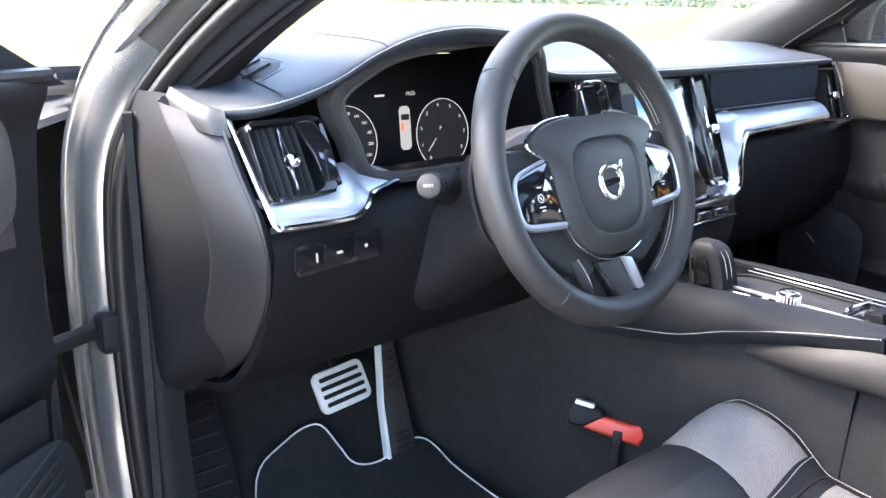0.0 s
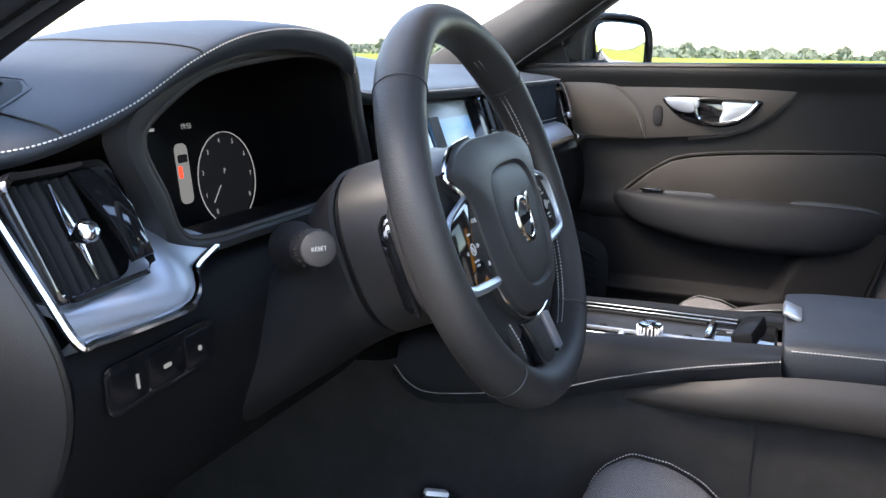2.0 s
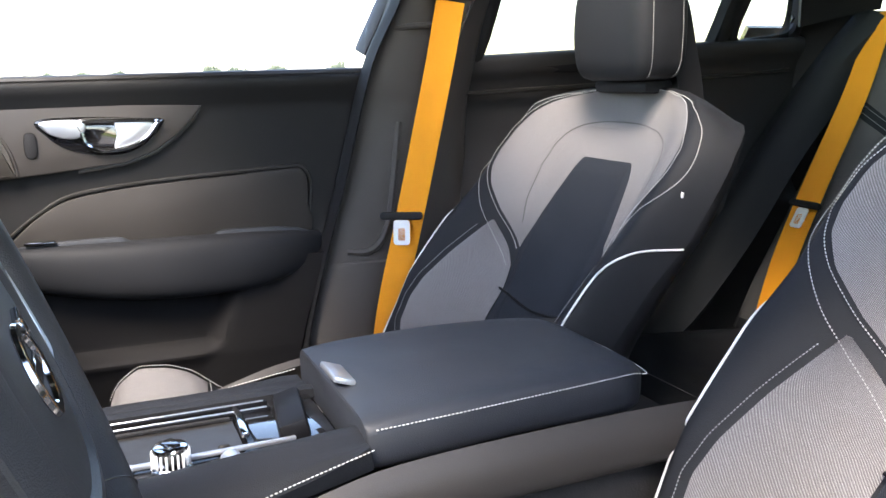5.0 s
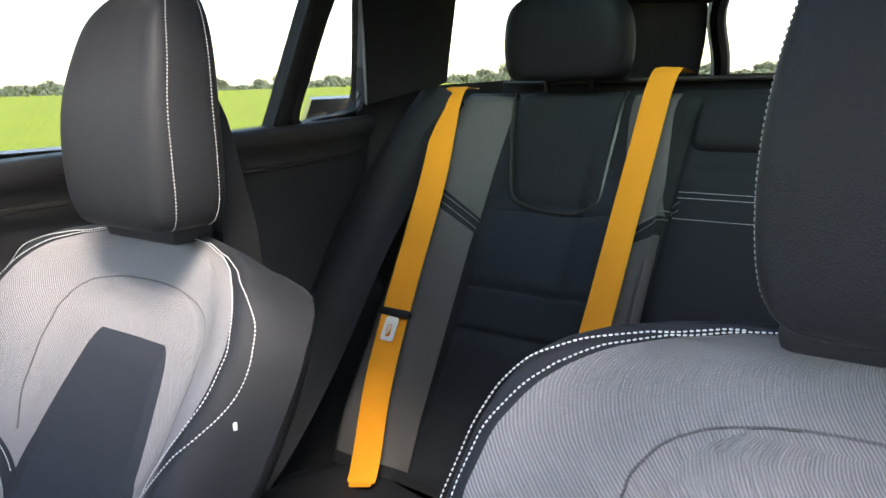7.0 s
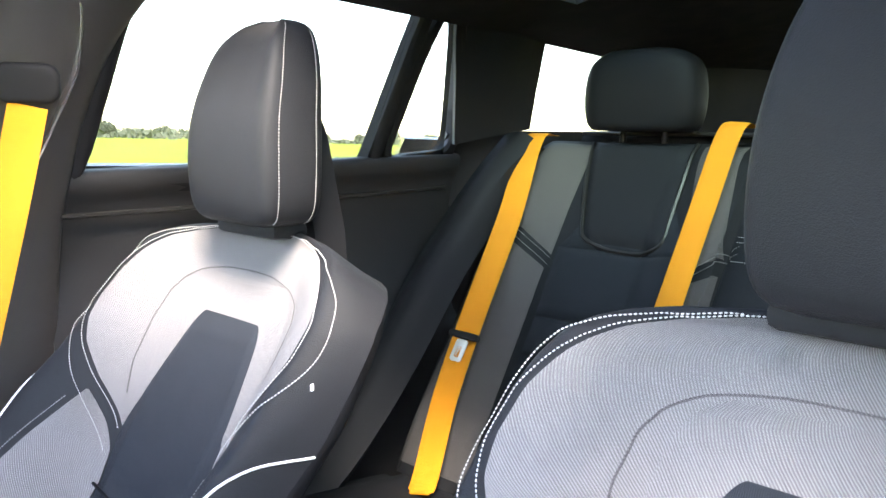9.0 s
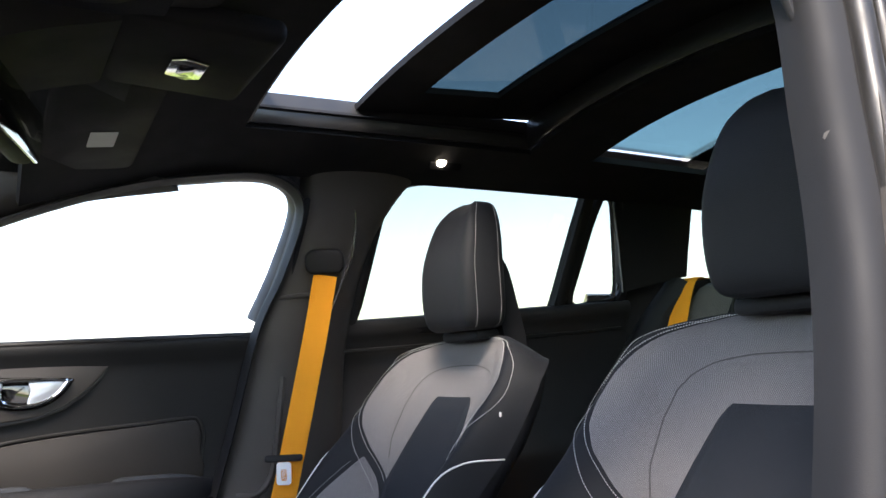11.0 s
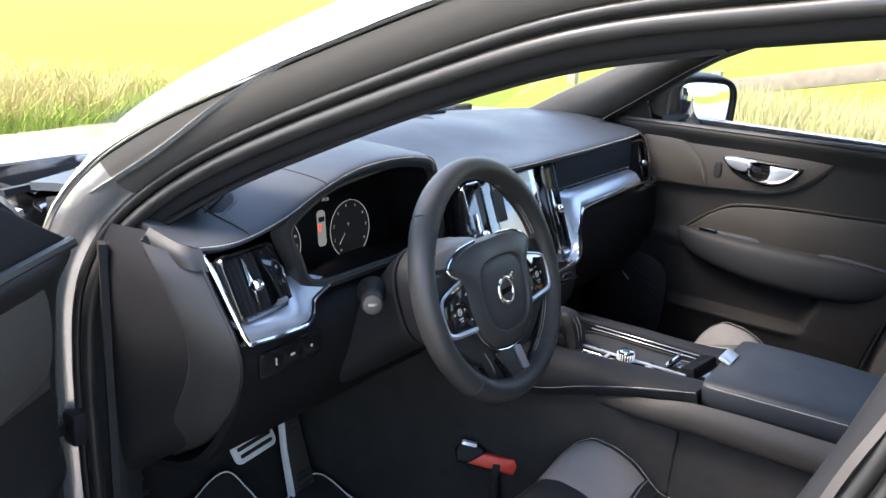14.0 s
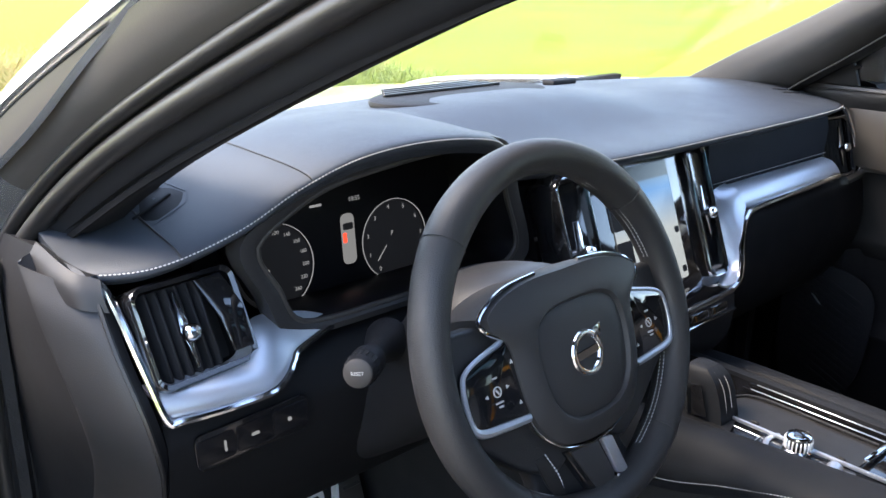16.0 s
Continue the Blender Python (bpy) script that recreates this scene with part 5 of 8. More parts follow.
part("release_button", rbox(0.022, 0.008, 0.016, 0.002, 2, bm_ @ pose(-0.031, 0.018, 0.0, 0, 0, -6)), STEEL, b, "grey release button")
part("housing_band", rbox(0.012, 0.018, 0.019, 0.003, 2, bm_ @ pose(0.010, -0.011, 0.0)), PLASTIC, b)
part("stalk", tube([bm_ @ Vector((0.010, -0.014, 0)), bm_ @ Vector((0.012, -0.050, 0.004)), (-0.175, 0.150, 0.30)], 0.007, 8, n=8), PLASTIC, b)


# ---- dashboard ----
# rear upper edge of the dashboard, from the driver's end to the passenger's end
EDGE = [(-0.715, 0.345, 0.912), (-0.66, 0.312, 0.917), (-0.59, 0.298, 0.938), (-0.53, 0.286, 0.970), (-0.47, 0.28, 0.990), (-0.40, 0.276, 0.997), (-0.32, 0.28, 0.991), (-0.262, 0.292, 0.975),
        (-0.225, 0.31, 0.94), (-0.17, 0.30, 0.932), (0.0, 0.282, 0.932), (0.2, 0.28, 0.932), (0.4, 0.282, 0.932), (0.52, 0.286, 0.932), (0.62, 0.30, 0.93), (0.715, 0.335, 0.925)]


def dashboard():
    e = thing("dashboard", (0, 0, 0), "black stitched dashboard with aluminium trim", "dashboard")
    edge = cr(EDGE, 160)
    smooth = lambda k: np.convolve(np.pad(edge[:, 2], k, mode="edge"), np.hanning(2 * k + 1) / np.hanning(2 * k + 1).sum(), "valid")
    near, mid = smooth(16), smooth(30)
    rows = []
    for i, p in enumerate(edge):
        x, y, z = p
        hood = np.clip((z - 0.94) / 0.05, 0, 1)
        far = 0.83 - 0.28 * x * x
        k = lambda q: y + (far - y) * q
        bump = 0.018 * np.exp(-((x / 0.22) ** 4))
        rows.append([(x, y + 0.012, z - 0.012 - 0.004 * hood), (x, y, z - 0.003), (x, y + 0.012, z + 0.006), (x, k(0.18), near[i] + 0.014 - 0.003 * hood), (x, k(0.42), 0.945 + 0.65 * (mid[i] - 0.93) + 0.012 + bump),
                     (x, k(0.70), 0.952 + bump), (x, far, 0.938)])
    P = np.array([cr(r, 36) for r in np.array(rows)])
    part("top_pad", sheet(P, 0.012), DASH, e)
    top = P.reshape(-1, 3).copy()
    for i in (14, 34):
        part("pad_seam", tube(P[i, 8:30] + np.array((0, 0, 0.0002)), 0.0011, 6), RUBBER, e)
    stitch = edge[3:-2] + np.array((0, -0.002, 0.0015))
    part("stitching", stitches(stitch, 160), THREAD, e, "white stitching along the edge")
    # end of the dashboard at the doors
    for s in (-1, 1):
        rows = [[(s * 0.705, 0.335, 0.915), (s * 0.722, 0.40, 0.925), (s * 0.735, 0.50, 0.925), (s * 0.73, 0.62, 0.93)],
                [(s * 0.705, 0.30, 0.86), (s * 0.732, 0.36, 0.86), (s * 0.742, 0.46, 0.86), (s * 0.73, 0.62, 0.86)],
                [(s * 0.695, 0.268, 0.79), (s * 0.728, 0.33, 0.79), (s * 0.742, 0.44, 0.78), (s * 0.73, 0.62, 0.78)],
                [(s * 0.682, 0.285, 0.72), (s * 0.715, 0.345, 0.71), (s * 0.738, 0.44, 0.70), (s * 0.72, 0.62, 0.70)],
                [(s * 0.672, 0.35, 0.63), (s * 0.70, 0.40, 0.62), (s * 0.735, 0.46, 0.61), (s * 0.71, 0.62, 0.62)],
                [(s * 0.66, 0.47, 0.545), (s * 0.685, 0.48, 0.535), (s * 0.73, 0.50, 0.53), (s * 0.70, 0.62, 0.55)]]
        part("end_panel", sheet(net(np.array(rows), 30, 20), 0.012 * s), PLASTIC, e)
        line = cr([(s * 0.707, 0.333, 0.905), (s * 0.706, 0.298, 0.86), (s * 0.696, 0.266, 0.79), (s * 0.683, 0.283, 0.72), (s * 0.673, 0.348, 0.63), (s * 0.66, 0.468, 0.545)], 40)
        cols = [line + np.array((s * dx, dy, 0.3 * dy)) for dx, dy in ((0.001, -0.001), (0.012, 0.010), (0.030, 0.036), (0.038, 0.050), (0.038, 0.056), (0.028, 0.062))]
        part("panel_border", sheet(np.array([cr(np.array(r), 18) for r in np.array(cols).transpose(1, 0, 2)]), 0.004 * s), COLUMN, e, "raised curved border of the end panel")
        part("end_cap", sheet(net(np.array([[(s * 0.702, 0.324, 0.914), (s * 0.718, 0.345, 0.920), (s * 0.727, 0.395, 0.934)], [(s * 0.704, 0.318, 0.903), (s * 0.724, 0.338, 0.908), (s * 0.735, 0.395, 0.920)],
                                            [(s * 0.702, 0.312, 0.888), (s * 0.724, 0.330, 0.893), (s * 0.736, 0.395, 0.898)]]), 8, 12), 0.004 * s), COLUMN, e, "dark corner piece")
        part("end_joint", tube([(s * 0.707, 0.333, 0.915), (s * 0.706, 0.298, 0.86), (s * 0.696, 0.266, 0.79), (s * 0.683, 0.283, 0.72), (s * 0.673, 0.348, 0.63), (s * 0.66, 0.468, 0.545)], 0.0025, 6, n=40), RUBBER, e)
    # lower dash, driver and passenger
    for x0, x1, lab in ((-0.68, -0.16, "knee panel"), (0.16, 0.69, "glove box")):
        xs = np.linspace(x0, x1, 10)
        prof = [(0.335, 0.812), (0.298, 0.800), (0.277, 0.778), (0.274, 0.752), (0.288, 0.695), (0.335, 0.615), (0.40, 0.56), (0.52, 0.535), (0.70, 0.53)] if x0 < 0 else \
               [(0.285, 0.81), (0.265, 0.79), (0.255, 0.72), (0.27, 0.65), (0.31, 0.59), (0.38, 0.555), (0.52, 0.54), (0.70, 0.54)]
        part("knee_panel" if x0 < 0 else "glove_box", sheet(net(np.array([[(x, y, z) for y, z in prof] for x in xs]), 12, 40), -0.012), KNEE, e)
    # dark cloth band on the passenger side
    xs = np.linspace(0.172, 0.562, 14)
    part("fabric_band", sheet(net(np.array([[(x, 0.292 + 0.02 * max(0, x - 0.5), 0.924), (x, 0.288 + 0.02 * max(0, x - 0.5), 0.89), (x, 0.29 + 0.02 * max(0, x - 0.5), 0.853)] for x in xs]), 20, 8), -0.006), CLOTH_D, e, "dark textile covered band")
    part("stitching", stitches([(x, 0.2865, 0.860) for x in np.linspace(0.18, 0.56, 10)], 40), THREAD, e, "fine stitching")
    # aluminium blade on the passenger side, dropping along the centre stack
    xs = (0.221, 0.25, 0.30, 0.36, 0.45, 0.52, 0.55)
    P = net(np.array([[(x, 0.287, 0.854), (x, 0.266, 0.848), (x, 0.250, 0.828), (x, 0.262, 0.814)] for x in xs]), 40, 12)
    part("trim_blade", sheet(P, -0.004), ALU, e, "satin aluminium trim blade")
    part("trim_edge", tube([(0.548, 0.252, 0.826), (0.40, 0.248, 0.825), (0.25, 0.245, 0.822), (0.218, 0.241, 0.816), (0.198, 0.234, 0.802), (0.180, 0.224, 0.78), (0.165, 0.212, 0.755), (0.14, 0.204, 0.738), (0.08, 0.202, 0.732), (-0.16, 0.202, 0.732)], 0.0045, 8, n=80), CHROME, e, "polished lower edge")
    P = net(np.array([[(0.222, 0.287, 0.854), (0.222, 0.266, 0.848), (0.222, 0.250, 0.828)], [(0.187, 0.285, 0.848), (0.196, 0.262, 0.838), (0.207, 0.243, 0.815)], [(0.170, 0.276, 0.825), (0.179, 0.253, 0.815), (0.191, 0.234, 0.797)],
                      [(0.163, 0.256, 0.785), (0.171, 0.241, 0.782), (0.181, 0.225, 0.778)], [(0.158, 0.238, 0.752), (0.162, 0.226, 0.750), (0.166, 0.213, 0.752)], [(0.13, 0.225, 0.733), (0.13, 0.215, 0.732), (0.138, 0.204, 0.737)]]), 36, 12)
    part("trim_blade", sheet(P, -0.004), ALU, e, "satin aluminium trim beside the screen")
    # aluminium blade under the driver's vent, stepping up to the instruments
    P = net(np.array([[(-0.690, 0.296, 0.824), (-0.686, 0.276, 0.818), (-0.680, 0.268, 0.801), (-0.679, 0.280, 0.788)], [(-0.640, 0.292, 0.822), (-0.637, 0.270, 0.816), (-0.634, 0.260, 0.800), (-0.633, 0.276, 0.787)],
                      [(-0.602, 0.296, 0.824), (-0.594, 0.272, 0.817), (-0.585, 0.258, 0.801), (-0.583, 0.276, 0.788)], [(-0.580, 0.312, 0.842), (-0.571, 0.288, 0.830), (-0.560, 0.270, 0.806), (-0.556, 0.284, 0.794)],
                      [(-0.558, 0.318, 0.846), (-0.549, 0.302, 0.834), (-0.538, 0.288, 0.8145), (-0.534, 0.298, 0.804)], [(-0.515, 0.318, 0.838), (-0.510, 0.310, 0.830), (-0.505, 0.300, 0.8185), (-0.503, 0.306, 0.810)],
                      [(-0.488, 0.316, 0.828), (-0.487, 0.311, 0.824), (-0.486, 0.306, 0.8195), (-0.486, 0.309, 0.813)]]), 44, 12)
    part("trim_blade", sheet(P, -0.004), ALU, e, "satin aluminium trim blade")
    part("trim_edge", tube([(-0.703, 0.330, 0.910), (-0.697, 0.318, 0.895), (-0.687, 0.285, 0.834), (-0.680, 0.2665, 0.799), (-0.668, 0.2625, 0.797), (-0.630, 0.2575, 0.797), (-0.590, 0.2555, 0.798), (-0.576, 0.2585, 0.800), (-0.562, 0.2665, 0.804), (-0.550, 0.277, 0.809), (-0.536, 0.2875, 0.8135), (-0.486, 0.305, 0.819)], 0.0036, 8, n=80), CHROME, e, "polished lower edge")
    # vents
    def vent(cx, cy, cz, w, h, tilt, knob, frame_mat, yaw=0, slats=7, cheek=0.0):
        m = pose(cx, cy, cz, 90 - tilt, 0, yaw)
        v = part("air_vent", join(prism([(x, y) for x, y in rounded(w, h, 0.012)], 0.004, 0.001, m @ pose(0, 0, -0.045))), RUBBER, e, "black air vent with a chromed adjuster")
        ring_o, ring_i = rounded(w, h, 0.014), rounded(w - 0.012, h - 0.012, 0.009)
        P = np.array([[(x, y, z) for x, y in ring] for ring, z in ((ring_o, -0.05), (ring_o, 0.0), (rounded(w - 0.004, h - 0.004, 0.012), 0.003), (ring_i, 0.001), (ring_i, -0.045))])
        bm = sheet(P, close_v=True)
        bm.transform(m)
        part("vent_frame", bm, GLOSS, v)
        if frame_mat is CHROME:
            bm = tube(np.array([(x, y, 0.002) for x, y in rounded(w - 0.001, h - 0.001, 0.014)]), 0.0016, 6, closed=True)
            bm.transform(m)
            part("frame_edge", bm, CHROME, v, "thin chromed edge")
        for i in range(slats):
            x = (i + 0.5) / slats * (w - 0.02 - cheek) - (w - 0.02) / 2
            part("slat", rbox(0.0028, h - 0.014, 0.024, 0.001, 1, m @ pose(x, 0, -0.016, 0, 24, 0)), PLASTIC, v)
        bm = lathe([(0.0, 0.014), (0.005, 0.0135), (0.0085, 0.010), (0.009, 0.006), (0.006, 0.0), (0.004, -0.01)], 16, m @ pose(knob, -0.004, 0.002))
        part("adjuster_knob", bm, CHROME, v, "polished round knob")
        top_, low_ = min(0.036, h / 2 - 0.012), max(-0.036, -h / 2 + 0.012)
        part("adjuster_stem", prism([(-0.0005, low_), (0.0022, low_), (0.0035, -0.012), (0.007, -0.003), (0.004, 0.006), (0.0012, top_), (-0.0015, top_), (-0.0045, 0.004), (-0.0055, -0.004), (-0.002, -0.014)], 0.003, 0.0008, m @ pose(knob, 0, -0.003)), CHROME, v)
        if cheek:
            x1 = w / 2 - 0.007
            part("vent_cheek", prism([(x1 - 1.35 * cheek, h / 2 - 0.008), (x1 - 0.35 * cheek, h / 2 - 0.008), (x1 + 0.002, 0.005), (x1, -h / 2 + 0.014), (x1 - 0.75 * cheek, -h / 2 + 0.014), (x1 - 0.85 * cheek, 0)], 0.006, 0.0015, m @ pose(0, 0, -0.004, 0, -10, 0)), GLOSS, v, "glossy black cheek beside the slats")
        return v
    vent(-0.633, 0.301, 0.861, 0.106, 0.094, 27, -0.010, GLOSS, 7, 6, 0.026)
    vent(0.612, 0.292, 0.862, 0.094, 0.112, 18, 0.018, GLOSS, -8)
    part("vent_cheek", tube([(0.668, 0.312, 0.925), (0.685, 0.295, 0.875), (0.690, 0.278, 0.825), (0.682, 0.268, 0.808), (0.60, 0.262, 0.806)], 0.0085, 10, n=30), CHROME, e, "chromed vent edge")
    # instrument cluster, deep in a black tunnel under the hood
    m = plane((-0.391, 0.428, 0.862), (1, 0.0, 0), (0, 0.12, 1))
    frame_ = polar([(-0.563, 0.921), (-0.529, 0.943), (-0.484, 0.961), (-0.414, 0.971), (-0.338, 0.976), (-0.280, 0.970), (-0.252, 0.955), (-0.238, 0.910), (-0.218, 0.858), (-0.224, 0.836), (-0.250, 0.829), (-0.417, 0.827), (-0.495, 0.828), (-0.528, 0.838), (-0.545, 0.872), (-0.562, 0.900)], 120, -0.39, 0.89)
    mid_of = np.array((-0.39, 0.89))
    def mouth(grow, y, dx=0.0, dz=0.0):
        p = mid_of + (frame_ - mid_of) * (1 + np.array((grow, 1.6 * grow))) + (dx, dz)
        return np.column_stack([p[:, 0], np.full(len(p), y), p[:, 1]])
    rings = [mouth(0.135, 0.322), mouth(0.115, 0.302), mouth(0.05, 0.301), mouth(0.012, 0.304), mouth(0.0, 0.310)]
    part("cluster_surround", sheet(np.array(rings), close_v=True), COLUMN, e)
    rings = [mouth(0.0, 0.310), mouth(-0.01, 0.318), mouth(-0.01, 0.345), mouth(0.02, 0.39, 0.015, -0.012), mouth(0.03, 0.436, 0.02, -0.022)]
    part("cluster_tunnel", sheet(np.array(rings), close_v=True), SCREEN, e, "deep black instrument tunnel")
    part("tunnel_edge", tube(mouth(0.004, 0.306), 0.0032, 8, closed=True), TRIMGREY, e, "grey edge round the instruments")
    c = part("instrument_display", prism(rounded(0.37, 0.165, 0.02), 0.006, 0.002, m @ pose(0.003, 0.012, 0)), SCREEN, e, "digital instrument cluster behind glass")
    disp = glowing("display_dark", (0.02, 0.022, 0.026), 0.05)
    faint = glowing("display_marks", (0.6, 0.64, 0.68), 0.065)
    icon = glowing("display_icon", (0.55, 0.58, 0.60), 0.055)
    redlit = glowing("display_red", (0.9, 0.06, 0.03), 0.3)
    def ring(cx, cy, r, w, mat, name, a0=0, a1=360):
        a = np.radians(np.linspace(a0, a1, 48))
        P = np.array([[(cx + q * np.cos(t), cy + q * np.sin(t), 0.0085) for q in (r - w, r)] for t in a])
        bm = sheet(P, 0.001)
        bm.transform(m)
        part(name, bm, mat, c)
    def text(body, cx, cy, size, mat, name="writing", mm=None, par=None):
        cu = bpy.data.curves.new(name, "FONT")
        cu.body, cu.size, cu.align_x, cu.align_y, cu.extrude = body, size, "CENTER", "CENTER", 0.0001
        ob = new("tmp", cu)
        me = bpy.data.meshes.new_from_object(ob.evaluated_get(bpy.context.evaluated_depsgraph_get()))
        bpy.data.objects.remove(ob)
        me.transform((mm or m) @ pose(cx, cy, 0.009))
        me.materials.append(mat)
        o = new(name, me)
        o.parent = par or c
        return o
    for cx in (-0.090, 0.078):
        part("dial_face", prism([(0.047 * math.cos(a * 0.1309), 0.047 * math.sin(a * 0.1309)) for a in range(48)], 0.0015, 0, m @ pose(cx, -0.017, 0.0062)), disp, c)
        ring(cx, -0.017, 0.0495, 0.0008, faint, "dial_ring", -70, 250 if cx > 0 else 140)
    for i, lab in enumerate(("0", "1", "2", "3", "4", "5", "6", "7", "8")):
        a = radians(232 - i * 33)
        text(lab, 0.078 + 0.041 * math.cos(a), -0.017 + 0.041 * math.sin(a), 0.0072, faint)
    for i, lab in enumerate(("80", "100", "120", "140", "160", "180", "200", "220", "260")):
        a = radians(128 - i * 22)
        text(lab, -0.090 + 0.039 * math.cos(a), -0.017 + 0.039 * math.sin(a), 0.006, faint)
    text("0", -0.100, -0.021, 0.013, faint)
    text("P", 0.074, -0.009, 0.008, faint)
    text("19:55", 0.022, 0.042, 0.0075, faint)
    part("needle", prism([(-0.0006, 0), (0.0006, 0), (0.0003, 0.022), (-0.0003, 0.022)], 0.0008, 0, m @ pose(0.050, -0.039, 0.0085, 0, 0, -42)), faint, c)
    part("car_icon", prism(rounded(0.019, 0.060, 0.007), 0.0012, 0.0004, m @ pose(0.011, -0.004, 0.0065)), icon, c, "white car symbol")
    part("car_icon_glass", prism(rounded(0.014, 0.008, 0.002), 0.0006, 0, m @ pose(0.011, 0.011, 0.0078)), disp, c)
    part("door_warning", prism(rounded(0.005, 0.012, 0.0015), 0.0008, 0, m @ pose(0.0055, -0.002, 0.0078)), redlit, c, "red open door symbol")
    for cx, cy, w in ((-0.03, 0.042, 0.016), (0.084, -0.064, 0.02), (-0.084, -0.064, 0.014)):
        part("status_line", prism(rounded(w, 0.0028, 0.001), 0.0006, 0, m @ pose(cx, cy, 0.0068)), faint, c)
    # centre stack
    m2 = plane((-0.008, 0.257, 0.820), (1, 0, 0), (0, 0.38, 1))
    st = part("centre_console_display", prism(rounded(0.335, 0.232, 0.02), 0.03, 0.005, m2 @ pose(0, 0, -0.03)), GLOSS, e, "glossy black centre stack with a touch screen")
    part("stack_body", rbox(0.31, 0.10, 0.23, 0.02, 2, m2 @ pose(0, 0, -0.085, 90)), PLASTIC, e)
    scr = bpy.data.materials.new("screen_picture")
    scr.use_nodes = True
    nt = scr.node_tree
    bb = nt.nodes["Principled BSDF"]
    bb.inputs["Base Color"].default_value = (0.01, 0.012, 0.015, 1)
    bb.inputs["Roughness"].default_value = 0.2
    bb.inputs["Specular IOR Level"].default_value = 0.2
    co = nt.nodes.new("ShaderNodeTexCoord")
    sep = nt.nodes.new("ShaderNodeSeparateXYZ")
    cra = nt.nodes.new("ShaderNodeValToRGB")
    nt.links.new(co.outputs["Generated"], sep.inputs[0])
    nt.links.new(sep.outputs["Z"], cra.inputs["Fac"])
    for pos_, col in ((0.0, (0.42, 0.47, 0.48)), (0.45, (0.45, 0.52, 0.55)), (0.60, (0.30, 0.42, 0.56)), (0.78, (0.06, 0.22, 0.52)), (0.86, (0.10, 0.22, 0.40)), (0.88, (0.05, 0.07, 0.08)), (1.0, (0.03, 0.045, 0.05))):
        el = cra.color_ramp.elements.new(pos_) if pos_ not in (0.0, 1.0) else cra.color_ramp.elements[0 if pos_ == 0 else -1]
        el.color = (*col, 1)
    nt.links.new(cra.outputs["Color"], bb.inputs["Emission Color"])
    bb.inputs["Emission Strength"].default_value = 0.15
    part("touch_screen", prism(rounded(0.138, 0.165, 0.004), 0.0015, 0.0004, m2 @ pose(0.0, 0.020, 0.0005)), scr, st, "lit touch screen with a map picture")
    for cx, cy, w, h in ((-0.056, 0.055, 0.030, 0.06), (-0.056, -0.02, 0.030, 0.06), (0.062, 0.005, 0.009, 0.009), (0.062, -0.05, 0.009, 0.009)):
        part("screen_tile", prism(rounded(w, h, 0.003), 0.001, 0, m2 @ pose(cx, cy, 0.0018)), disp, st)
    text("20\u00b0", 0.055, -0.083, 0.012, faint, "writing", m2 @ pose(0, 0, -0.0075), st)
    part("screen_button", prism(rounded(0.03, 0.006, 0.002), 0.002, 0.0005, m2 @ pose(0.0, -0.092, 0.0)), ALU, st)
    vent(-0.146, 0.259, 0.838, 0.058, 0.180, 20.8, 0.0, CHROME, 0, 4)
    vent(0.130, 0.259, 0.838, 0.046, 0.190, 20.8, 0.0, CHROME, 0, 3)
    # buttons under the screen
    for cx in (-0.09, -0.04, 0.05, 0.10):
        part("button", rbox(0.04, 0.006, 0.012, 0.002, 2, pose(cx, 0.204, 0.713, -15)), GLOSS, st)
    part("button_strip", rbox(0.26, 0.02, 0.004, 0.0015, 1, pose(0.01, 0.207, 0.702, -15)), CHROME, st, "chrome strip under the buttons")
    part("lower_cover", sheet(net(np.array([[(x, 0.225, 0.735), (x, 0.215, 0.70), (x, 0.22, 0.65), (x, 0.25, 0.60)] for x in (-0.155, -0.05, 0.06, 0.165)]), 10, 12), -0.012), PLASTIC, e)
    # light switches low on the driver's side
    m3 = plane((-0.600, 0.2715, 0.757), (1, -0.02, 0.05), (0, 0.03, 1))
    sw = part("switch_panel", prism(rounded(0.115, 0.036, 0.008), 0.004, 0.001, m3 @ pose(0, 0, 0.0)), GLOSS, e, "glossy switch panel with three symbols")
    for cx in (-0.04, 0.0, 0.04):
        part("switch", prism(rounded(0.0365, 0.026, 0.004), 0.0016, 0.0006, m3 @ pose(0.95 * cx, 0, 0.0036)), TRAY, sw)
    for cx, w, h in ((-0.030, 0.0022, 0.011), (0.0, 0.008, 0.003), (0.036, 0.004, 0.004)):
        part("symbol", prism(rounded(w, h, min(w, h) * 0.4), 0.001, 0, m3 @ pose(cx, 0, 0.0050)), faint, sw)
    # side window vents and the speaker on top
    for s in (-1, 1):
        quad = []
        for x, y in ((-0.651, 0.366), (-0.598, 0.378), (-0.590, 0.392), (-0.602, 0.452), (-0.636, 0.440)):
            near_by = top[np.argsort(np.hypot(top[:, 0] + s * x, top[:, 1] - y))[:4]]
            quad.append((-s * x, y, near_by[:, 2].mean() - 0.0015))
        quad = np.array(quad)
        mid_ = quad.mean(0)
        loop = lambda k, h: np.array([mid_ + (quad[i] + (quad[(i + 1) % 5] - quad[i]) * w - mid_) * k + (0, 0, h) for i in range(5) for w in (0, 0.25, 0.5, 0.75)])
        d = part("side_vent", sheet(np.array([loop(1.14, -0.003), loop(1.10, 0.0012), loop(1.02, 0.0014), loop(0.98, -0.004)]), close_v=True), DASH, e, "slotted side window vent")
        part("vent_opening", sheet(np.array([loop(1.0, 0.0006), loop(0.6, 0.0010), loop(0.05, 0.0014)]), close_v=True), SCREEN, d, "black vent opening")
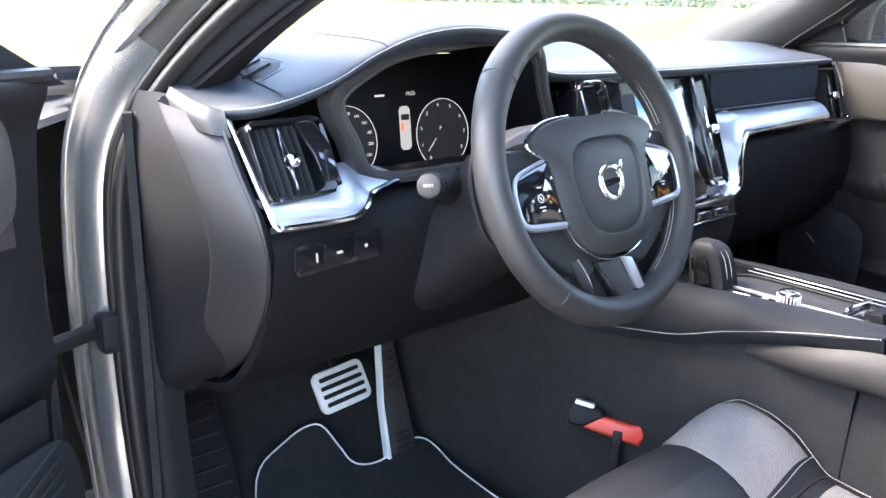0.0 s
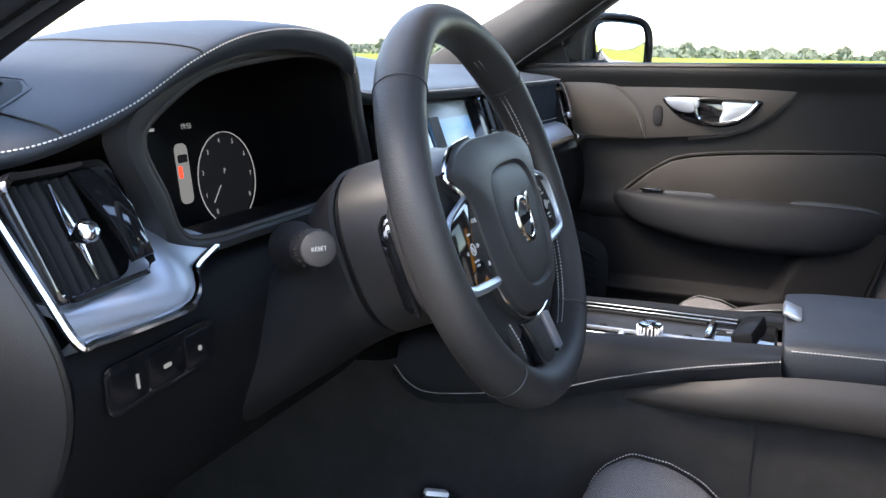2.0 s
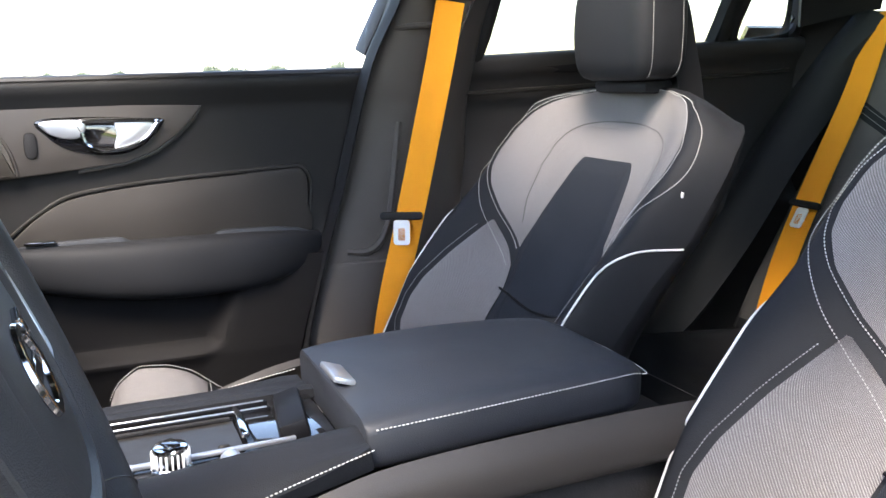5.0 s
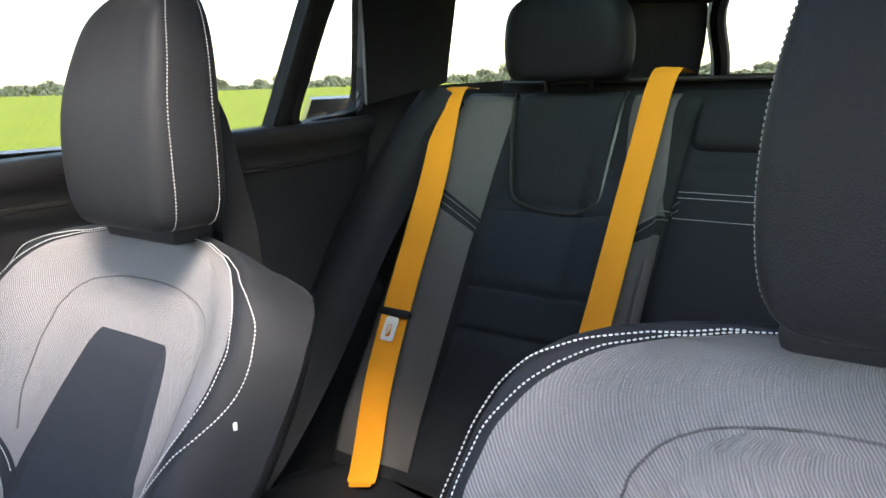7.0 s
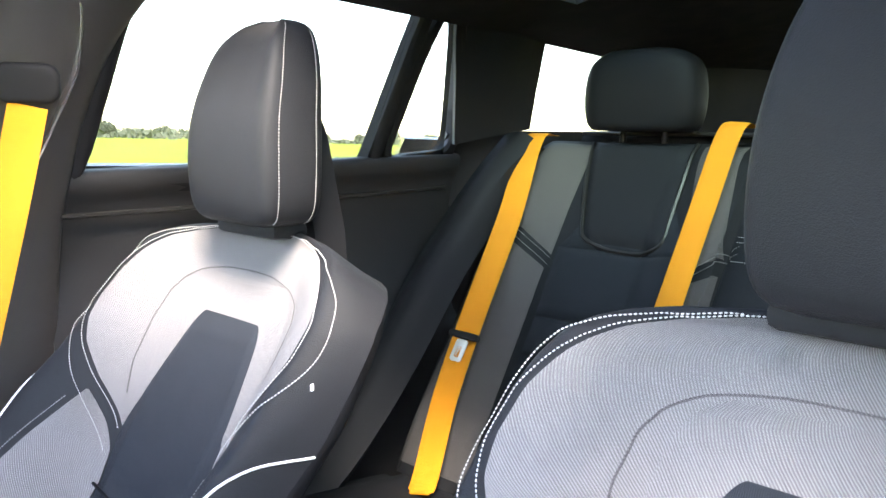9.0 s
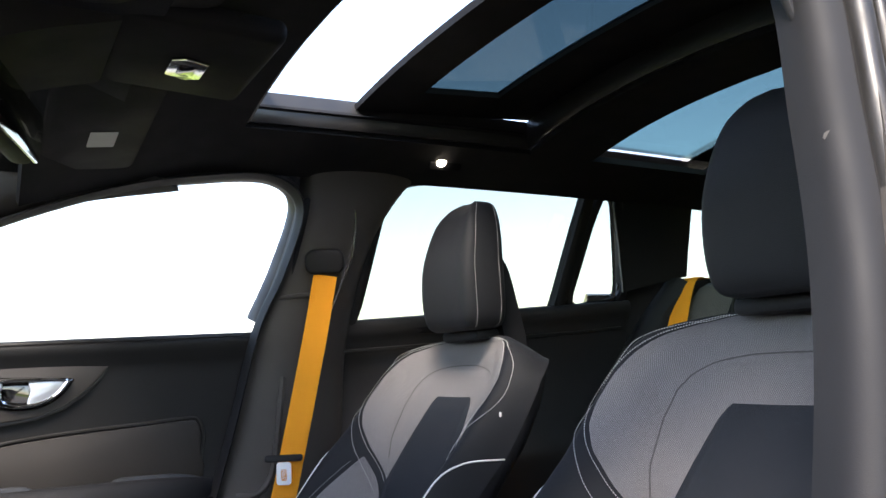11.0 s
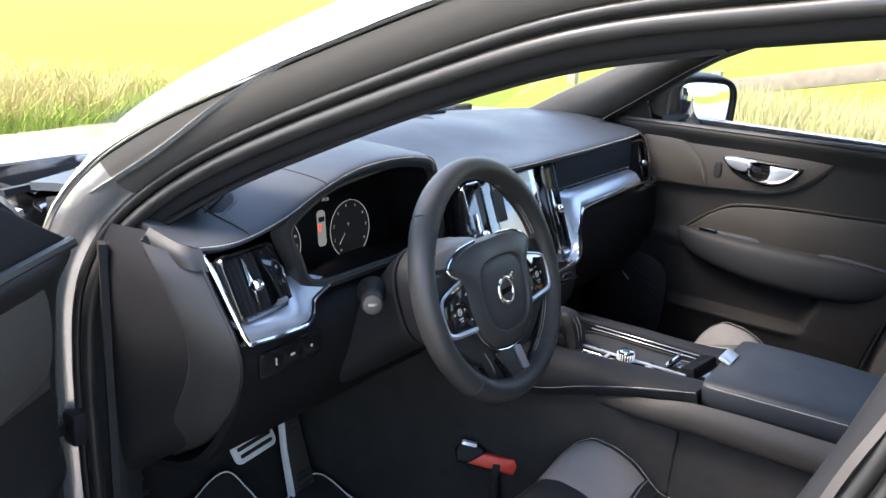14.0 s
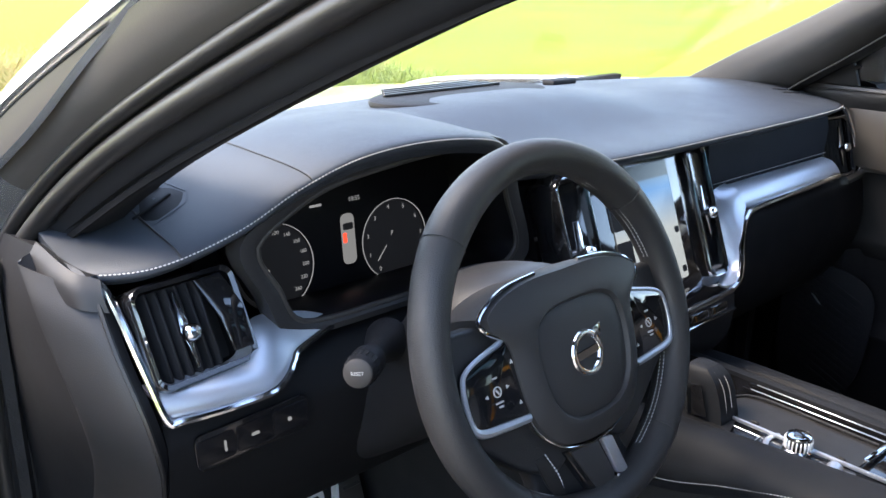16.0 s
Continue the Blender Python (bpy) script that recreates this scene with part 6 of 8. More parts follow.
        for i in (0.3, 0.6):
            a, b = quad[0] + (quad[4] - quad[0]) * i, quad[1] + (quad[3] - quad[1]) * i
            part("slot_bar", tube([a * 0.94 + b * 0.06 + (0, 0, 0.002), a * 0.06 + b * 0.94 + (0, 0, 0.002)], 0.0014, 6, n=3), PLASTIC, d)
    m5 = plane((-0.03, 0.60, 0.968), (1, 0, 0), (0, 1, 0))
    sp = part("dash_speaker", prism([(0.17 * math.cos(a * 0.2094), 0.085 * math.sin(a * 0.2094)) for a in range(30)], 0.012, 0.005, m5 @ pose(0, 0, -0.003)), SOFT, e, "raised oval speaker cover")
    for i in range(4):
        part("grille_slot", rbox(0.24 - 0.02 * i, 0.006, 0.004, 0.001, 1, m5 @ pose(-0.01, 0.03 + 0.014 * i, 0.011)), RUBBER, sp)
    part("light_sensor", rbox(0.07, 0.03, 0.012, 0.004, 2, pose(0.36, 0.735, 0.948)), PLASTIC, e)
    return e


dashboard()


# ---- steering wheel, column and stalks ----
def steering_wheel():
    e = thing("steering_wheel", (0, 0, 0), "black leather three-spoke steering wheel", "steering wheel")
    m = plane((-0.3791, 0.0923, 0.8529), (1, 0.0177, 0), (0, 0.3775, 1))
    R = 0.1614
    a = np.linspace(0, 2 * np.pi, 96, endpoint=False)
    deg = np.degrees(a)
    low = np.where(np.sin(a) < 0, 0.974, 1.0)
    ringp = np.stack([R * np.cos(a), R * np.sin(a) * low, 0 * a], -1)
    seg = np.linspace(0, 2 * np.pi, 20, endpoint=False)
    swell = lambda c, w: np.exp(-(((np.mod(deg - c + 180, 360) - 180) / w) ** 2))
    rad = 0.0162 + 0.002 * (swell(48, 20) + swell(132, 20)) + 0.001 * (swell(305, 20) + swell(235, 20))
    out = np.stack([np.cos(a), np.sin(a), 0 * a], -1)
    P = ringp[:, None] + rad[:, None, None] * (np.cos(seg)[None, :, None] * out[:, None] * 0.98 + np.sin(seg)[None, :, None] * np.array((0, 0, 1.12)))
    bm = sheet(P, close_u=True, close_v=True)
    bm.transform(m)
    part("rim", bm, WHEEL, e)
    for d in (42, 138, 230, 306):
        t = radians(d)
        k = int(round(d / 360 * 96)) % 96
        loop = [ringp[k] + (rad[k] + 0.0003) * (math.cos(q) * out[k] * 0.98 + math.sin(q) * np.array((0, 0, 1.12))) for q in np.linspace(0, 2 * np.pi, 18, endpoint=False)]
        bm = tube(np.array(loop), 0.0006, 5, closed=True)
        bm.transform(m)
        part("rim_seam", bm, RUBBER, e)
    # paired stitching inside the grips
    for d0, d1 in ((16, 62), (118, 164), (296, 346), (194, 244)):
        for off in (0.0022, -0.0022):
            q = np.radians(np.linspace(d0, d1, 16))
            r_ = R - 0.0168
            k = np.where(np.sin(q) < 0, 0.974, 1.0)
            bm = stitches(np.stack([r_ * np.cos(q), r_ * np.sin(q) * k, off + 0 * q], -1), 16, size=0.0006)
            bm.transform(m)
            part("stitching", bm, THREAD, e, "white stitching inside the rim")
    # hub: a domed cushion with two upper horns and a sunken pad
    hub = both([(0, 0.060), (0.040, 0.060), (0.068, 0.0565), (0.091, 0.0495), (0.1055, 0.039), (0.103, 0.031), (0.092, 0.0225), (0.0845, 0.007), (0.083, -0.012), (0.0795, -0.040), (0.072, -0.062), (0.058, -0.080), (0.040, -0.0895), (0.015, -0.0945)])
    padl = both([(0, 0.032), (0.030, 0.0305), (0.048, 0.0235), (0.0565, 0.010), (0.0585, -0.012), (0.0545, -0.038), (0.045, -0.057), (0.030, -0.0675), (0.012, -0.0715)])
    H, Q = polar(hub, 96, 0, -0.02), polar(padl, 96, 0, -0.02)
    ctr = np.array((0, -0.02))
    lay = lambda o, k, h: np.column_stack([ctr + (o - ctr) * k, np.full(96, h)])
    rows = [lay(H, 0.96, -0.045), lay(H, 1.0, -0.018), lay(H, 1.0, 0.004), lay(H, 0.985, 0.0115), lay(0.7 * H + 0.3 * Q, 0.99, 0.0160), lay(0.4 * H + 0.6 * Q, 0.99, 0.0188), lay(0.15 * H + 0.85 * Q, 1.0, 0.0200), lay(Q, 1.035, 0.0200), lay(Q, 0.985, 0.0165),
            lay(Q, 0.95, 0.0178), lay(Q, 0.7, 0.0192), lay(Q, 0.4, 0.0200), lay(Q, 0.02, 0.0203)]
    bm = sheet(np.array(rows), close_v=True, caps=True)
    bm.transform(m)
    part("hub", bm, WHEEL_HUB, e)
    def strip(name, pts, r_, mat, lab, par=e, n=40):
        bm = tube(pts, r_, 8, n=n)
        bm.transform(m)
        return part(name, bm, mat, par, lab)
    strip("lower_strip", [(-0.078, -0.050, 0.006), (-0.064, -0.074, 0.006), (-0.037, -0.093, 0.006), (0, -0.0995, 0.006), (0.037, -0.093, 0.006), (0.064, -0.074, 0.006), (0.078, -0.050, 0.006)], 0.0014, CHROME, "fine metal line under the hub")
    for s in (-1, 1):
        strip("horn_strip", [(s * 0.030, 0.0615, 0.004), (s * 0.068, 0.0585, 0.005), (s * 0.092, 0.0510, 0.006), (s * 0.1075, 0.0395, 0.006), (s * 0.1045, 0.0295, 0.008), (s * 0.0925, 0.0215, 0.009)], 0.0020, CHROME, "polished strip round the hub horn")
        # leather spoke body, switch pad and its satin frame
        body = cr(np.array([(s * 0.050, 0.030, 0), (s * 0.105, 0.034, 0), (s * 0.152, 0.030, 0), (s * 0.156, -0.020, 0), (s * 0.146, -0.050, 0), (s * 0.115, -0.074, 0), (s * 0.080, -0.100, 0), (s * 0.045, -0.112, 0), (s * 0.02, -0.08, 0)]), 48, True)[:, :2]
        part("side_spoke", prism([tuple(q) for q in (body if s > 0 else body[::-1])], 0.027, 0.006, m @ pose(0, 0, -0.028), 3), WHEEL, e)
        pts = cr(np.array([(s * 0.080, 0.018, 0), (s * 0.092, 0.0165, 0), (s * 0.132, 0.006, 0), (s * 0.1405, -0.008, 0), (s * 0.1400, -0.034, 0), (s * 0.132, -0.0445, 0), (s * 0.105, -0.0475, 0), (s * 0.076, -0.0495, 0)]), 48, True)[:, :2]
        k = part("switch_pad", prism([tuple(q) for q in (pts if s > 0 else pts[::-1])], 0.010, 0.002, m @ pose(0, 0, -0.0005)), GLOSS, e, "glossy black switch pad")
        fr = np.array([(s * 0.081, 0.0195), (s * 0.094, 0.0175), (s * 0.1325, 0.0065), (s * 0.1415, -0.008), (s * 0.1412, -0.035), (s * 0.1325, -0.046), (s * 0.105, -0.0495), (s * 0.077, -0.0515)])
        o = cr(np.column_stack([fr, np.full(8, 0.0082)]), 60)
        bm = tube(o, [0.0014, 0.0018, 0.0020, 0.0022, 0.0026, 0.0036, 0.0040, 0.0036], 8, up=(0, 0, 1), wide=1.15)
        bm.transform(m)
        part("pad_frame", bm, ALU, k, "satin metal frame")
        cx, cy = s * 0.1075, -0.0195
        bm = tube(np.array([(cx + 0.0042 * math.cos(q), cy + 0.0042 * math.sin(q), 0.0098) for q in a[::6]]), 0.0006, 5, closed=True)
        bm.transform(m)
        part("symbol", bm, THREAD, k)
        part("symbol", rbox(0.0016, 0.005, 0.0006, 0, 1, m @ pose(cx, cy, 0.0098, 0, 0, 35)), THREAD, k)
        for dx, dy, turn in ((-0.0125, -0.001, 90), (0.0125, 0.001, -90), (0.0225 * -s, 0.019, 0), (0.0235 * -s, -0.016, 0)):
            part("symbol", prism([(-0.0017, -0.0014), (0.0017, -0.0014), (0, 0.002)], 0.0006, 0, m @ pose(cx + dx, cy + dy, 0.0094, 0, 0, turn)), THREAD, k)
        for dx, dy, w in ((0.0, 0.0115, 0.006), (0.0, -0.009, 0.009), (0.001, -0.0125, 0.005)):
            part("symbol", prism(rounded(w, 0.0016, 0.0006), 0.0006, 0, m @ pose(cx + dx, cy + dy, 0.0094)), THREAD, k)
    # lower spoke: stitched leather with a slot, glossy fork with a polished blade
    sp = cr(np.array([(-0.070, -0.085, 0), (0.0, -0.09, 0), (0.052, -0.086, 0), (0.056, -0.12, 0), (0.066, -0.150, 0), (0.0, -0.158, 0), (-0.072, -0.148, 0), (-0.070, -0.118, 0)]), 48, True)[:, :2]
    part("lower_spoke", prism([tuple(q) for q in sp[::-1]], 0.018, 0.005, m @ pose(0, 0, -0.028), 3), WHEEL, e)
    part("spoke_slot", prism([(-0.074, -0.092), (-0.062, -0.091), (-0.049, -0.118), (-0.044, -0.137), (-0.056, -0.137), (-0.066, -0.116)], 0.003, 0.0008, m @ pose(0, 0, -0.0030)), RUBBER, e, "dark slot in the lower spoke")
    bm = stitches([(-0.0615, -0.090, 0.0004), (-0.0500, -0.114, 0.0004), (-0.0440, -0.136, -0.0030)], 20, size=0.0007)
    bm.transform(m)
    part("stitching", bm, THREAD, e, "white stitching along the slot")
    part("fork_plate", prism([(-0.040, -0.097), (0.024, -0.103), (0.043, -0.149), (0.035, -0.160), (-0.008, -0.157)], 0.010, 0.002, m @ pose(0, 0, -0.008)), GLOSS, e, "glossy black fork in the lower spoke")
    part("fork_panel", prism([(-0.033, -0.099), (0.005, -0.102), (0.019, -0.137), (0.011, -0.149), (-0.005, -0.148)], 0.004, 0.0015, m @ pose(0, 0, 0.0)), WHEEL_HUB, e)
    part("fork_blade", prism([(0.0075, -0.100), (0.0235, -0.1035), (0.0375, -0.146), (0.0205, -0.138)], 0.007, 0.002, m @ pose(0, 0, 0.0)), ALU, e, "polished metal blade")
    part("fork_tip", prism([(0.0195, -0.1385), (0.0378, -0.1465), (0.0415, -0.152), (0.034, -0.161), (0.006, -0.158)], 0.009, 0.003, m @ pose(0, 0, -0.001), 3), GLOSS, e)
    # badge
    bc = m @ pose(-0.002, -0.0175, 0.0205)
    bm = tube(np.array([(0.0178 * math.cos(q), 0.0178 * math.sin(q), 0.0) for q in a[::3]]), 0.0024, 8, closed=True, wide=1.4)
    bm.transform(bc)
    bd = part("badge", bm, CHROME, e, "round chromed badge with an arrow")
    part("badge_bar", rbox(0.034, 0.0075, 0.002, 0.0006, 1, bc @ pose(0, 0, 0.0002, 0, 0, 4)), GLOSS, bd)
    part("badge_arrow", prism([(0.0095, 0.0125), (0.0135, 0.0165), (0.0105, 0.0195), (0.0225, 0.0225), (0.0200, 0.0105), (0.0170, 0.0135), (0.0130, 0.0095)], 0.0035, 0.0008, bc @ pose(0, 0, -0.001)), CHROME, bd)
    # column shroud in two lengths with a joint between, paddles and stalks
    cl = thing("steering_column", (0, 0, 0), "dark plastic steering column shroud", "steering column")
    def barrel(name, keys, mat):
        col = [[(w * np.sign(math.cos(q)) * abs(math.cos(q)) ** 0.75, off + h * np.sign(math.sin(q)) * abs(math.sin(q)) ** 0.75, d) for q in a[::2]] for d, w, h, off in keys]
        bm = sheet(np.array(col), close_v=True, caps=True)
        bm.transform(m)
        part(name, bm, mat, cl)
    barrel("shroud", ((-0.014, 0.052, 0.050, -0.010), (-0.026, 0.070, 0.064, -0.008), (-0.045, 0.080, 0.072, -0.007), (-0.080, 0.0835, 0.076, -0.006), (-0.106, 0.0835, 0.077, -0.006), (-0.109, 0.081, 0.0745, -0.006)), COLUMN)
    barrel("shroud_joint", ((-0.1085, 0.079, 0.0725, -0.006), (-0.114, 0.079, 0.0725, -0.006)), SCREEN)
    barrel("rear_shroud", ((-0.113, 0.081, 0.0745, -0.006), (-0.116, 0.0835, 0.077, -0.006), (-0.135, 0.0835, 0.073, -0.012), (-0.16, 0.083, 0.066, -0.024), (-0.20, 0.084, 0.058, -0.044), (-0.30, 0.090, 0.050, -0.080)), PLASTIC)
    for s in (-1, 1):
        part("shift_paddle", prism([(s * 0.060, 0.030), (s * 0.098, 0.024), (s * 0.107, 0.016), (s * 0.110, 0.0), (s * 0.107, -0.050), (s * 0.100, -0.056), (s * 0.060, -0.030)][:: s], 0.012, 0.003, m @ pose(0, 0, -0.062)), GLOSS, cl)
        bm = tube([(s * 0.098, 0.024, -0.0500), (s * 0.1065, 0.018, -0.0500), (s * 0.1105, 0.004, -0.0500), (s * 0.1110, -0.018, -0.0500), (s * 0.1080, -0.058, -0.0500)], 0.0030, 6, n=18)
        bm.transform(m)
        part("paddle_edge", bm, CHROME, cl, "polished paddle edge")
        tip = Vector((-0.3791 + s * 0.182, 0.162, 0.8455))
        ax = Vector((-0.3791 + s * 0.088, 0.240, 0.820))
        d = (tip - ax).normalized()
        q = Matrix.Translation(ax) @ d.to_track_quat("Z", "Y").to_matrix().to_4x4()
        L = (tip - ax).length
        k = part("stalk", lathe([(0.022, 0), (0.019, L * 0.14), (0.0125, L * 0.30), (0.0105, L * 0.50), (0.0105, L * 0.56), (0.0140, L * 0.62), (0.0150, L * 0.67), (0.0150, L * 0.76), (0.0136, L * 0.78), (0.0136, L * 0.80), (0.0143, L * 0.82), (0.0143, L * 0.93), (0.0134, L * 0.97), (0.0128, L)], 28, q), PLASTIC, cl, "black column stalk with a ribbed knob")
        part("end_cap", lathe([(0.0126, -0.001), (0.0122, 0.0012), (0.0110, 0.002), (0.0, 0.0024)], 24, q @ pose(0, 0, L)), TRIMGREY, k, "grey round end button")
        for i in range(20):
            part("rib", rbox(0.0016, 0.0014, L * 0.11, 0.0005, 1, q @ pose(0.0142 * math.cos(i * 0.314159), 0.0142 * math.sin(i * 0.314159), L * 0.88, 0, 0, 18 * i)), PLASTIC, k)
        if s < 0:
            cu = bpy.data.curves.new("writing", "FONT")
            cu.body, cu.size, cu.align_x, cu.align_y, cu.extrude = "RESET", 0.0042, "CENTER", "CENTER", 0.0001
            ob = new("tmp", cu)
            me = bpy.data.meshes.new_from_object(ob.evaluated_get(bpy.context.evaluated_depsgraph_get()))
            bpy.data.objects.remove(ob)
            z = d
            y = Vector((0, 0.1, 1))
            y = (y - z * y.dot(z)).normalized()
            x = y.cross(z)
            me.transform(Matrix(((x.x, y.x, z.x, 0), (x.y, y.y, z.y, 0), (x.z, y.z, z.z, 0), (0, 0, 0, 1))))
            me.transform(Matrix.Translation(tip + d * 0.0028))
            me.materials.append(THREAD)
            o = new("writing", me)
            o.parent = k
    return e


steering_wheel()


# ---- pedals and mat ----
def pedals():
    e = thing("brake_pedal", (0, 0, 0), "steel brake pedal with black rubber ribs", "pedal")
    m = plane((-0.352, 0.625, 0.385), (1, 0.03, 0.06), (0, 0.55, 1))
    part("pedal_plate", prism(rounded(0.105, 0.072, 0.014), 0.010, 0.003, m), STEEL, e)
    for i in range(4):
        part("rubber_rib", prism(rounded(0.088 - 0.004 * abs(i - 1.5), 0.0075, 0.003), 0.003, 0.001, m @ pose(0, -0.022 + 0.0145 * i, 0.0092)), RUBBER, e)
    part("arm", tube([(-0.352, 0.64, 0.40), (-0.352, 0.70, 0.47), (-0.352, 0.74, 0.58)], 0.009, 8, n=10), PLASTIC, e)
    e = thing("accelerator_pedal", (0, 0, 0), "steel and rubber accelerator pedal hinged on the floor", "pedal")
    m = plane((-0.252, 0.612, 0.345), (1, 0, 0), (0.02, 0.36, 1))
    part("pedal_plate", prism([(-0.034, -0.105), (0.026, -0.105), (0.024, 0.10), (-0.006, 0.10)], 0.012, 0.003, m), TRIMGREY, e)
    part("steel_edge", prism([(-0.043, -0.108), (-0.035, -0.108), (-0.0265, -0.01), (-0.005, 0.102), (-0.011, 0.102), (-0.033, -0.01)], 0.016, 0.002, m), STEEL, e, "bright steel edge")
    for y in (-0.095, -0.083, -0.071, 0.020, 0.034, 0.048, 0.062, 0.076, 0.090):
        part("rubber_rib", rbox(0.040 - 0.07 * (y + 0.095), 0.007, 0.004, 0.0015, 1, m @ pose(0.002 + 0.03 * (y + 0.095), y, 0.0125)), RUBBER, e)
    mat = thing("floor_mat", (0, 0, 0), "black carpet mat edged with white piping", "floor mat")
    outline = [(-0.60, 0.20), (-0.585, 0.45), (-0.53, 0.61), (-0.45, 0.655), (-0.375, 0.665), (-0.358, 0.62), (-0.350, 0.578), (-0.31, 0.565), (-0.245, 0.580), (-0.208, 0.580), (-0.198, 0.545), (-0.212, 0.45), (-0.222, 0.34), (-0.216, 0.26), (-0.215, 0.12), (-0.35, 0.10), (-0.56, 0.12)]
    o = cr(np.array([(x, y, 0) for x, y in outline]), 90, True)
    hz = lambda x, y: 0.238 + ev([(0.5, 0.0), (0.6, 0.02), (0.68, 0.075)], y)
    o[:, 2] = [hz(x, y) for x, y, _ in o]
    c = np.array((-0.36, 0.32, 0.24))
    rows = []
    for k in (0.05, 0.3, 0.5, 0.7, 0.85, 0.95, 1.0):
        r = c + (o - c) * k
        r[:, 2] = [hz(x, y) for x, y, _ in r]
        rows.append(r)
    part("mat_top", sheet(np.array(rows), close_v=True), CARPET, mat)
    part("edge_piping", tube(o + (0, 0, 0.002), 0.0016, 6, closed=True), PIPING, mat, "white edge piping")
    f = thing("foot_rest", (0, 0, 0), "ribbed black foot rest", "foot rest")
    m = plane((-0.60, 0.66, 0.34), (1, -0.05, 0), (0, 0.6, 1))
    part("pad", prism(rounded(0.09, 0.24, 0.012), 0.015, 0.004, m), PLASTIC, f)
    for i in range(8):
        part("rib", rbox(0.07, 0.008, 0.006, 0.002, 1, m @ pose(0, -0.09 + 0.026 * i, 0.016)), RUBBER, f)


pedals()


# ---- centre console ----
def console():
    e = thing("centre_console", (0, 0, 0), "black centre console with a padded armrest", "console")
    prof = lambda y, zt, w, zb: [(-w - 0.02, y, zb), (-w - 0.028, y, zb + 0.5 * (zt - zb)), (-w - 0.014, y, zt - 0.055), (-w - 0.004, y, zt - 0.02), (-w, y, zt - 0.004), (-w + 0.02, y, zt), (0, y, zt), (w - 0.02, y, zt), (w, y, zt - 0.004), (w + 0.004, y, zt - 0.02),
                                     (w + 0.014, y, zt - 0.055), (w + 0.028, y, zb + 0.5 * (zt - zb)), (w + 0.02, y, zb)]
    rows = [prof(y, z, w, 0.21) for y, z, w in ((0.80, 0.58, 0.17), (0.55, 0.59, 0.158), (0.34, 0.60, 0.15), (0.28, 0.615, 0.15), (0.18, 0.63, 0.142), (0.06, 0.638, 0.132), (-0.06, 0.637, 0.126), (-0.13, 0.634, 0.122))]
    part("side_body", sheet(np.array([cr(np.array(rows)[:, j], 24) for j in range(13)]).transpose(1, 0, 2)), CARPET, e)
    for s in (-1, 1):
        # padded knee cushions with their lower seam, and the grey lower panels
        keys = ((0.284, 0.598, 0.166, 0.625), (0.265, 0.577, 0.165, 0.632), (0.235, 0.568, 0.162, 0.638), (0.153, 0.579, 0.155, 0.645), (0.095, 0.590, 0.150, 0.648), (0.03, 0.613, 0.145, 0.652), (-0.06, 0.637, 0.136, 0.655), (-0.150, 0.654, 0.126, 0.657))
        if s > 0:
            keys = tuple((y, z - 0.02, x - 0.004, t - 0.022) for y, z, x, t in keys)
        P = net(np.array([[(s * (x - 0.002), y, z), (s * (x + 0.004), y, z + 0.4 * (t - z)), (s * (x - 0.012), y, t - 0.003), (s * (x - 0.036), y, t), (s * (x - 0.05), y, t - 0.008)] for y, z, x, t in keys]), 40, 14)
        part("knee_pad", sheet(P, 0.01 * s), SEAT_HIDE, e)
        part("stitching", stitches([(s * (x + 0.0137), y, z + 0.012) for y, z, x, t in keys], 60), THREAD, e, "white stitching")
        P = net(np.array([[(s * (0.140 - 0.016 * (y > -0.01)), y, zt), (s * (0.149 - 0.02 * (y > -0.01)), y, (zt + zb) / 2), (s * (0.146 - 0.018 * (y > -0.01)), y, zb), (s * (0.138 - 0.016 * (y > -0.01)), y, zb - 0.004)] for y, zt, zb in
                          ((0.02, 0.600, 0.599), (-0.08, 0.628, 0.607), (-0.16, 0.648, 0.612), (-0.30, 0.655, 0.614), (-0.46, 0.654, 0.615), (-0.57, 0.642, 0.608))]), 30, 10)
        part("grey_panel", sheet(P, -0.01 * s), TRIMGREY, e, "warm grey lower panel")
    # rear part under the armrest
    rows = [prof(y, z, w, 0.21) for y, z, w in ((-0.13, 0.60, 0.122), (-0.3, 0.60, 0.12), (-0.45, 0.60, 0.116), (-0.56, 0.57, 0.11))]
    part("rear_body", sheet(np.array([cr(np.array(rows)[:, j], 16) for j in range(13)]).transpose(1, 0, 2), caps=True), CARPET, e)
    # armrest lid
    rows = []
    for y, w, z, h in ((-0.150, 0.108, 0.655, 0.016), (-0.156, 0.117, 0.650, 0.024), (-0.20, 0.118, 0.652, 0.026), (-0.30, 0.114, 0.655, 0.026), (-0.40, 0.106, 0.652, 0.026), (-0.435, 0.092, 0.648, 0.024), (-0.455, 0.07, 0.645, 0.016)):
        q = np.linspace(0, 2 * np.pi, 40, endpoint=False)
        rows.append(np.stack([w * np.sign(np.cos(q)) * np.abs(np.cos(q)) ** 0.22, np.full(40, y), z + 0.006 + h * np.sign(np.sin(q)) * np.abs(np.sin(q)) ** 0.45], -1))
    lid = part("armrest_lid", sheet(np.array([cr(np.array(rows)[:, j], 30) for j in range(40)]).transpose(1, 0, 2), close_v=True, caps=True), LEATHER, e, "padded black leather armrest lid")
    for s in (-1, 1):
        part("stitching", stitches([(s * 0.118, -0.158, 0.672), (s * 0.120, -0.25, 0.676), (s * 0.113, -0.36, 0.677), (s * 0.101, -0.42, 0.674), (s * 0.086, -0.448, 0.668), (0, -0.458, 0.666)], 60), THREAD, lid, "white stitching")
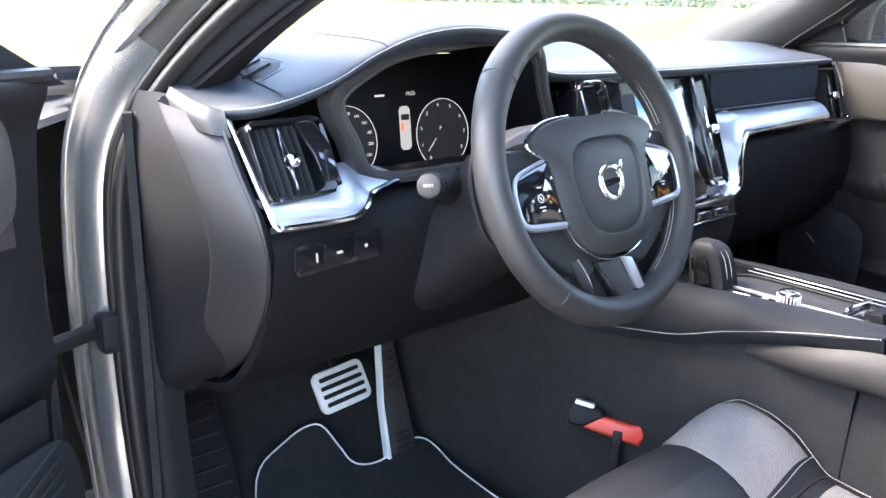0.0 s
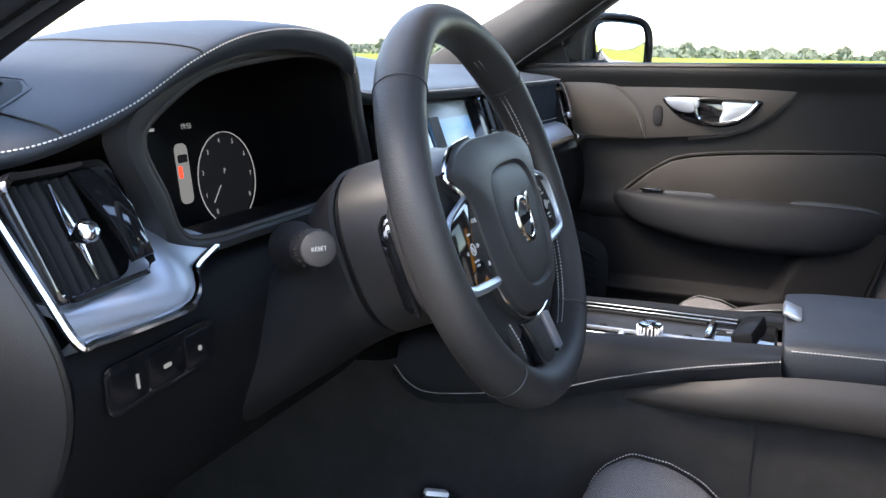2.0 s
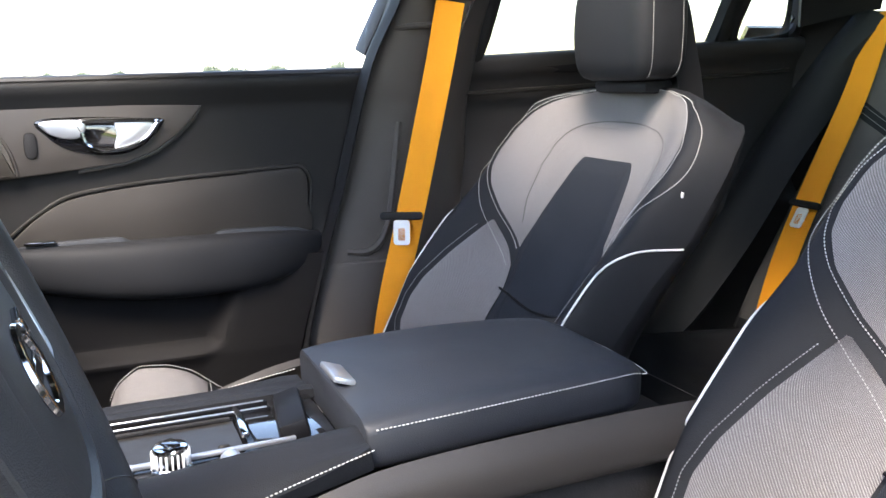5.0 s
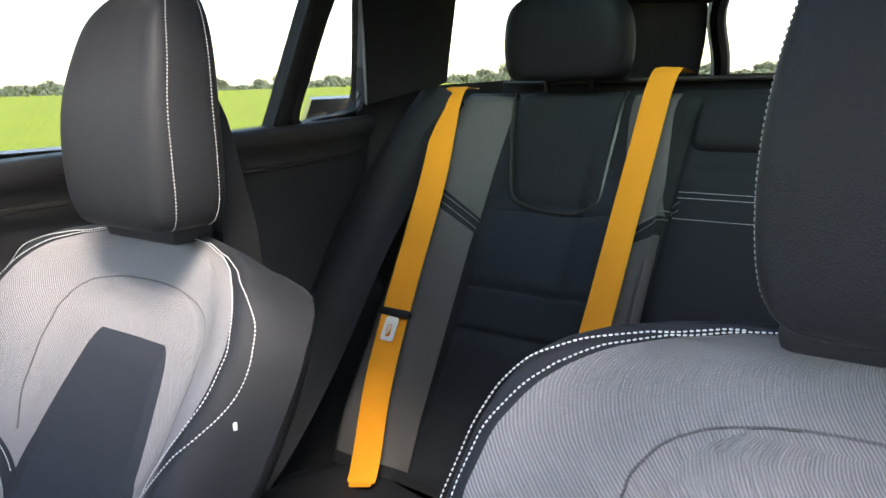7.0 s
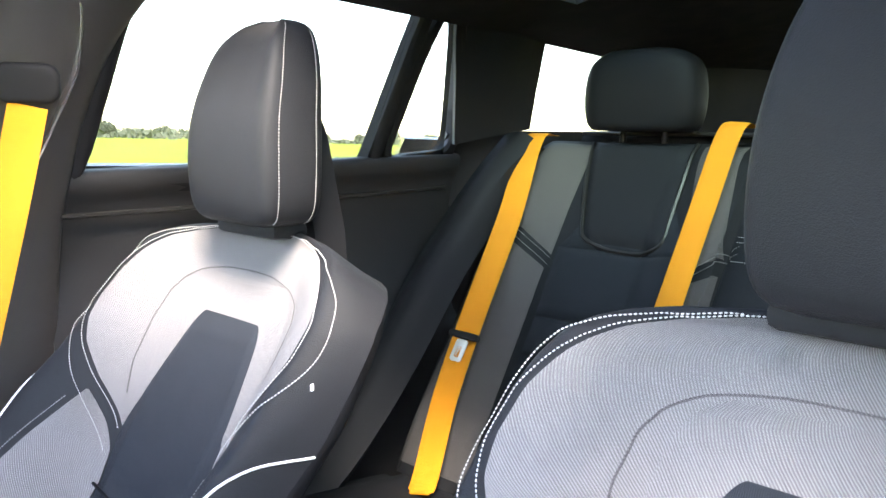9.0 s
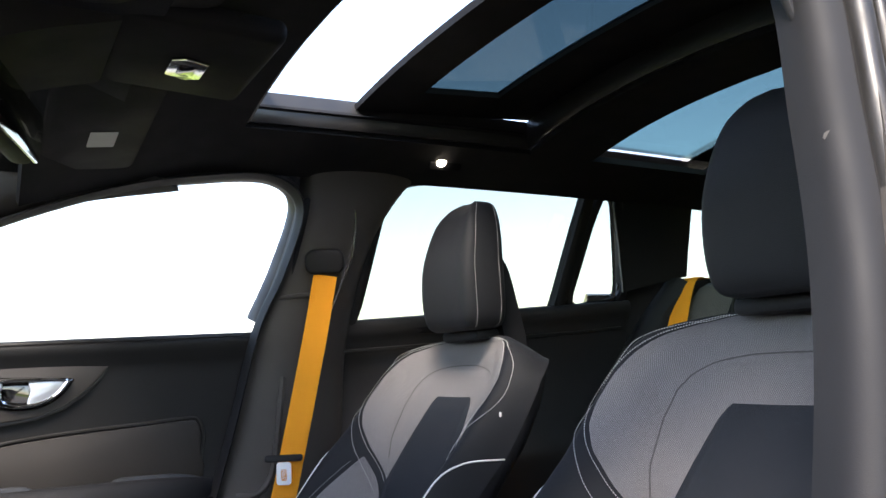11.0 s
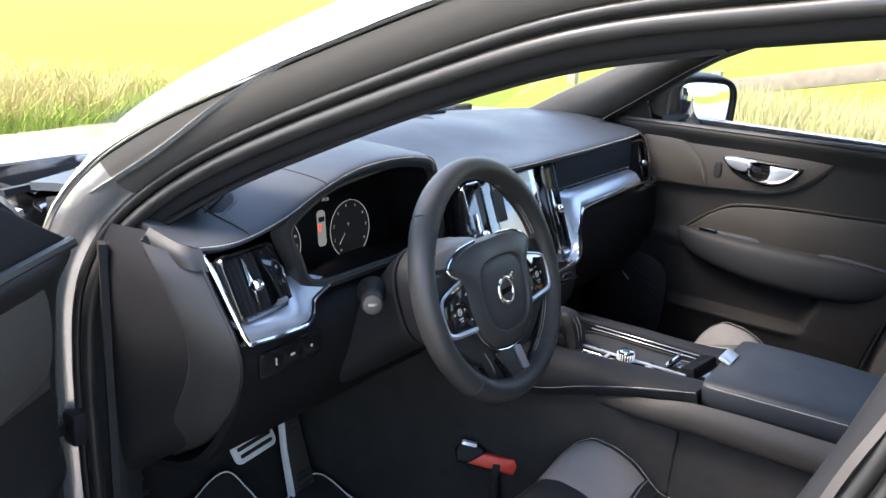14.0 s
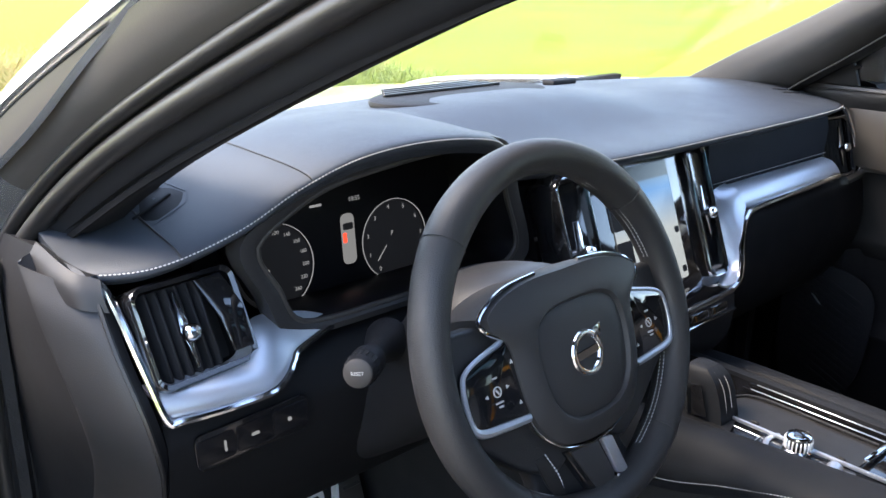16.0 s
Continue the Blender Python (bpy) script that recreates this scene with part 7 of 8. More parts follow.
    part("lid_latch", rbox(0.05, 0.022, 0.006, 0.002, 2, pose(-0.008, -0.158, 0.686, 20)), ALU, lid, "metal lid latch")
    # dark tray: cup well between two rails, start knob, drive mode roller and buttons beside it
    tray = part("tray", prism([(-0.100, -0.145), (0.052, -0.145), (0.054, 0.02), (0.056, 0.165), (-0.138, 0.165), (-0.130, 0.05), (-0.112, -0.03)], 0.006, 0.002, pose(0, 0, 0.640)), TRAY, e, "glossy black console tray")
    part("passenger_pad", sheet(net(np.array([[(0.056, y, 0.651), (0.070, y, 0.651), (0.084, y, 0.644 - 0.2 * max(0, y - 0.1)), (0.100, y, 0.628 - 0.2 * max(0, y - 0.1))] for y in (-0.155, -0.06, 0.06, 0.17, 0.26)]), 20, 12), -0.01), SEAT_HIDE, e)
    part("tray_frame", tube(cr([(-0.140, 0.125, 0.648), (-0.136, 0.09, 0.649), (-0.127, 0.038, 0.650), (-0.111, -0.021, 0.651), (-0.102, -0.087, 0.652), (-0.086, -0.132, 0.653)], 30), 0.0014, 6), CHROME, tray, "thin chrome edge")
    part("corner_plate", prism([(-0.098, -0.108), (-0.070, -0.098), (-0.060, -0.132), (-0.086, -0.137)], 0.003, 0.001, pose(0, 0, 0.6485)), ALU, tray, "bright corner plate")
    part("cup_well", prism([(-0.052, -0.062), (0.014, -0.062), (0.016, 0.085), (0.004, 0.108), (-0.030, 0.112), (-0.052, 0.095)], 0.0015, 0, pose(0, 0, 0.6462)), RUBBER, tray, "dark cup well")
    part("well_rim", tube(cr([(-0.050, 0.090, 0.649), (-0.030, 0.110, 0.649), (0.0, 0.108, 0.649), (0.015, 0.085, 0.650), (0.016, 0.02, 0.650), (0.015, -0.06, 0.650)], 30), 0.0022, 6), PLASTIC, tray)
    for y in (0.058, 0.0, -0.045):
        part("cup_grip", rbox(0.004, 0.010, 0.008, 0.0015, 1, pose(-0.050, y, 0.650)), SOFT, tray)
    part("lid_rail", rbox(0.0040, 0.200, 0.005, 0.0015, 2, pose(-0.056, -0.006, 0.6505, 0, 0, 1.0)), ALU, tray, "metal rail along the well")
    for x, w in ((0.023, 0.003), (0.040, 0.005)):
        part("far_rail", rbox(w, 0.215, 0.005, 0.0014, 2, pose(x, 0.008, 0.6505)), TRAY, tray)
        part("rail_line", rbox(0.0012, 0.200, 0.0014, 0.0004, 1, pose(x - 0.3 * w, 0.004, 0.6533)), ALU, tray)
    part("lid_handle", rbox(0.068, 0.007, 0.006, 0.002, 2, pose(-0.002, -0.067, 0.6525, 0, 0, -2)), CHROME, tray, "chrome lid handle")
    part("rear_panel", prism([(-0.050, -0.074), (0.048, -0.072), (0.050, -0.142), (-0.056, -0.142)], 0.003, 0.001, pose(0, 0, 0.646)), GLOSS, tray)
    part("socket_block", rbox(0.085, 0.026, 0.020, 0.004, 2, pose(-0.010, -0.112, 0.654, -14, 0, -8)), SCREEN, tray, "black socket block")
    ringp = [(-0.064 + 0.033 * math.cos(q), 0.000 + 0.033 * math.sin(q), 0.6475) for q in np.linspace(radians(60), radians(215), 20)]
    part("knob_ring", tube(np.array(ringp), 0.0022, 6, wide=1.6), ALU, tray, "satin ring beside the start knob")
    k = part("start_knob", lathe([(0.0165, 0), (0.0165, 0.004), (0.0145, 0.006), (0.0145, 0.018), (0.0135, 0.0215), (0.011, 0.0225), (0.0, 0.0225)], 20, pose(-0.064, -0.001, 0.646)), CHROME, tray, "ribbed glassy start knob")
    for i in range(20):
        part("knob_rib", rbox(0.0016, 0.0016, 0.012, 0.0004, 1, pose(-0.064 + 0.0148 * math.cos(i * 0.314159), -0.001 + 0.0148 * math.sin(i * 0.314159), 0.658, 0, 0, 18 * i)), STEEL, k)
    part("knob_cap", rbox(0.017, 0.012, 0.003, 0.0014, 2, pose(-0.064, -0.001, 0.669, 0, 0, 20)), GLOSS, k)
    part("drive_roller", tube([(-0.092, -0.050, 0.6485), (-0.070, -0.047, 0.6485)], 0.0095, 14, n=3), ALU, tray, "knurled drive mode roller")
    part("roller_frame", prism(rounded(0.046, 0.040, 0.008), 0.003, 0.001, pose(-0.082, -0.050, 0.645, 0, 0, 8)), GLOSS, tray)
    for x, y in ((-0.074, -0.078), (-0.092, -0.088)):
        part("small_button", rbox(0.016, 0.013, 0.005, 0.002, 2, pose(x, y, 0.648, 0, 0, 8)), GLOSS, tray)
    part("selector_gate", prism([(-0.128, 0.135), (-0.046, 0.140), (-0.046, 0.082), (-0.120, 0.060)], 0.004, 0.0015, pose(0, 0, 0.6455)), PLASTIC, tray)
    part("gate_frame", tube(np.array([(-0.110, 0.076, 0.6480), (-0.070, 0.078, 0.6480), (-0.070, 0.042, 0.6480), (-0.108, 0.040, 0.6480)]), 0.0008, 5, closed=True), ALU, tray)
    sel = part("gear_selector", sheet(net(np.array([[(-0.066 + w * c, y0 + d * q, z) for c, q in ((-1, -1), (-1, 1), (1, 1), (1, -1))] for z, w, d, y0 in ((0.645, 0.0200, 0.026, 0.108), (0.662, 0.0190, 0.026, 0.111), (0.685, 0.0185, 0.024, 0.116), (0.700, 0.0175, 0.020, 0.120), (0.709, 0.0140, 0.013, 0.124), (0.712, 0.0080, 0.006, 0.125))]), 30, 28), close_v=True, caps=True), SEAT_HIDE, e, "black leather gear selector")
    part("selector_plate", prism([(0.124, 0.652), (0.128, 0.652), (0.1335, 0.690), (0.1295, 0.691)], 0.003, 0.001, plane((-0.0905, 0, 0), (0, 1, 0), (0, 0, 1)) @ pose(0, 0, -0.0025)), CHROME, sel, "polished side plate")
    part("selector_panel", prism([(0.100, 0.656), (0.120, 0.652), (0.126, 0.692), (0.112, 0.694)], 0.003, 0.001, plane((-0.0895, 0, 0), (0, 1, 0), (0, 0, 1)) @ pose(0, 0, -0.0025)), GLOSS, sel)
    for x in (-0.072, -0.060):
        part("stitching", stitches([(x, 0.0845, 0.656), (x, 0.0880, 0.675), (x, 0.0960, 0.695), (x, 0.1100, 0.708)], 20), THREAD, sel, "white stitching")
    part("tunnel_handle", tube([(0.168, 0.30, 0.52), (0.178, 0.24, 0.56), (0.172, 0.18, 0.60)], 0.006, 8, n=12), RUBBER, e)
    return e


console()


# ---- front doors ----
def front_door(s, side, label):
    """Built closed on its side of the car; the parts are in car coordinates."""
    e = thing("front_door", (0, 0, 0), label, "car door", "front doors")
    ys = (0.40, 0.34, 0.25, 0.12, 0.0, -0.12, -0.24, -0.32, -0.365)
    lev = ((0.30, 0.722, 0), (0.42, 0.716, 0), (0.50, 0.712, 0), (0.58, 0.712, 0), (0.635, 0.708, 0), (0.655, 0.70, 0), (0.675, 0.695, 0), (0.69, 0.697, 0), (0.705, 0.70, 0), (0.74, 0.702, 0),
           (0.80, 0.70, 0), (0.86, 0.695, 0), (0.905, 0.69, 0), (0.925, 0.682, 0), (0.945, 0.672, 0), (0.958, 0.675, 0), (0.962, 0.70, 0))
    rows = []
    for z, x, arm in lev:
        row = []
        for y in ys:
            bulge = 0.045 * np.exp(-(((y + 0.06) / 0.22) ** 4)) * arm
            y = y if y > -0.1 else -0.1 + (y + 0.1) * (np.interp(z, (0.30, 0.54, 0.68, 0.82, 0.95), (-0.245, -0.30, -0.342, -0.386, -0.408)) + 0.1) / -0.265
            row.append((s * (x - bulge + (0.012 if y > 0.37 else 0)), y, z + (0.010 if z > 0.9 else 0) * (0.1 - y)))
        rows.append(row)
    part("door_card", sheet(net(np.array(rows), 70, 40), -0.012 * s), SOFT, e)
    # lower card with the sunken map pocket
    rear = lambda z: np.interp(z, (0.30, 0.54, 0.68), (-0.245, -0.30, -0.342)) + 0.006
    G = []
    for z in np.concatenate([np.linspace(0.30, 0.49, 14), np.linspace(0.495, 0.545, 16), np.linspace(0.55, 0.66, 14)]):
        row = []
        for k in np.linspace(0, 1, 70):
            y = 0.345 + (rear(z) - 0.345) * k
            x = np.interp(z, (0.30, 0.42, 0.50, 0.58, 0.66), (0.712, 0.697, 0.682, 0.676, 0.674))
            end = -0.165 - 0.02 * (z - 0.56) / 0.06
            sunk = ease((z - 0.505) / 0.022) * ease((y - end) / 0.030) * ease((0.27 - y) / 0.03)
            rise = -0.006 * np.exp(-(((z - 0.503) / 0.012) ** 2)) * ease((y - end) / 0.04)
            row.append((s * (x + 0.030 * sunk + rise), y, z))
        G.append(row)
    part("lower_card", sheet(np.array(G), -0.004 * s), BLACKFELT, e, "dark plastic lower door card with a map pocket")
    part("door_edge", sheet(net(np.array([[(s * 0.70, y, z), (s * 0.74, y - 0.006, z), (s * 0.83, y - 0.012, z)] for z, y in ((0.28, -0.243), (0.5, -0.292), (0.7, -0.349), (0.9, -0.399), (0.955, -0.409))]), 10, 8), 0.004), PLASTIC, e)
    def on(y, z, out=0.0):
        return (s * (np.interp(z, [q[0] for q in lev], [q[1] for q in lev]) - out), y, z)
    m = plane((s * 0.698, 0, 0), (0, -s, 0), (0, 0, 1))  # x' along the car, z' into the cabin
    def plate(name, outline, lift, depth, mat, lab="", par=e, bev=0.003):
        o = cr(np.array([(-s * y, z, 0) for y, z in outline]), 48, True)[:, :2]
        return part(name, prism([tuple(q) for q in (o if s < 0 else o[::-1])], depth, bev, m @ pose(0, 0, lift)), mat, par, lab)
    # grey leather insert
    plate("insert_panel", [(0.180, 0.690), (0.150, 0.722), (0.115, 0.752), (0.07, 0.776), (0.0, 0.788), (-0.1, 0.796), (-0.20, 0.801), (-0.285, 0.806), (-0.304, 0.800), (-0.311, 0.780), (-0.309, 0.75), (-0.300, 0.690), (-0.1, 0.685), (0.1, 0.685)], 0.0, 0.007, DOOR_INSERT, "warm grey leather door insert")
    part("insert_groove", tube([on(0.182, 0.700, 0.004), on(0.150, 0.730, 0.003), on(0.113, 0.7575, 0.003), on(0.07, 0.7815, 0.002), on(0.0, 0.7935, 0.002), on(-0.1, 0.8015, 0.002), on(-0.20, 0.8065, 0.002), on(-0.287, 0.8115, 0.002), on(-0.3085, 0.804, 0.002), on(-0.3165, 0.780, 0.002), on(-0.3145, 0.75, 0.002), on(-0.305, 0.69, 0.002)], 0.0030, 6, n=70), RUBBER, e)
    # leather armrest with its switch block and pull recess
    rows = []
    keys = ((0.188, 0.694, 0.004, 0.005), (0.170, 0.687, 0.020, 0.016), (0.12, 0.673, 0.040, 0.030), (0.0, 0.660, 0.056, 0.041), (-0.12, 0.656, 0.058, 0.044), (-0.22, 0.658, 0.050, 0.041), (-0.29, 0.667, 0.030, 0.028), (-0.327, 0.678, 0.008, 0.010))
    for y, z, dx, h in keys:
        q = np.linspace(-np.pi / 2, np.pi / 2, 18)
        rows.append(np.stack([s * (0.70 - 0.78 * dx * np.cos(q) ** 0.3), np.full(18, y), z + h * np.sin(q)], -1))
    arm = part("armrest", sheet(np.array([cr(np.array(rows)[:, j], 44) for j in range(18)]).transpose(1, 0, 2), -0.006 * s), SEAT_HIDE, e, "black leather armrest")
    line = [(s * (0.7003 - 0.78 * dx * 0.98), y, z + 0.36 * h) for y, z, dx, h in keys[:-1]]
    part("stitching", stitches(line, 60), THREAD_G, arm, "grey stitching")
    plate("armrest_cap", [(0.176, 0.692), (0.150, 0.708), (0.10, 0.7135), (0.02, 0.7145), (-0.006, 0.712), (-0.022, 0.700), (-0.03, 0.688), (0.07, 0.682)], 0.004, 0.010, LEATHER, "", e, 0.004)
    plate("armrest_cap", [(-0.128, 0.686), (-0.140, 0.700), (-0.158, 0.7105), (-0.19, 0.7115), (-0.26, 0.7085), (-0.303, 0.700), (-0.31, 0.686), (-0.22, 0.682)], 0.004, 0.010, LEATHER, "", e, 0.004)
    part("window_switch", rbox(0.014, 0.045, 0.006, 0.003, 2, pose(s * 0.682, 0.115, 0.7155, 0, 0, 0)), GLOSS, e)
    # upper trim with speaker, lock button and the handle in its bowl
    def flat(name, pts, lift, depth, mat, lab="", par=e, bev=0.003, n=60):
        o = np.array([(-s * y, z) for y, z in pts])
        return part(name, prism([tuple(q) for q in (o if s < 0 else o[::-1])], depth, bev, m @ pose(0, 0, lift)), mat, par, lab)
    flat("upper_trim", [(0.345, 0.938), (0.10, 0.932), (-0.05, 0.922), (-0.142, 0.917), (-0.125, 0.895), (-0.10, 0.872), (-0.065, 0.848), (-0.02, 0.832), (0.05, 0.824), (0.15, 0.815), (0.345, 0.808)], 0.008, 0.005, TRIMGREY, "warm grey upper door trim")
    flat("trim_groove", [(-0.146, 0.919), (-0.129, 0.893), (-0.104, 0.868), (-0.067, 0.843), (-0.02, 0.827), (0.05, 0.818), (0.05, 0.824), (-0.02, 0.832), (-0.065, 0.848), (-0.10, 0.872), (-0.125, 0.895), (-0.142, 0.917)], 0.006, 0.003, RUBBER, "", e, 0.0005)
    sp = plate("speaker_rim", [(0.342, 0.924), (0.340, 0.832), (0.25, 0.8165), (0.149, 0.8165), (0.1335, 0.824), (0.1505, 0.879), (0.202, 0.9215), (0.27, 0.9285)], 0.0125, 0.003, TRIMGREY, "", e, 0.001)
    plate("speaker_grille", [(0.34, 0.922), (0.338, 0.834), (0.25, 0.819), (0.15, 0.819), (0.137, 0.826), (0.154, 0.878), (0.204, 0.919), (0.27, 0.926)], 0.0135, 0.004, GRILLE, "perforated metal speaker grille")
    plate("lock_button", [(0.120, 0.848), (0.120, 0.880), (0.105, 0.880), (0.105, 0.848)], 0.012, 0.004, PLASTIC)
    hb = plate("handle_bowl", [(0.094, 0.903), (-0.065, 0.900), (-0.078, 0.888), (-0.055, 0.862), (-0.02, 0.846), (0.02, 0.846), (0.06, 0.856), (0.088, 0.876)], 0.0115, 0.003, GLOSS, "dark bowl behind the handle")
    def frame_loop(name, pts, r, lift, lab):
        o = cr(np.array([(y, z, 0) for y, z in pts]), 40, True)
        part(name, tube(np.array([(s * (0.698 - lift), y, z) for y, z, _ in o]), r, 8, closed=True), CHROME, e, lab)
    plate("door_handle", [(0.096, 0.899), (0.045, 0.901), (0.034, 0.893), (0.036, 0.882), (0.048, 0.872), (0.07, 0.874), (0.09, 0.884)], 0.014, 0.010, ALU, "chromed inner door handle", e, 0.004)
    frame_loop("handle_frame", [(0.042, 0.897), (-0.01, 0.898), (-0.066, 0.896), (-0.068, 0.888), (-0.05, 0.868), (-0.025, 0.856), (0.012, 0.853), (0.034, 0.862), (0.040, 0.88)], 0.0042, 0.020, "chromed handle frame")
    plate("pull_lever", [(-0.012, 0.896), (-0.064, 0.894), (-0.048, 0.868), (-0.022, 0.857), (-0.006, 0.857), (-0.010, 0.875)], 0.014, 0.007, ALU, "chromed pull lever", e, 0.003)
    flat("sail_panel", [(0.43, 0.945), (0.33, 0.945), (0.30, 0.965), (0.315, 1.005), (0.335, 0.995)] if s > 0 else [(0.43, 0.945), (0.24, 0.945), (0.225, 0.96), (0.222, 1.055), (0.25, 1.045), (0.33, 1.0)], 0.0, 0.012, PLASTIC, "black corner cover of the window")
    lg = plate("lower_speaker", [(0.36, 0.60), (0.30, 0.625), (0.22, 0.61), (0.19, 0.56), (0.20, 0.42), (0.24, 0.375), (0.33, 0.37), (0.365, 0.42)], 0.035, 0.004, PLASTIC, "ribbed black speaker grille low in the door")
    for i in range(14):
        part("grille_rib", rbox(0.004, 0.14, 0.004, 0.001, 1, pose(s * 0.657, 0.275, 0.40 + 0.015 * i, 24)), PLASTIC, lg)
    # the highlight along the speaker rim, drawn as a thin aluminium tube
    part("edge_highlight", tube([(s * 0.660, 0.316, 0.568), (s * 0.660, 0.297, 0.550), (s * 0.662, 0.268, 0.520), (s * 0.664, 0.240, 0.484)], 0.0022, 6, n=16), ALU, e, "thin metal line drawn as the highlight on the speaker cover edge")
    # window sill seal, frame round the glass
    part("sill_seal", tube([(s * 0.682, 0.40, 0.957), (s * 0.68, 0.1, 0.960), (s * 0.68, -0.2, 0.964), (s * 0.684, -0.412, 0.966)], 0.007, 8, n=20), RUBBER, e)
    rimp = cr([(x + 0.048, y - 0.020 * (y < -0.40), z + 0.022) for x, y, z in (RIM if s < 0 else RIM_CLOSED)[4:13]], 56)
    rimp[:, 0] *= s
    part("window_frame", tube(rimp, 0.016, 8, wide=1.3), RUBBER, e, "black window frame")
    part("frame_foot", sheet(net(np.array([[(s * 0.715, 0.40, 0.95), (s * 0.71, 0.36, 0.955)], [(s * 0.70, 0.33, 1.0), (s * 0.695, 0.30, 1.0)]]), 4, 4), 0.01), PLASTIC, e)
    g = part("window_pane", sheet(net(np.array([[(s * 0.705, 0.38, 0.94), (s * 0.70, 0.0, 0.94), (s * 0.705, -0.41, 0.94)], [(s * 0.685, 0.24, 1.05), (s * 0.675, -0.1, 1.09), (s * 0.67, -0.43, 1.09)],
                                               [(s * 0.64, -0.05, 1.19), (s * 0.632, -0.2, 1.215), (s * 0.63, -0.44, 1.225)]]), 10, 12), 0.003), GLASS, e, "clear side window glass")
    g.visible_shadow = False
    # outer skin
    part("door_skin", sheet(net(np.array([[(s * x, 0.53, z), (s * (x + 0.015), 0.1, z), (s * (x + 0.01), -0.42, z)] for z, x in ((0.24, 0.84), (0.45, 0.895), (0.7, 0.905), (0.88, 0.885), (0.955, 0.85))]), 18, 14), -0.01 * s), PAINT, e, "silver painted outer skin")
    part("front_edge", sheet(net(np.array([[(s * 0.72, 0.40, z), (s * 0.78, 0.46, z), (s * 0.86, 0.525, z)] for z in (0.28, 0.5, 0.7, 0.93)]), 10, 8), 0.006), PLASTIC, e)
    # door mirror
    mg = plane((s * 0.882, 0.240, 0.982), (0.875 * s, -0.485, 0), (0, -0.03, 1))
    q = np.linspace(0, 2 * np.pi, 44, endpoint=False)
    mb = []
    for dep, cx, w, h in ((0.012, -0.012, 0.104, 0.076), (0.020, -0.016, 0.118, 0.083), (0.0, -0.024, 0.136, 0.088), (-0.04, -0.032, 0.148, 0.090), (-0.09, -0.032, 0.146, 0.086), (-0.13, -0.022, 0.126, 0.074), (-0.155, -0.006, 0.085, 0.05), (-0.163, 0.0, 0.03, 0.02)):
        mb.append([mg @ Vector((s * 0 + (cx + w * np.sign(np.cos(t)) * abs(np.cos(t)) ** 0.6) * (1 if s > 0 else 1), h * np.sign(np.sin(t)) * abs(np.sin(t)) ** 0.6, (1 if s > 0 else -1) * dep)) for t in q])
    mm = part("door_mirror", sheet(np.array([cr(np.array(mb)[:, j], 26) for j in range(44)]).transpose(1, 0, 2), close_v=True), SCREEN, e, "black door mirror housing")
    o = cr(np.array([(-0.085, 0.058, 0), (0.03, 0.062, 0), (0.076, 0.05, 0), (0.084, 0.0, 0), (0.070, -0.045, 0), (0.0, -0.062, 0), (-0.075, -0.058, 0), (-0.088, 0, 0)]), 40, True)[:, :2]
    out = [tuple(v) for v in o * (0.96, 1.06)]
    sg = 1 if s > 0 else -1
    part("mirror_back", prism([tuple(v * (1.16, 1.12) + (-0.008, 0)) for v in o], 0.004, 0.001, mg @ pose(0, 0, sg * 0.004)), SCREEN, mm)
    part("mirror_glass", prism(out, 0.003, 0.001, mg @ pose(0, 0, sg * 0.011 - (0 if s > 0 else 0.003))), MIRROR, mm, "mirror glass")
    part("mirror_foot", tube([(s * 0.74, 0.31, 0.95), (s * 0.80, 0.295, 0.955), (s * 0.84, 0.28, 0.965)], 0.02, 8, n=8, wide=1.6), PLASTIC, mm)
    return e


front_door(1, "right", "closed passenger door with a chromed handle")
d = front_door(-1, "left", "driver door standing wide open")
OPEN = 60.0
d.matrix_world = Matrix.Translation((-0.83, 0.53, 0)) @ pose(0, 0, 0, 0, 0, -OPEN) @ Matrix.Translation((0.83, -0.53, 0))

stop = thing("door_check_strap", (0, 0, 0), "black door check strap at the front door post", "door check")
part("strap", rbox(0.12, 0.02, 0.018, 0.004, 2, pose(-0.82, 0.515, 0.628, 0, 0, 20)), RUBBER, stop)
part("bracket", rbox(0.03, 0.03, 0.05, 0.006, 2, pose(-0.772, 0.512, 0.628)), PLASTIC, stop)


# ---- mirror, visors, roof console ----
def inner_mirror():
    e = thing("rear_view_mirror", (0, 0, 0), "black frameless rear view mirror", "mirror")
    m = plane((0.010, 0.036, 1.190), (1, -0.26, 0.0), (-0.02, -0.10, 1))
    part("housing", prism(rounded(0.245, 0.066, 0.022), 0.030, 0.011, m @ pose(0, 0, -0.032), 3), PLASTIC, e)
    part("mirror_glass", prism(rounded(0.240, 0.062, 0.020), 0.003, 0.001, m @ pose(0, 0, -0.001)), material("dimmed_mirror_glass", (0.035, 0.038, 0.038), 0.03, metal=1.0, mottle=0.01), e, "dimmed mirror glass")
    part("stem", tube([(0.012, 0.066, 1.20), (0.006, 0.10, 1.225), (0, 0.12, 1.265)], 0.012, 8, n=8), PLASTIC, e)
    part("sensor_box", sheet(net(np.array([[(w * c, y, z + h * q) for c, q in ((-1, -1), (-1, 1), (1, 1), (1, -1))] for y, z, w, h in ((0.27, 1.198, 0.05, 0.012), (0.22, 1.208, 0.085, 0.024), (0.14, 1.235, 0.10, 0.032), (0.03, 1.275, 0.105, 0.03), (-0.06, 1.29, 0.105, 0.02))]), 18, 20), close_v=True, caps=True), BLACKFELT, e, "black camera housing at the windscreen")


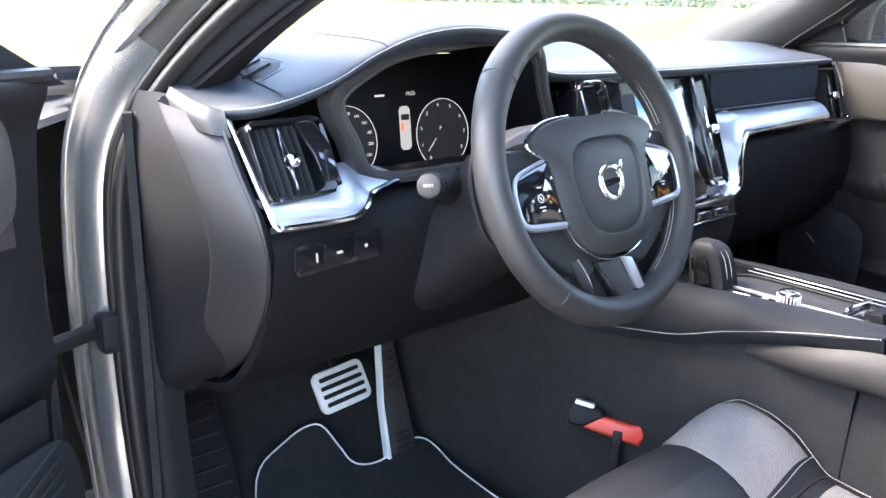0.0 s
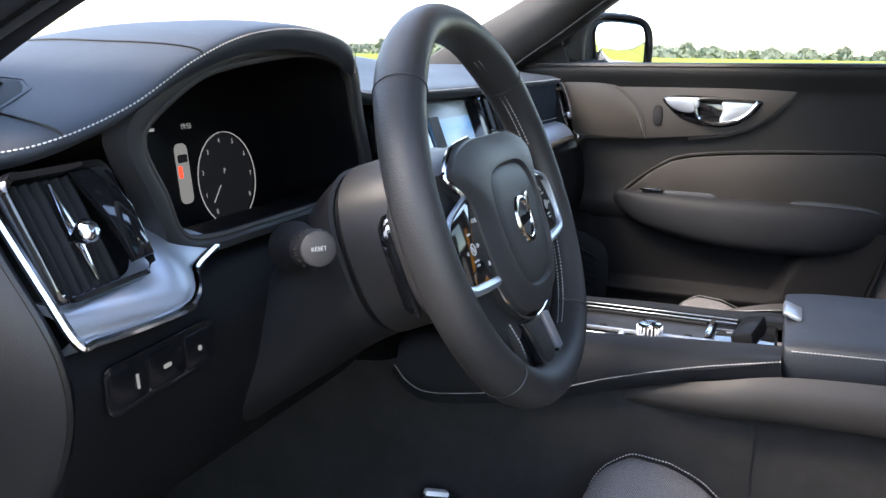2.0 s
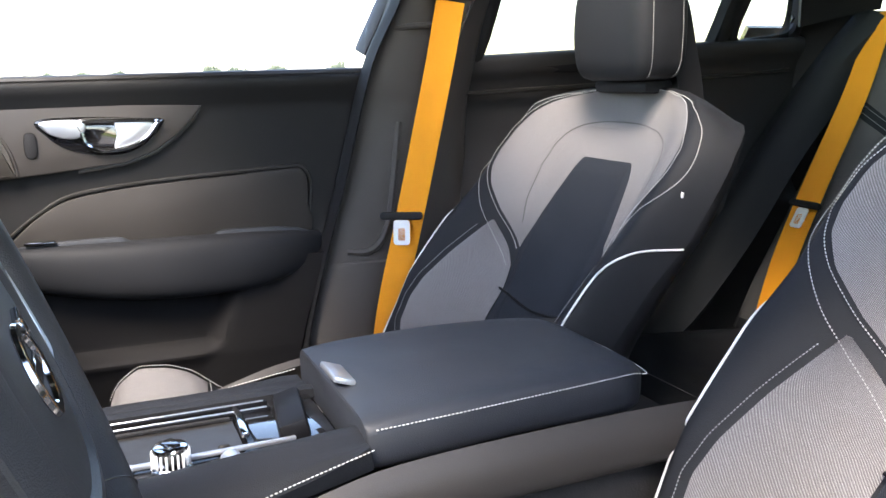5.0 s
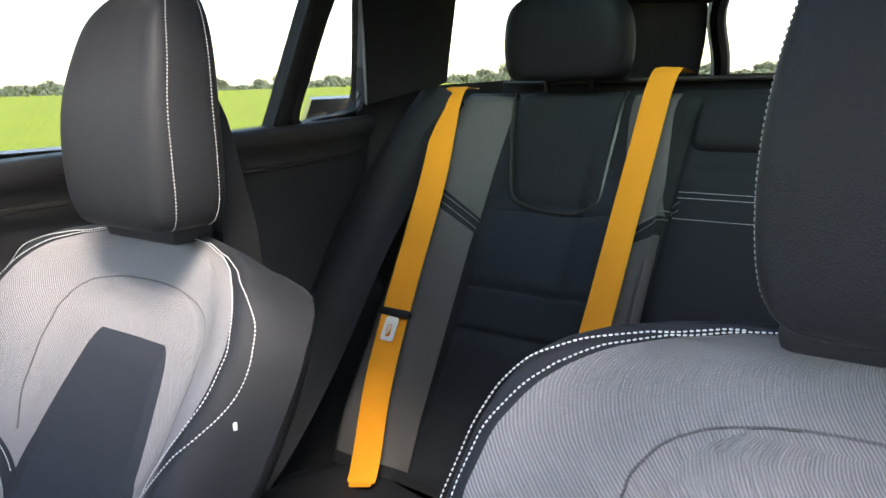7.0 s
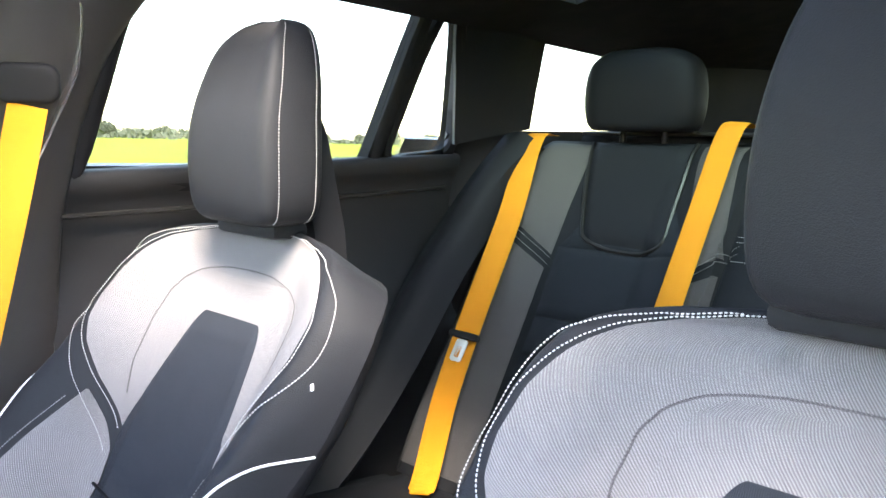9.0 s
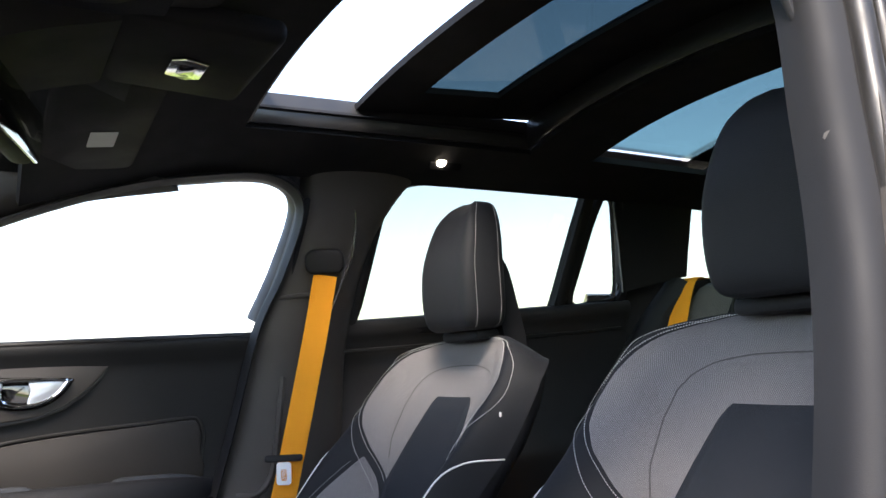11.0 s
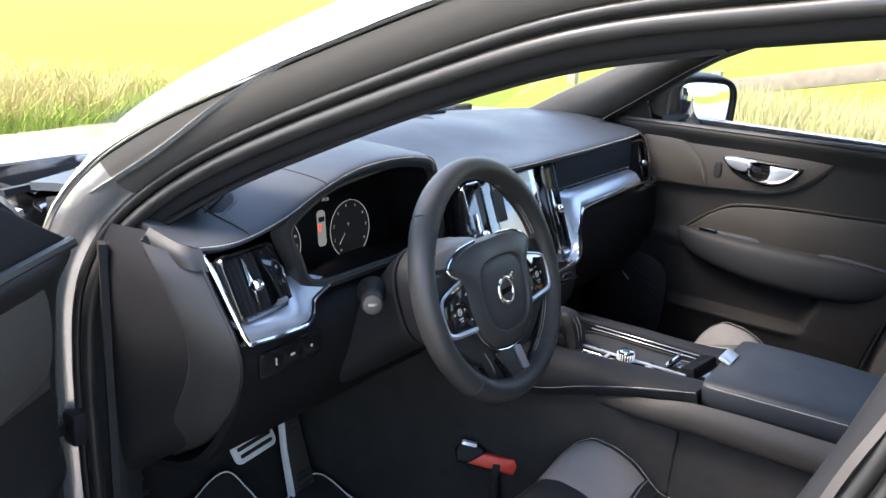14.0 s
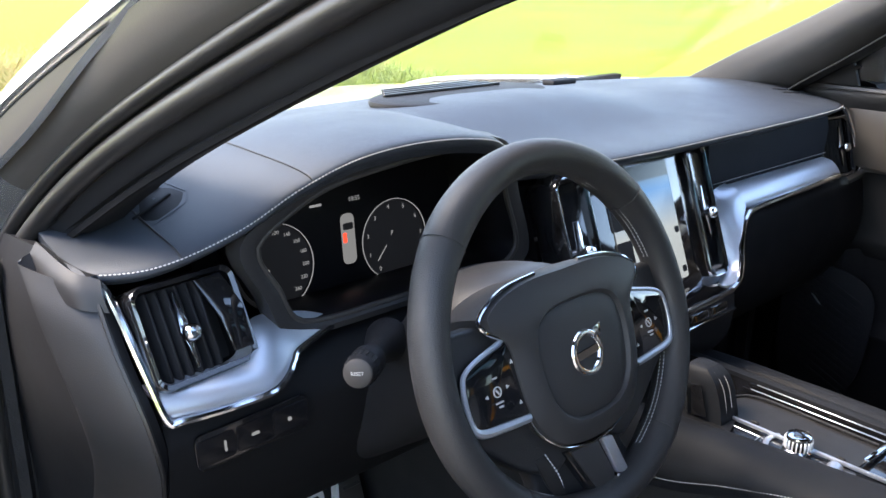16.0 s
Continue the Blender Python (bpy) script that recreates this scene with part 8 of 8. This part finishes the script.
inner_mirror()
con = thing("roof_console", (0, 0, 0), "black roof console with reading lamps", "roof console")
part("console_body", rbox(0.24, 0.20, 0.03, 0.012, 3, pose(0, -0.14, 1.285, 4)), BLACKFELT, con)
part("lamp_lens", prism(rounded(0.040, 0.022, 0.010), 0.004, 0.001, pose(0.012, -0.15, 1.2675, 184)), GLOSS, con, "dark lens of the reading lamp")
part("lamp_frame", prism([(-0.034, -0.006), (-0.024, -0.022), (0.026, -0.022), (0.036, 0.004), (0.024, 0.022), (-0.026, 0.022)], 0.006, 0.002, pose(0.012, -0.15, 1.2702, 184)), CHROME, con, "chromed lamp surround")
for s in (-1, 1):
    v = thing("sun_visor", (0, 0, 0), "folded black sun visor", "sun visor", "sun visors")
    part("flap", prism(rounded(0.36, 0.15, 0.02), 0.012, 0.005, plane((s * 0.31, -0.08, 1.266), (1, 0, -0.10 * s), (0, -1, 0.10)) @ pose(0, 0, -0.006)), BLACKFELT, v)
    part("warning_label", prism(rounded(0.065, 0.04, 0.002), 0.0006, 0, plane((s * 0.34, -0.09, 1.2632), (1, 0, -0.1 * s), (0, -1, 0.10)) @ pose(0, 0, 0.0062)), material("label_film", (0.30, 0.30, 0.27), 0.5), v, "pale warning label")
    g = thing("roof_lamp", (0, 0, 0), "small lit lamp over the rear door", "lamp", "roof lamps")
    part("lamp_plate", prism(rounded(0.075, 0.032, 0.008), 0.006, 0.002, plane((s * 0.478, -0.765, 1.299), (0, -s, 0), (-0.6 * s, 0, 1))), PLASTIC, g)
    part("lamp_lens", lathe([(0.010, 0), (0.010, 0.003), (0.0, 0.006)], 16, plane((s * 0.474, -0.752, 1.300), (0, -s, 0), (-0.6 * s, 0, 1)) @ pose(0, 0, 0.005)), glowing("lamp_white", (1.0, 0.92, 0.78), 5.0, (0.7, 0.7, 0.68)), g, "lit white lens")


# ---- the land outside ----
def ground():
    n = 60
    r = np.concatenate([np.linspace(0, 30, 26), np.geomspace(34, 2500, 22)])
    a = np.linspace(0, 2 * np.pi, 72, endpoint=False)
    P = np.array([[(q * np.cos(t), q * np.sin(t), -0.004 * q * (q < 40) * 0 + (0.0 if q < 6 else 0.05 * np.sin(q * 0.21 + 3 * t) * min(1, (q - 6) / 20)) - (0.0 if q < 60 else 0.0)) for t in a] for q in r])
    m = material("meadow", (0.15, 0.215, 0.022), 0.95, mottle=0.25, mottle_size=0.25, grain=1.0, grain_size=8, spec=0.1, color2=(0.25, 0.30, 0.04))
    g = part("ground", sheet(P, close_v=True), m, None, "", True)
    tagged(g, "flat green meadow reaching to the horizon", "meadow", kind="structure")


ground()
gravel = material("grey_gravel", (0.20, 0.185, 0.165), 0.95, mottle=0.3, mottle_size=1.2, grain=1.0, grain_size=45, spec=0.15, color2=(0.33, 0.30, 0.265))
# unseen ground, added so that the silver paint mirrors grey instead of grass
bay = thing("gravel_bay", (0, 0, 0), "grey gravel ground added out of view for neutral reflections", "gravel", kind="structure")
rim_ = cr([(-14, -9, 0.012), (-14, 3.6, 0.012), (-5, 4.6, 0.012), (2, 4.5, 0.012), (5.2, 3.2, 0.012), (6.0, -2, 0.012), (5.0, -9, 0.012), (-4, -11, 0.012)], 64, True)
part("gravel_sheet", sheet(np.array([np.array((-4, -3, 0.012)) + (rim_ - np.array((-4, -3, 0.012))) * k for k in (0.02, 0.3, 0.6, 0.85, 1.0)]), close_v=True), gravel, bay)
sand = material("dry_earth", (0.17, 0.15, 0.07), 0.95, mottle=0.3, mottle_size=0.8, grain=1.0, grain_size=20, spec=0.1, color2=(0.23, 0.21, 0.10))
track = thing("dirt_track", (0, 0, 0), "sandy dirt track across the meadow", "track", kind="structure")
path_ = cr([(11.5, -14, 0.02), (12.2, -7, 0.02), (12.6, -4.5, 0.02), (12.8, -3.2, 0.01)], 40)
part("track_bed", sheet(np.array([path_ + np.array((o * 0.5, -o, 0.06 + 0.01 * k)) for o, k in ((-0.4, 0), (-0.2, 1), (0, 1.5), (0.2, 1), (0.4, 0))])), sand, track)


def blades(name, count, area, h0, h1, mat, label, cat, seed, lean=0.35, width=0.006):
    """Many grass blades as one mesh."""
    rng = random.Random(seed)
    verts, faces = [], []
    for i in range(count):
        x, y = area(rng)
        h = rng.uniform(h0, h1)
        a, b = rng.uniform(0, 6.28), rng.uniform(0, lean)
        dx, dy = math.cos(a), math.sin(a)
        w = width * rng.uniform(0.6, 1.5)
        k = len(verts)
        lx, ly = rng.uniform(-lean, lean) * h, rng.uniform(-lean, lean) * h
        verts += [(x - dx * w, y - dy * w, 0), (x + dx * w, y + dy * w, 0), (x + lx * 0.4 + dx * w * 0.7, y + ly * 0.4 + dy * w * 0.7, h * 0.6), (x + lx * 0.4 - dx * w * 0.7, y + ly * 0.4 - dy * w * 0.7, h * 0.6), (x + lx, y + ly, h)]
        faces += [(k, k + 1, k + 2, k + 3), (k + 3, k + 2, k + 4)]
    me = bpy.data.meshes.new(name)
    me.from_pydata(verts, [], faces)
    me.materials.append(mat)
    return tagged(new(name, me), label, cat, kind="stuff")


def island_grass(name, c1, c2):
    m = material(name, c1, 0.85, mottle=0.2, mottle_size=1.5, spec=0.2)
    nt = m.node_tree
    g = nt.nodes.new("ShaderNodeNewGeometry")
    mix = nt.nodes.new("ShaderNodeMix")
    mix.data_type = "RGBA"
    mix.inputs["A"].default_value, mix.inputs["B"].default_value = (*c1, 1), (*c2, 1)
    nt.links.new(g.outputs["Random Per Island"], mix.inputs["Factor"])
    nt.links.new(mix.outputs["Result"], nt.nodes["Principled BSDF"].inputs["Base Color"])
    return m


REED = island_grass("dry_reed", (0.50, 0.33, 0.17), (0.30, 0.33, 0.09))
GREEN = island_grass("tall_grass", (0.20, 0.30, 0.04), (0.42, 0.42, 0.13))
TAN = island_grass("dry_grass", (0.42, 0.34, 0.19), (0.30, 0.31, 0.11))
blades("tall_grass", 40000, lambda r: (r.uniform(-4, 4.2), 5.2 + abs(r.gauss(0, 1.0))), 0.08, 0.30, GREEN, "tall green grass on the verge", "grass", 3, 0.8, 0.005)
blades("dry_reeds", 36000, lambda r: (lambda q: (q + 0.35 * math.sin(9 * q) + r.gauss(0, 0.12), 5.6 + 0.3 * math.sin(2.3 * q) + abs(r.gauss(0, 1.1))))(r.triangular(-4, 4.2, 1.4)), 0.12, 0.42, REED, "dry brown reeds along the ditch", "reeds", 4, 0.85, 0.004)
blades("fence_grass", 18000, lambda r: (6.7 + abs(r.gauss(0, 1.5)), r.uniform(-0.8, 3.7)), 0.10, 0.42, TAN, "dry tall grass along the fence", "grass", 5, 0.35, 0.006)

WOOD = material("weathered_wood", (0.19, 0.155, 0.115), 0.85, mottle=0.35, mottle_size=9, grain=0.9, grain_size=60, rand=0.15)

GATE = material("galvanised_gate", (0.15, 0.17, 0.175), 0.6, metal=0.2, mottle=0.15, mottle_size=20)


def fence():
    e = thing("field_fence", (0, 0, 0), "weathered wooden rail fence beside the lane", "fence")
    for y, h, w in ((0.92, 0.84, 0.19), (3.1, 0.40, 0.12), (5.2, 0.30, 0.12)):
        part("post", rbox(w, w + 0.02, h + 0.2, 0.014, 2, pose(10.15, y, h / 2 - 0.1, 1.5 * math.sin(y), 1.2 * math.cos(y * 1.7), 4 * math.sin(y * 3))), WOOD, e)
    part("rail", rbox(0.09, 4.6, 0.22, 0.02, 2, pose(10.05, 3.1, 0.16, -12.6, 0, -1)), WOOD, e, "thick sloping wooden rail")
    g = thing("field_gate", (0, 0, 0), "grey steel field gate beside the fence", "gate")
    for z in (0.14, 0.27, 0.49):
        part("bar", tube([(10.1, 0.66, z), (10.15, -3.2, z)], 0.02, 8, n=3), GATE, g)
    for y in (0.66, -1.3, -3.2):
        part("upright", tube([(10.12, y, -0.06), (10.12, y, 0.51)], 0.024, 8, n=3), GATE, g)
    part("gate_post", rbox(0.09, 0.10, 0.75, 0.01, 2, pose(10.1, 0.76, 0.2)), GATE, g, "pale steel gate post")


fence()


def tree(x, y, h, w, seed, mat):
    """A far tree: tapered trunk, limbs and a crown of many small leaf clumps."""
    rng = random.Random(seed)
    e = thing("tree", (x, y, 0), "distant leafy tree at the edge of the fields", "tree", "far trees")
    trunk = tube([(0, 0, -0.2), (0.1, 0, h * 0.25), (0.0, 0.1, h * 0.55)], [w * 0.05, w * 0.035, w * 0.015], 6, n=6)
    for k in range(5):
        a = rng.uniform(0, 6.28)
        trunk = join(trunk, tube([(0, 0, h * (0.25 + 0.05 * k)), (math.cos(a) * w * 0.2, math.sin(a) * w * 0.2, h * (0.45 + 0.05 * k)), (math.cos(a) * w * 0.36, math.sin(a) * w * 0.36, h * (0.55 + 0.06 * k))], [w * 0.015, w * 0.008, w * 0.003], 5, n=4))
    part("trunk", trunk, BARK, e)
    verts, faces = [], []
    lobes = [(rng.uniform(-0.3, 0.3) * w, rng.uniform(-0.3, 0.3) * w, h * rng.uniform(0.3, 0.85), w * rng.uniform(0.14, 0.28)) for _ in range(11)]
    for cx, cy, cz, r in lobes:
        for _ in range(170):
            v = Vector((rng.gauss(0, 1), rng.gauss(0, 1), rng.gauss(0, 0.8))).normalized() * r * rng.uniform(0.55, 1.08)
            s = w * rng.uniform(0.014, 0.032)
            q = Euler((rng.uniform(0, 6), rng.uniform(0, 6), rng.uniform(0, 6))).to_matrix()
            k = len(verts)
            verts += [tuple(Vector((cx, cy, cz)) + v + q @ Vector(c) * s) for c in ((-1, -0.7, 0), (1, -0.7, 0.2), (0.9, 0.8, -0.1), (-0.8, 0.9, 0.15))]
            faces.append((k, k + 1, k + 2, k + 3))
    me = bpy.data.meshes.new("crown")
    me.from_pydata(verts, [], faces)
    me.materials.append(mat)
    c = new("crown", me)
    c.parent = e
    return e


BARK = material("bark", (0.10, 0.08, 0.06), 0.9, mottle=0.3, mottle_size=3)
# leaf colours are lightened and greyed to carry the distance haze
HAZED_LEAF = island_grass("hazed_leaves", (0.085, 0.105, 0.08), (0.12, 0.14, 0.105))
base_trees = [tree(0, 0, 5.0 + 0.8 * i, 14, 40 + i, HAZED_LEAF) for i in range(4)]
rng = random.Random(8)
k = 0
for i in range(150):
    a = 2 * math.pi * i / 150 + rng.uniform(-0.02, 0.02)
    d = rng.uniform(330, 480)
    d *= rng.uniform(1.0, 1.7)
    m = pose(d * math.cos(a), d * math.sin(a), 0, 0, 0, rng.uniform(0, 360))
    if i < 4:
        base_trees[i].matrix_basis = m
    else:
        copy_thing(base_trees[i % 4], m)
# hedge colours hold the same painted haze as the trees
hedge = island_grass("far_hedge", (0.09, 0.11, 0.085), (0.125, 0.145, 0.11))


def far_hedge():
    rng = random.Random(21)
    verts, faces = [], []
    for i in range(32000):
        a = rng.uniform(0, 2 * math.pi)
        d = rng.uniform(340, 430)
        top = 2.3 + 1.8 * math.sin(a * 17) * math.sin(a * 5.3) + rng.uniform(0, 1.0)
        z = rng.uniform(0.2, max(0.8, top))
        s = rng.uniform(0.4, 1.0)
        q = Euler((rng.uniform(0, 6), rng.uniform(0, 6), rng.uniform(0, 6))).to_matrix()
        k = len(verts)
        c0 = Vector((d * math.cos(a), d * math.sin(a), z))
        verts += [tuple(c0 + q @ Vector(c) * s) for c in ((-1.3, -0.7, 0), (1.2, -0.7, 0.2), (0.9, 0.8, -0.1), (-0.8, 0.9, 0.15))]
        faces.append((k, k + 1, k + 2, k + 3))
    me = bpy.data.meshes.new("far_hedge")
    me.from_pydata(verts, [], faces)
    me.materials.append(hedge)
    tagged(new("far_hedge", me), "far hedges and woods along the horizon", "hedge", kind="stuff")


far_hedge()
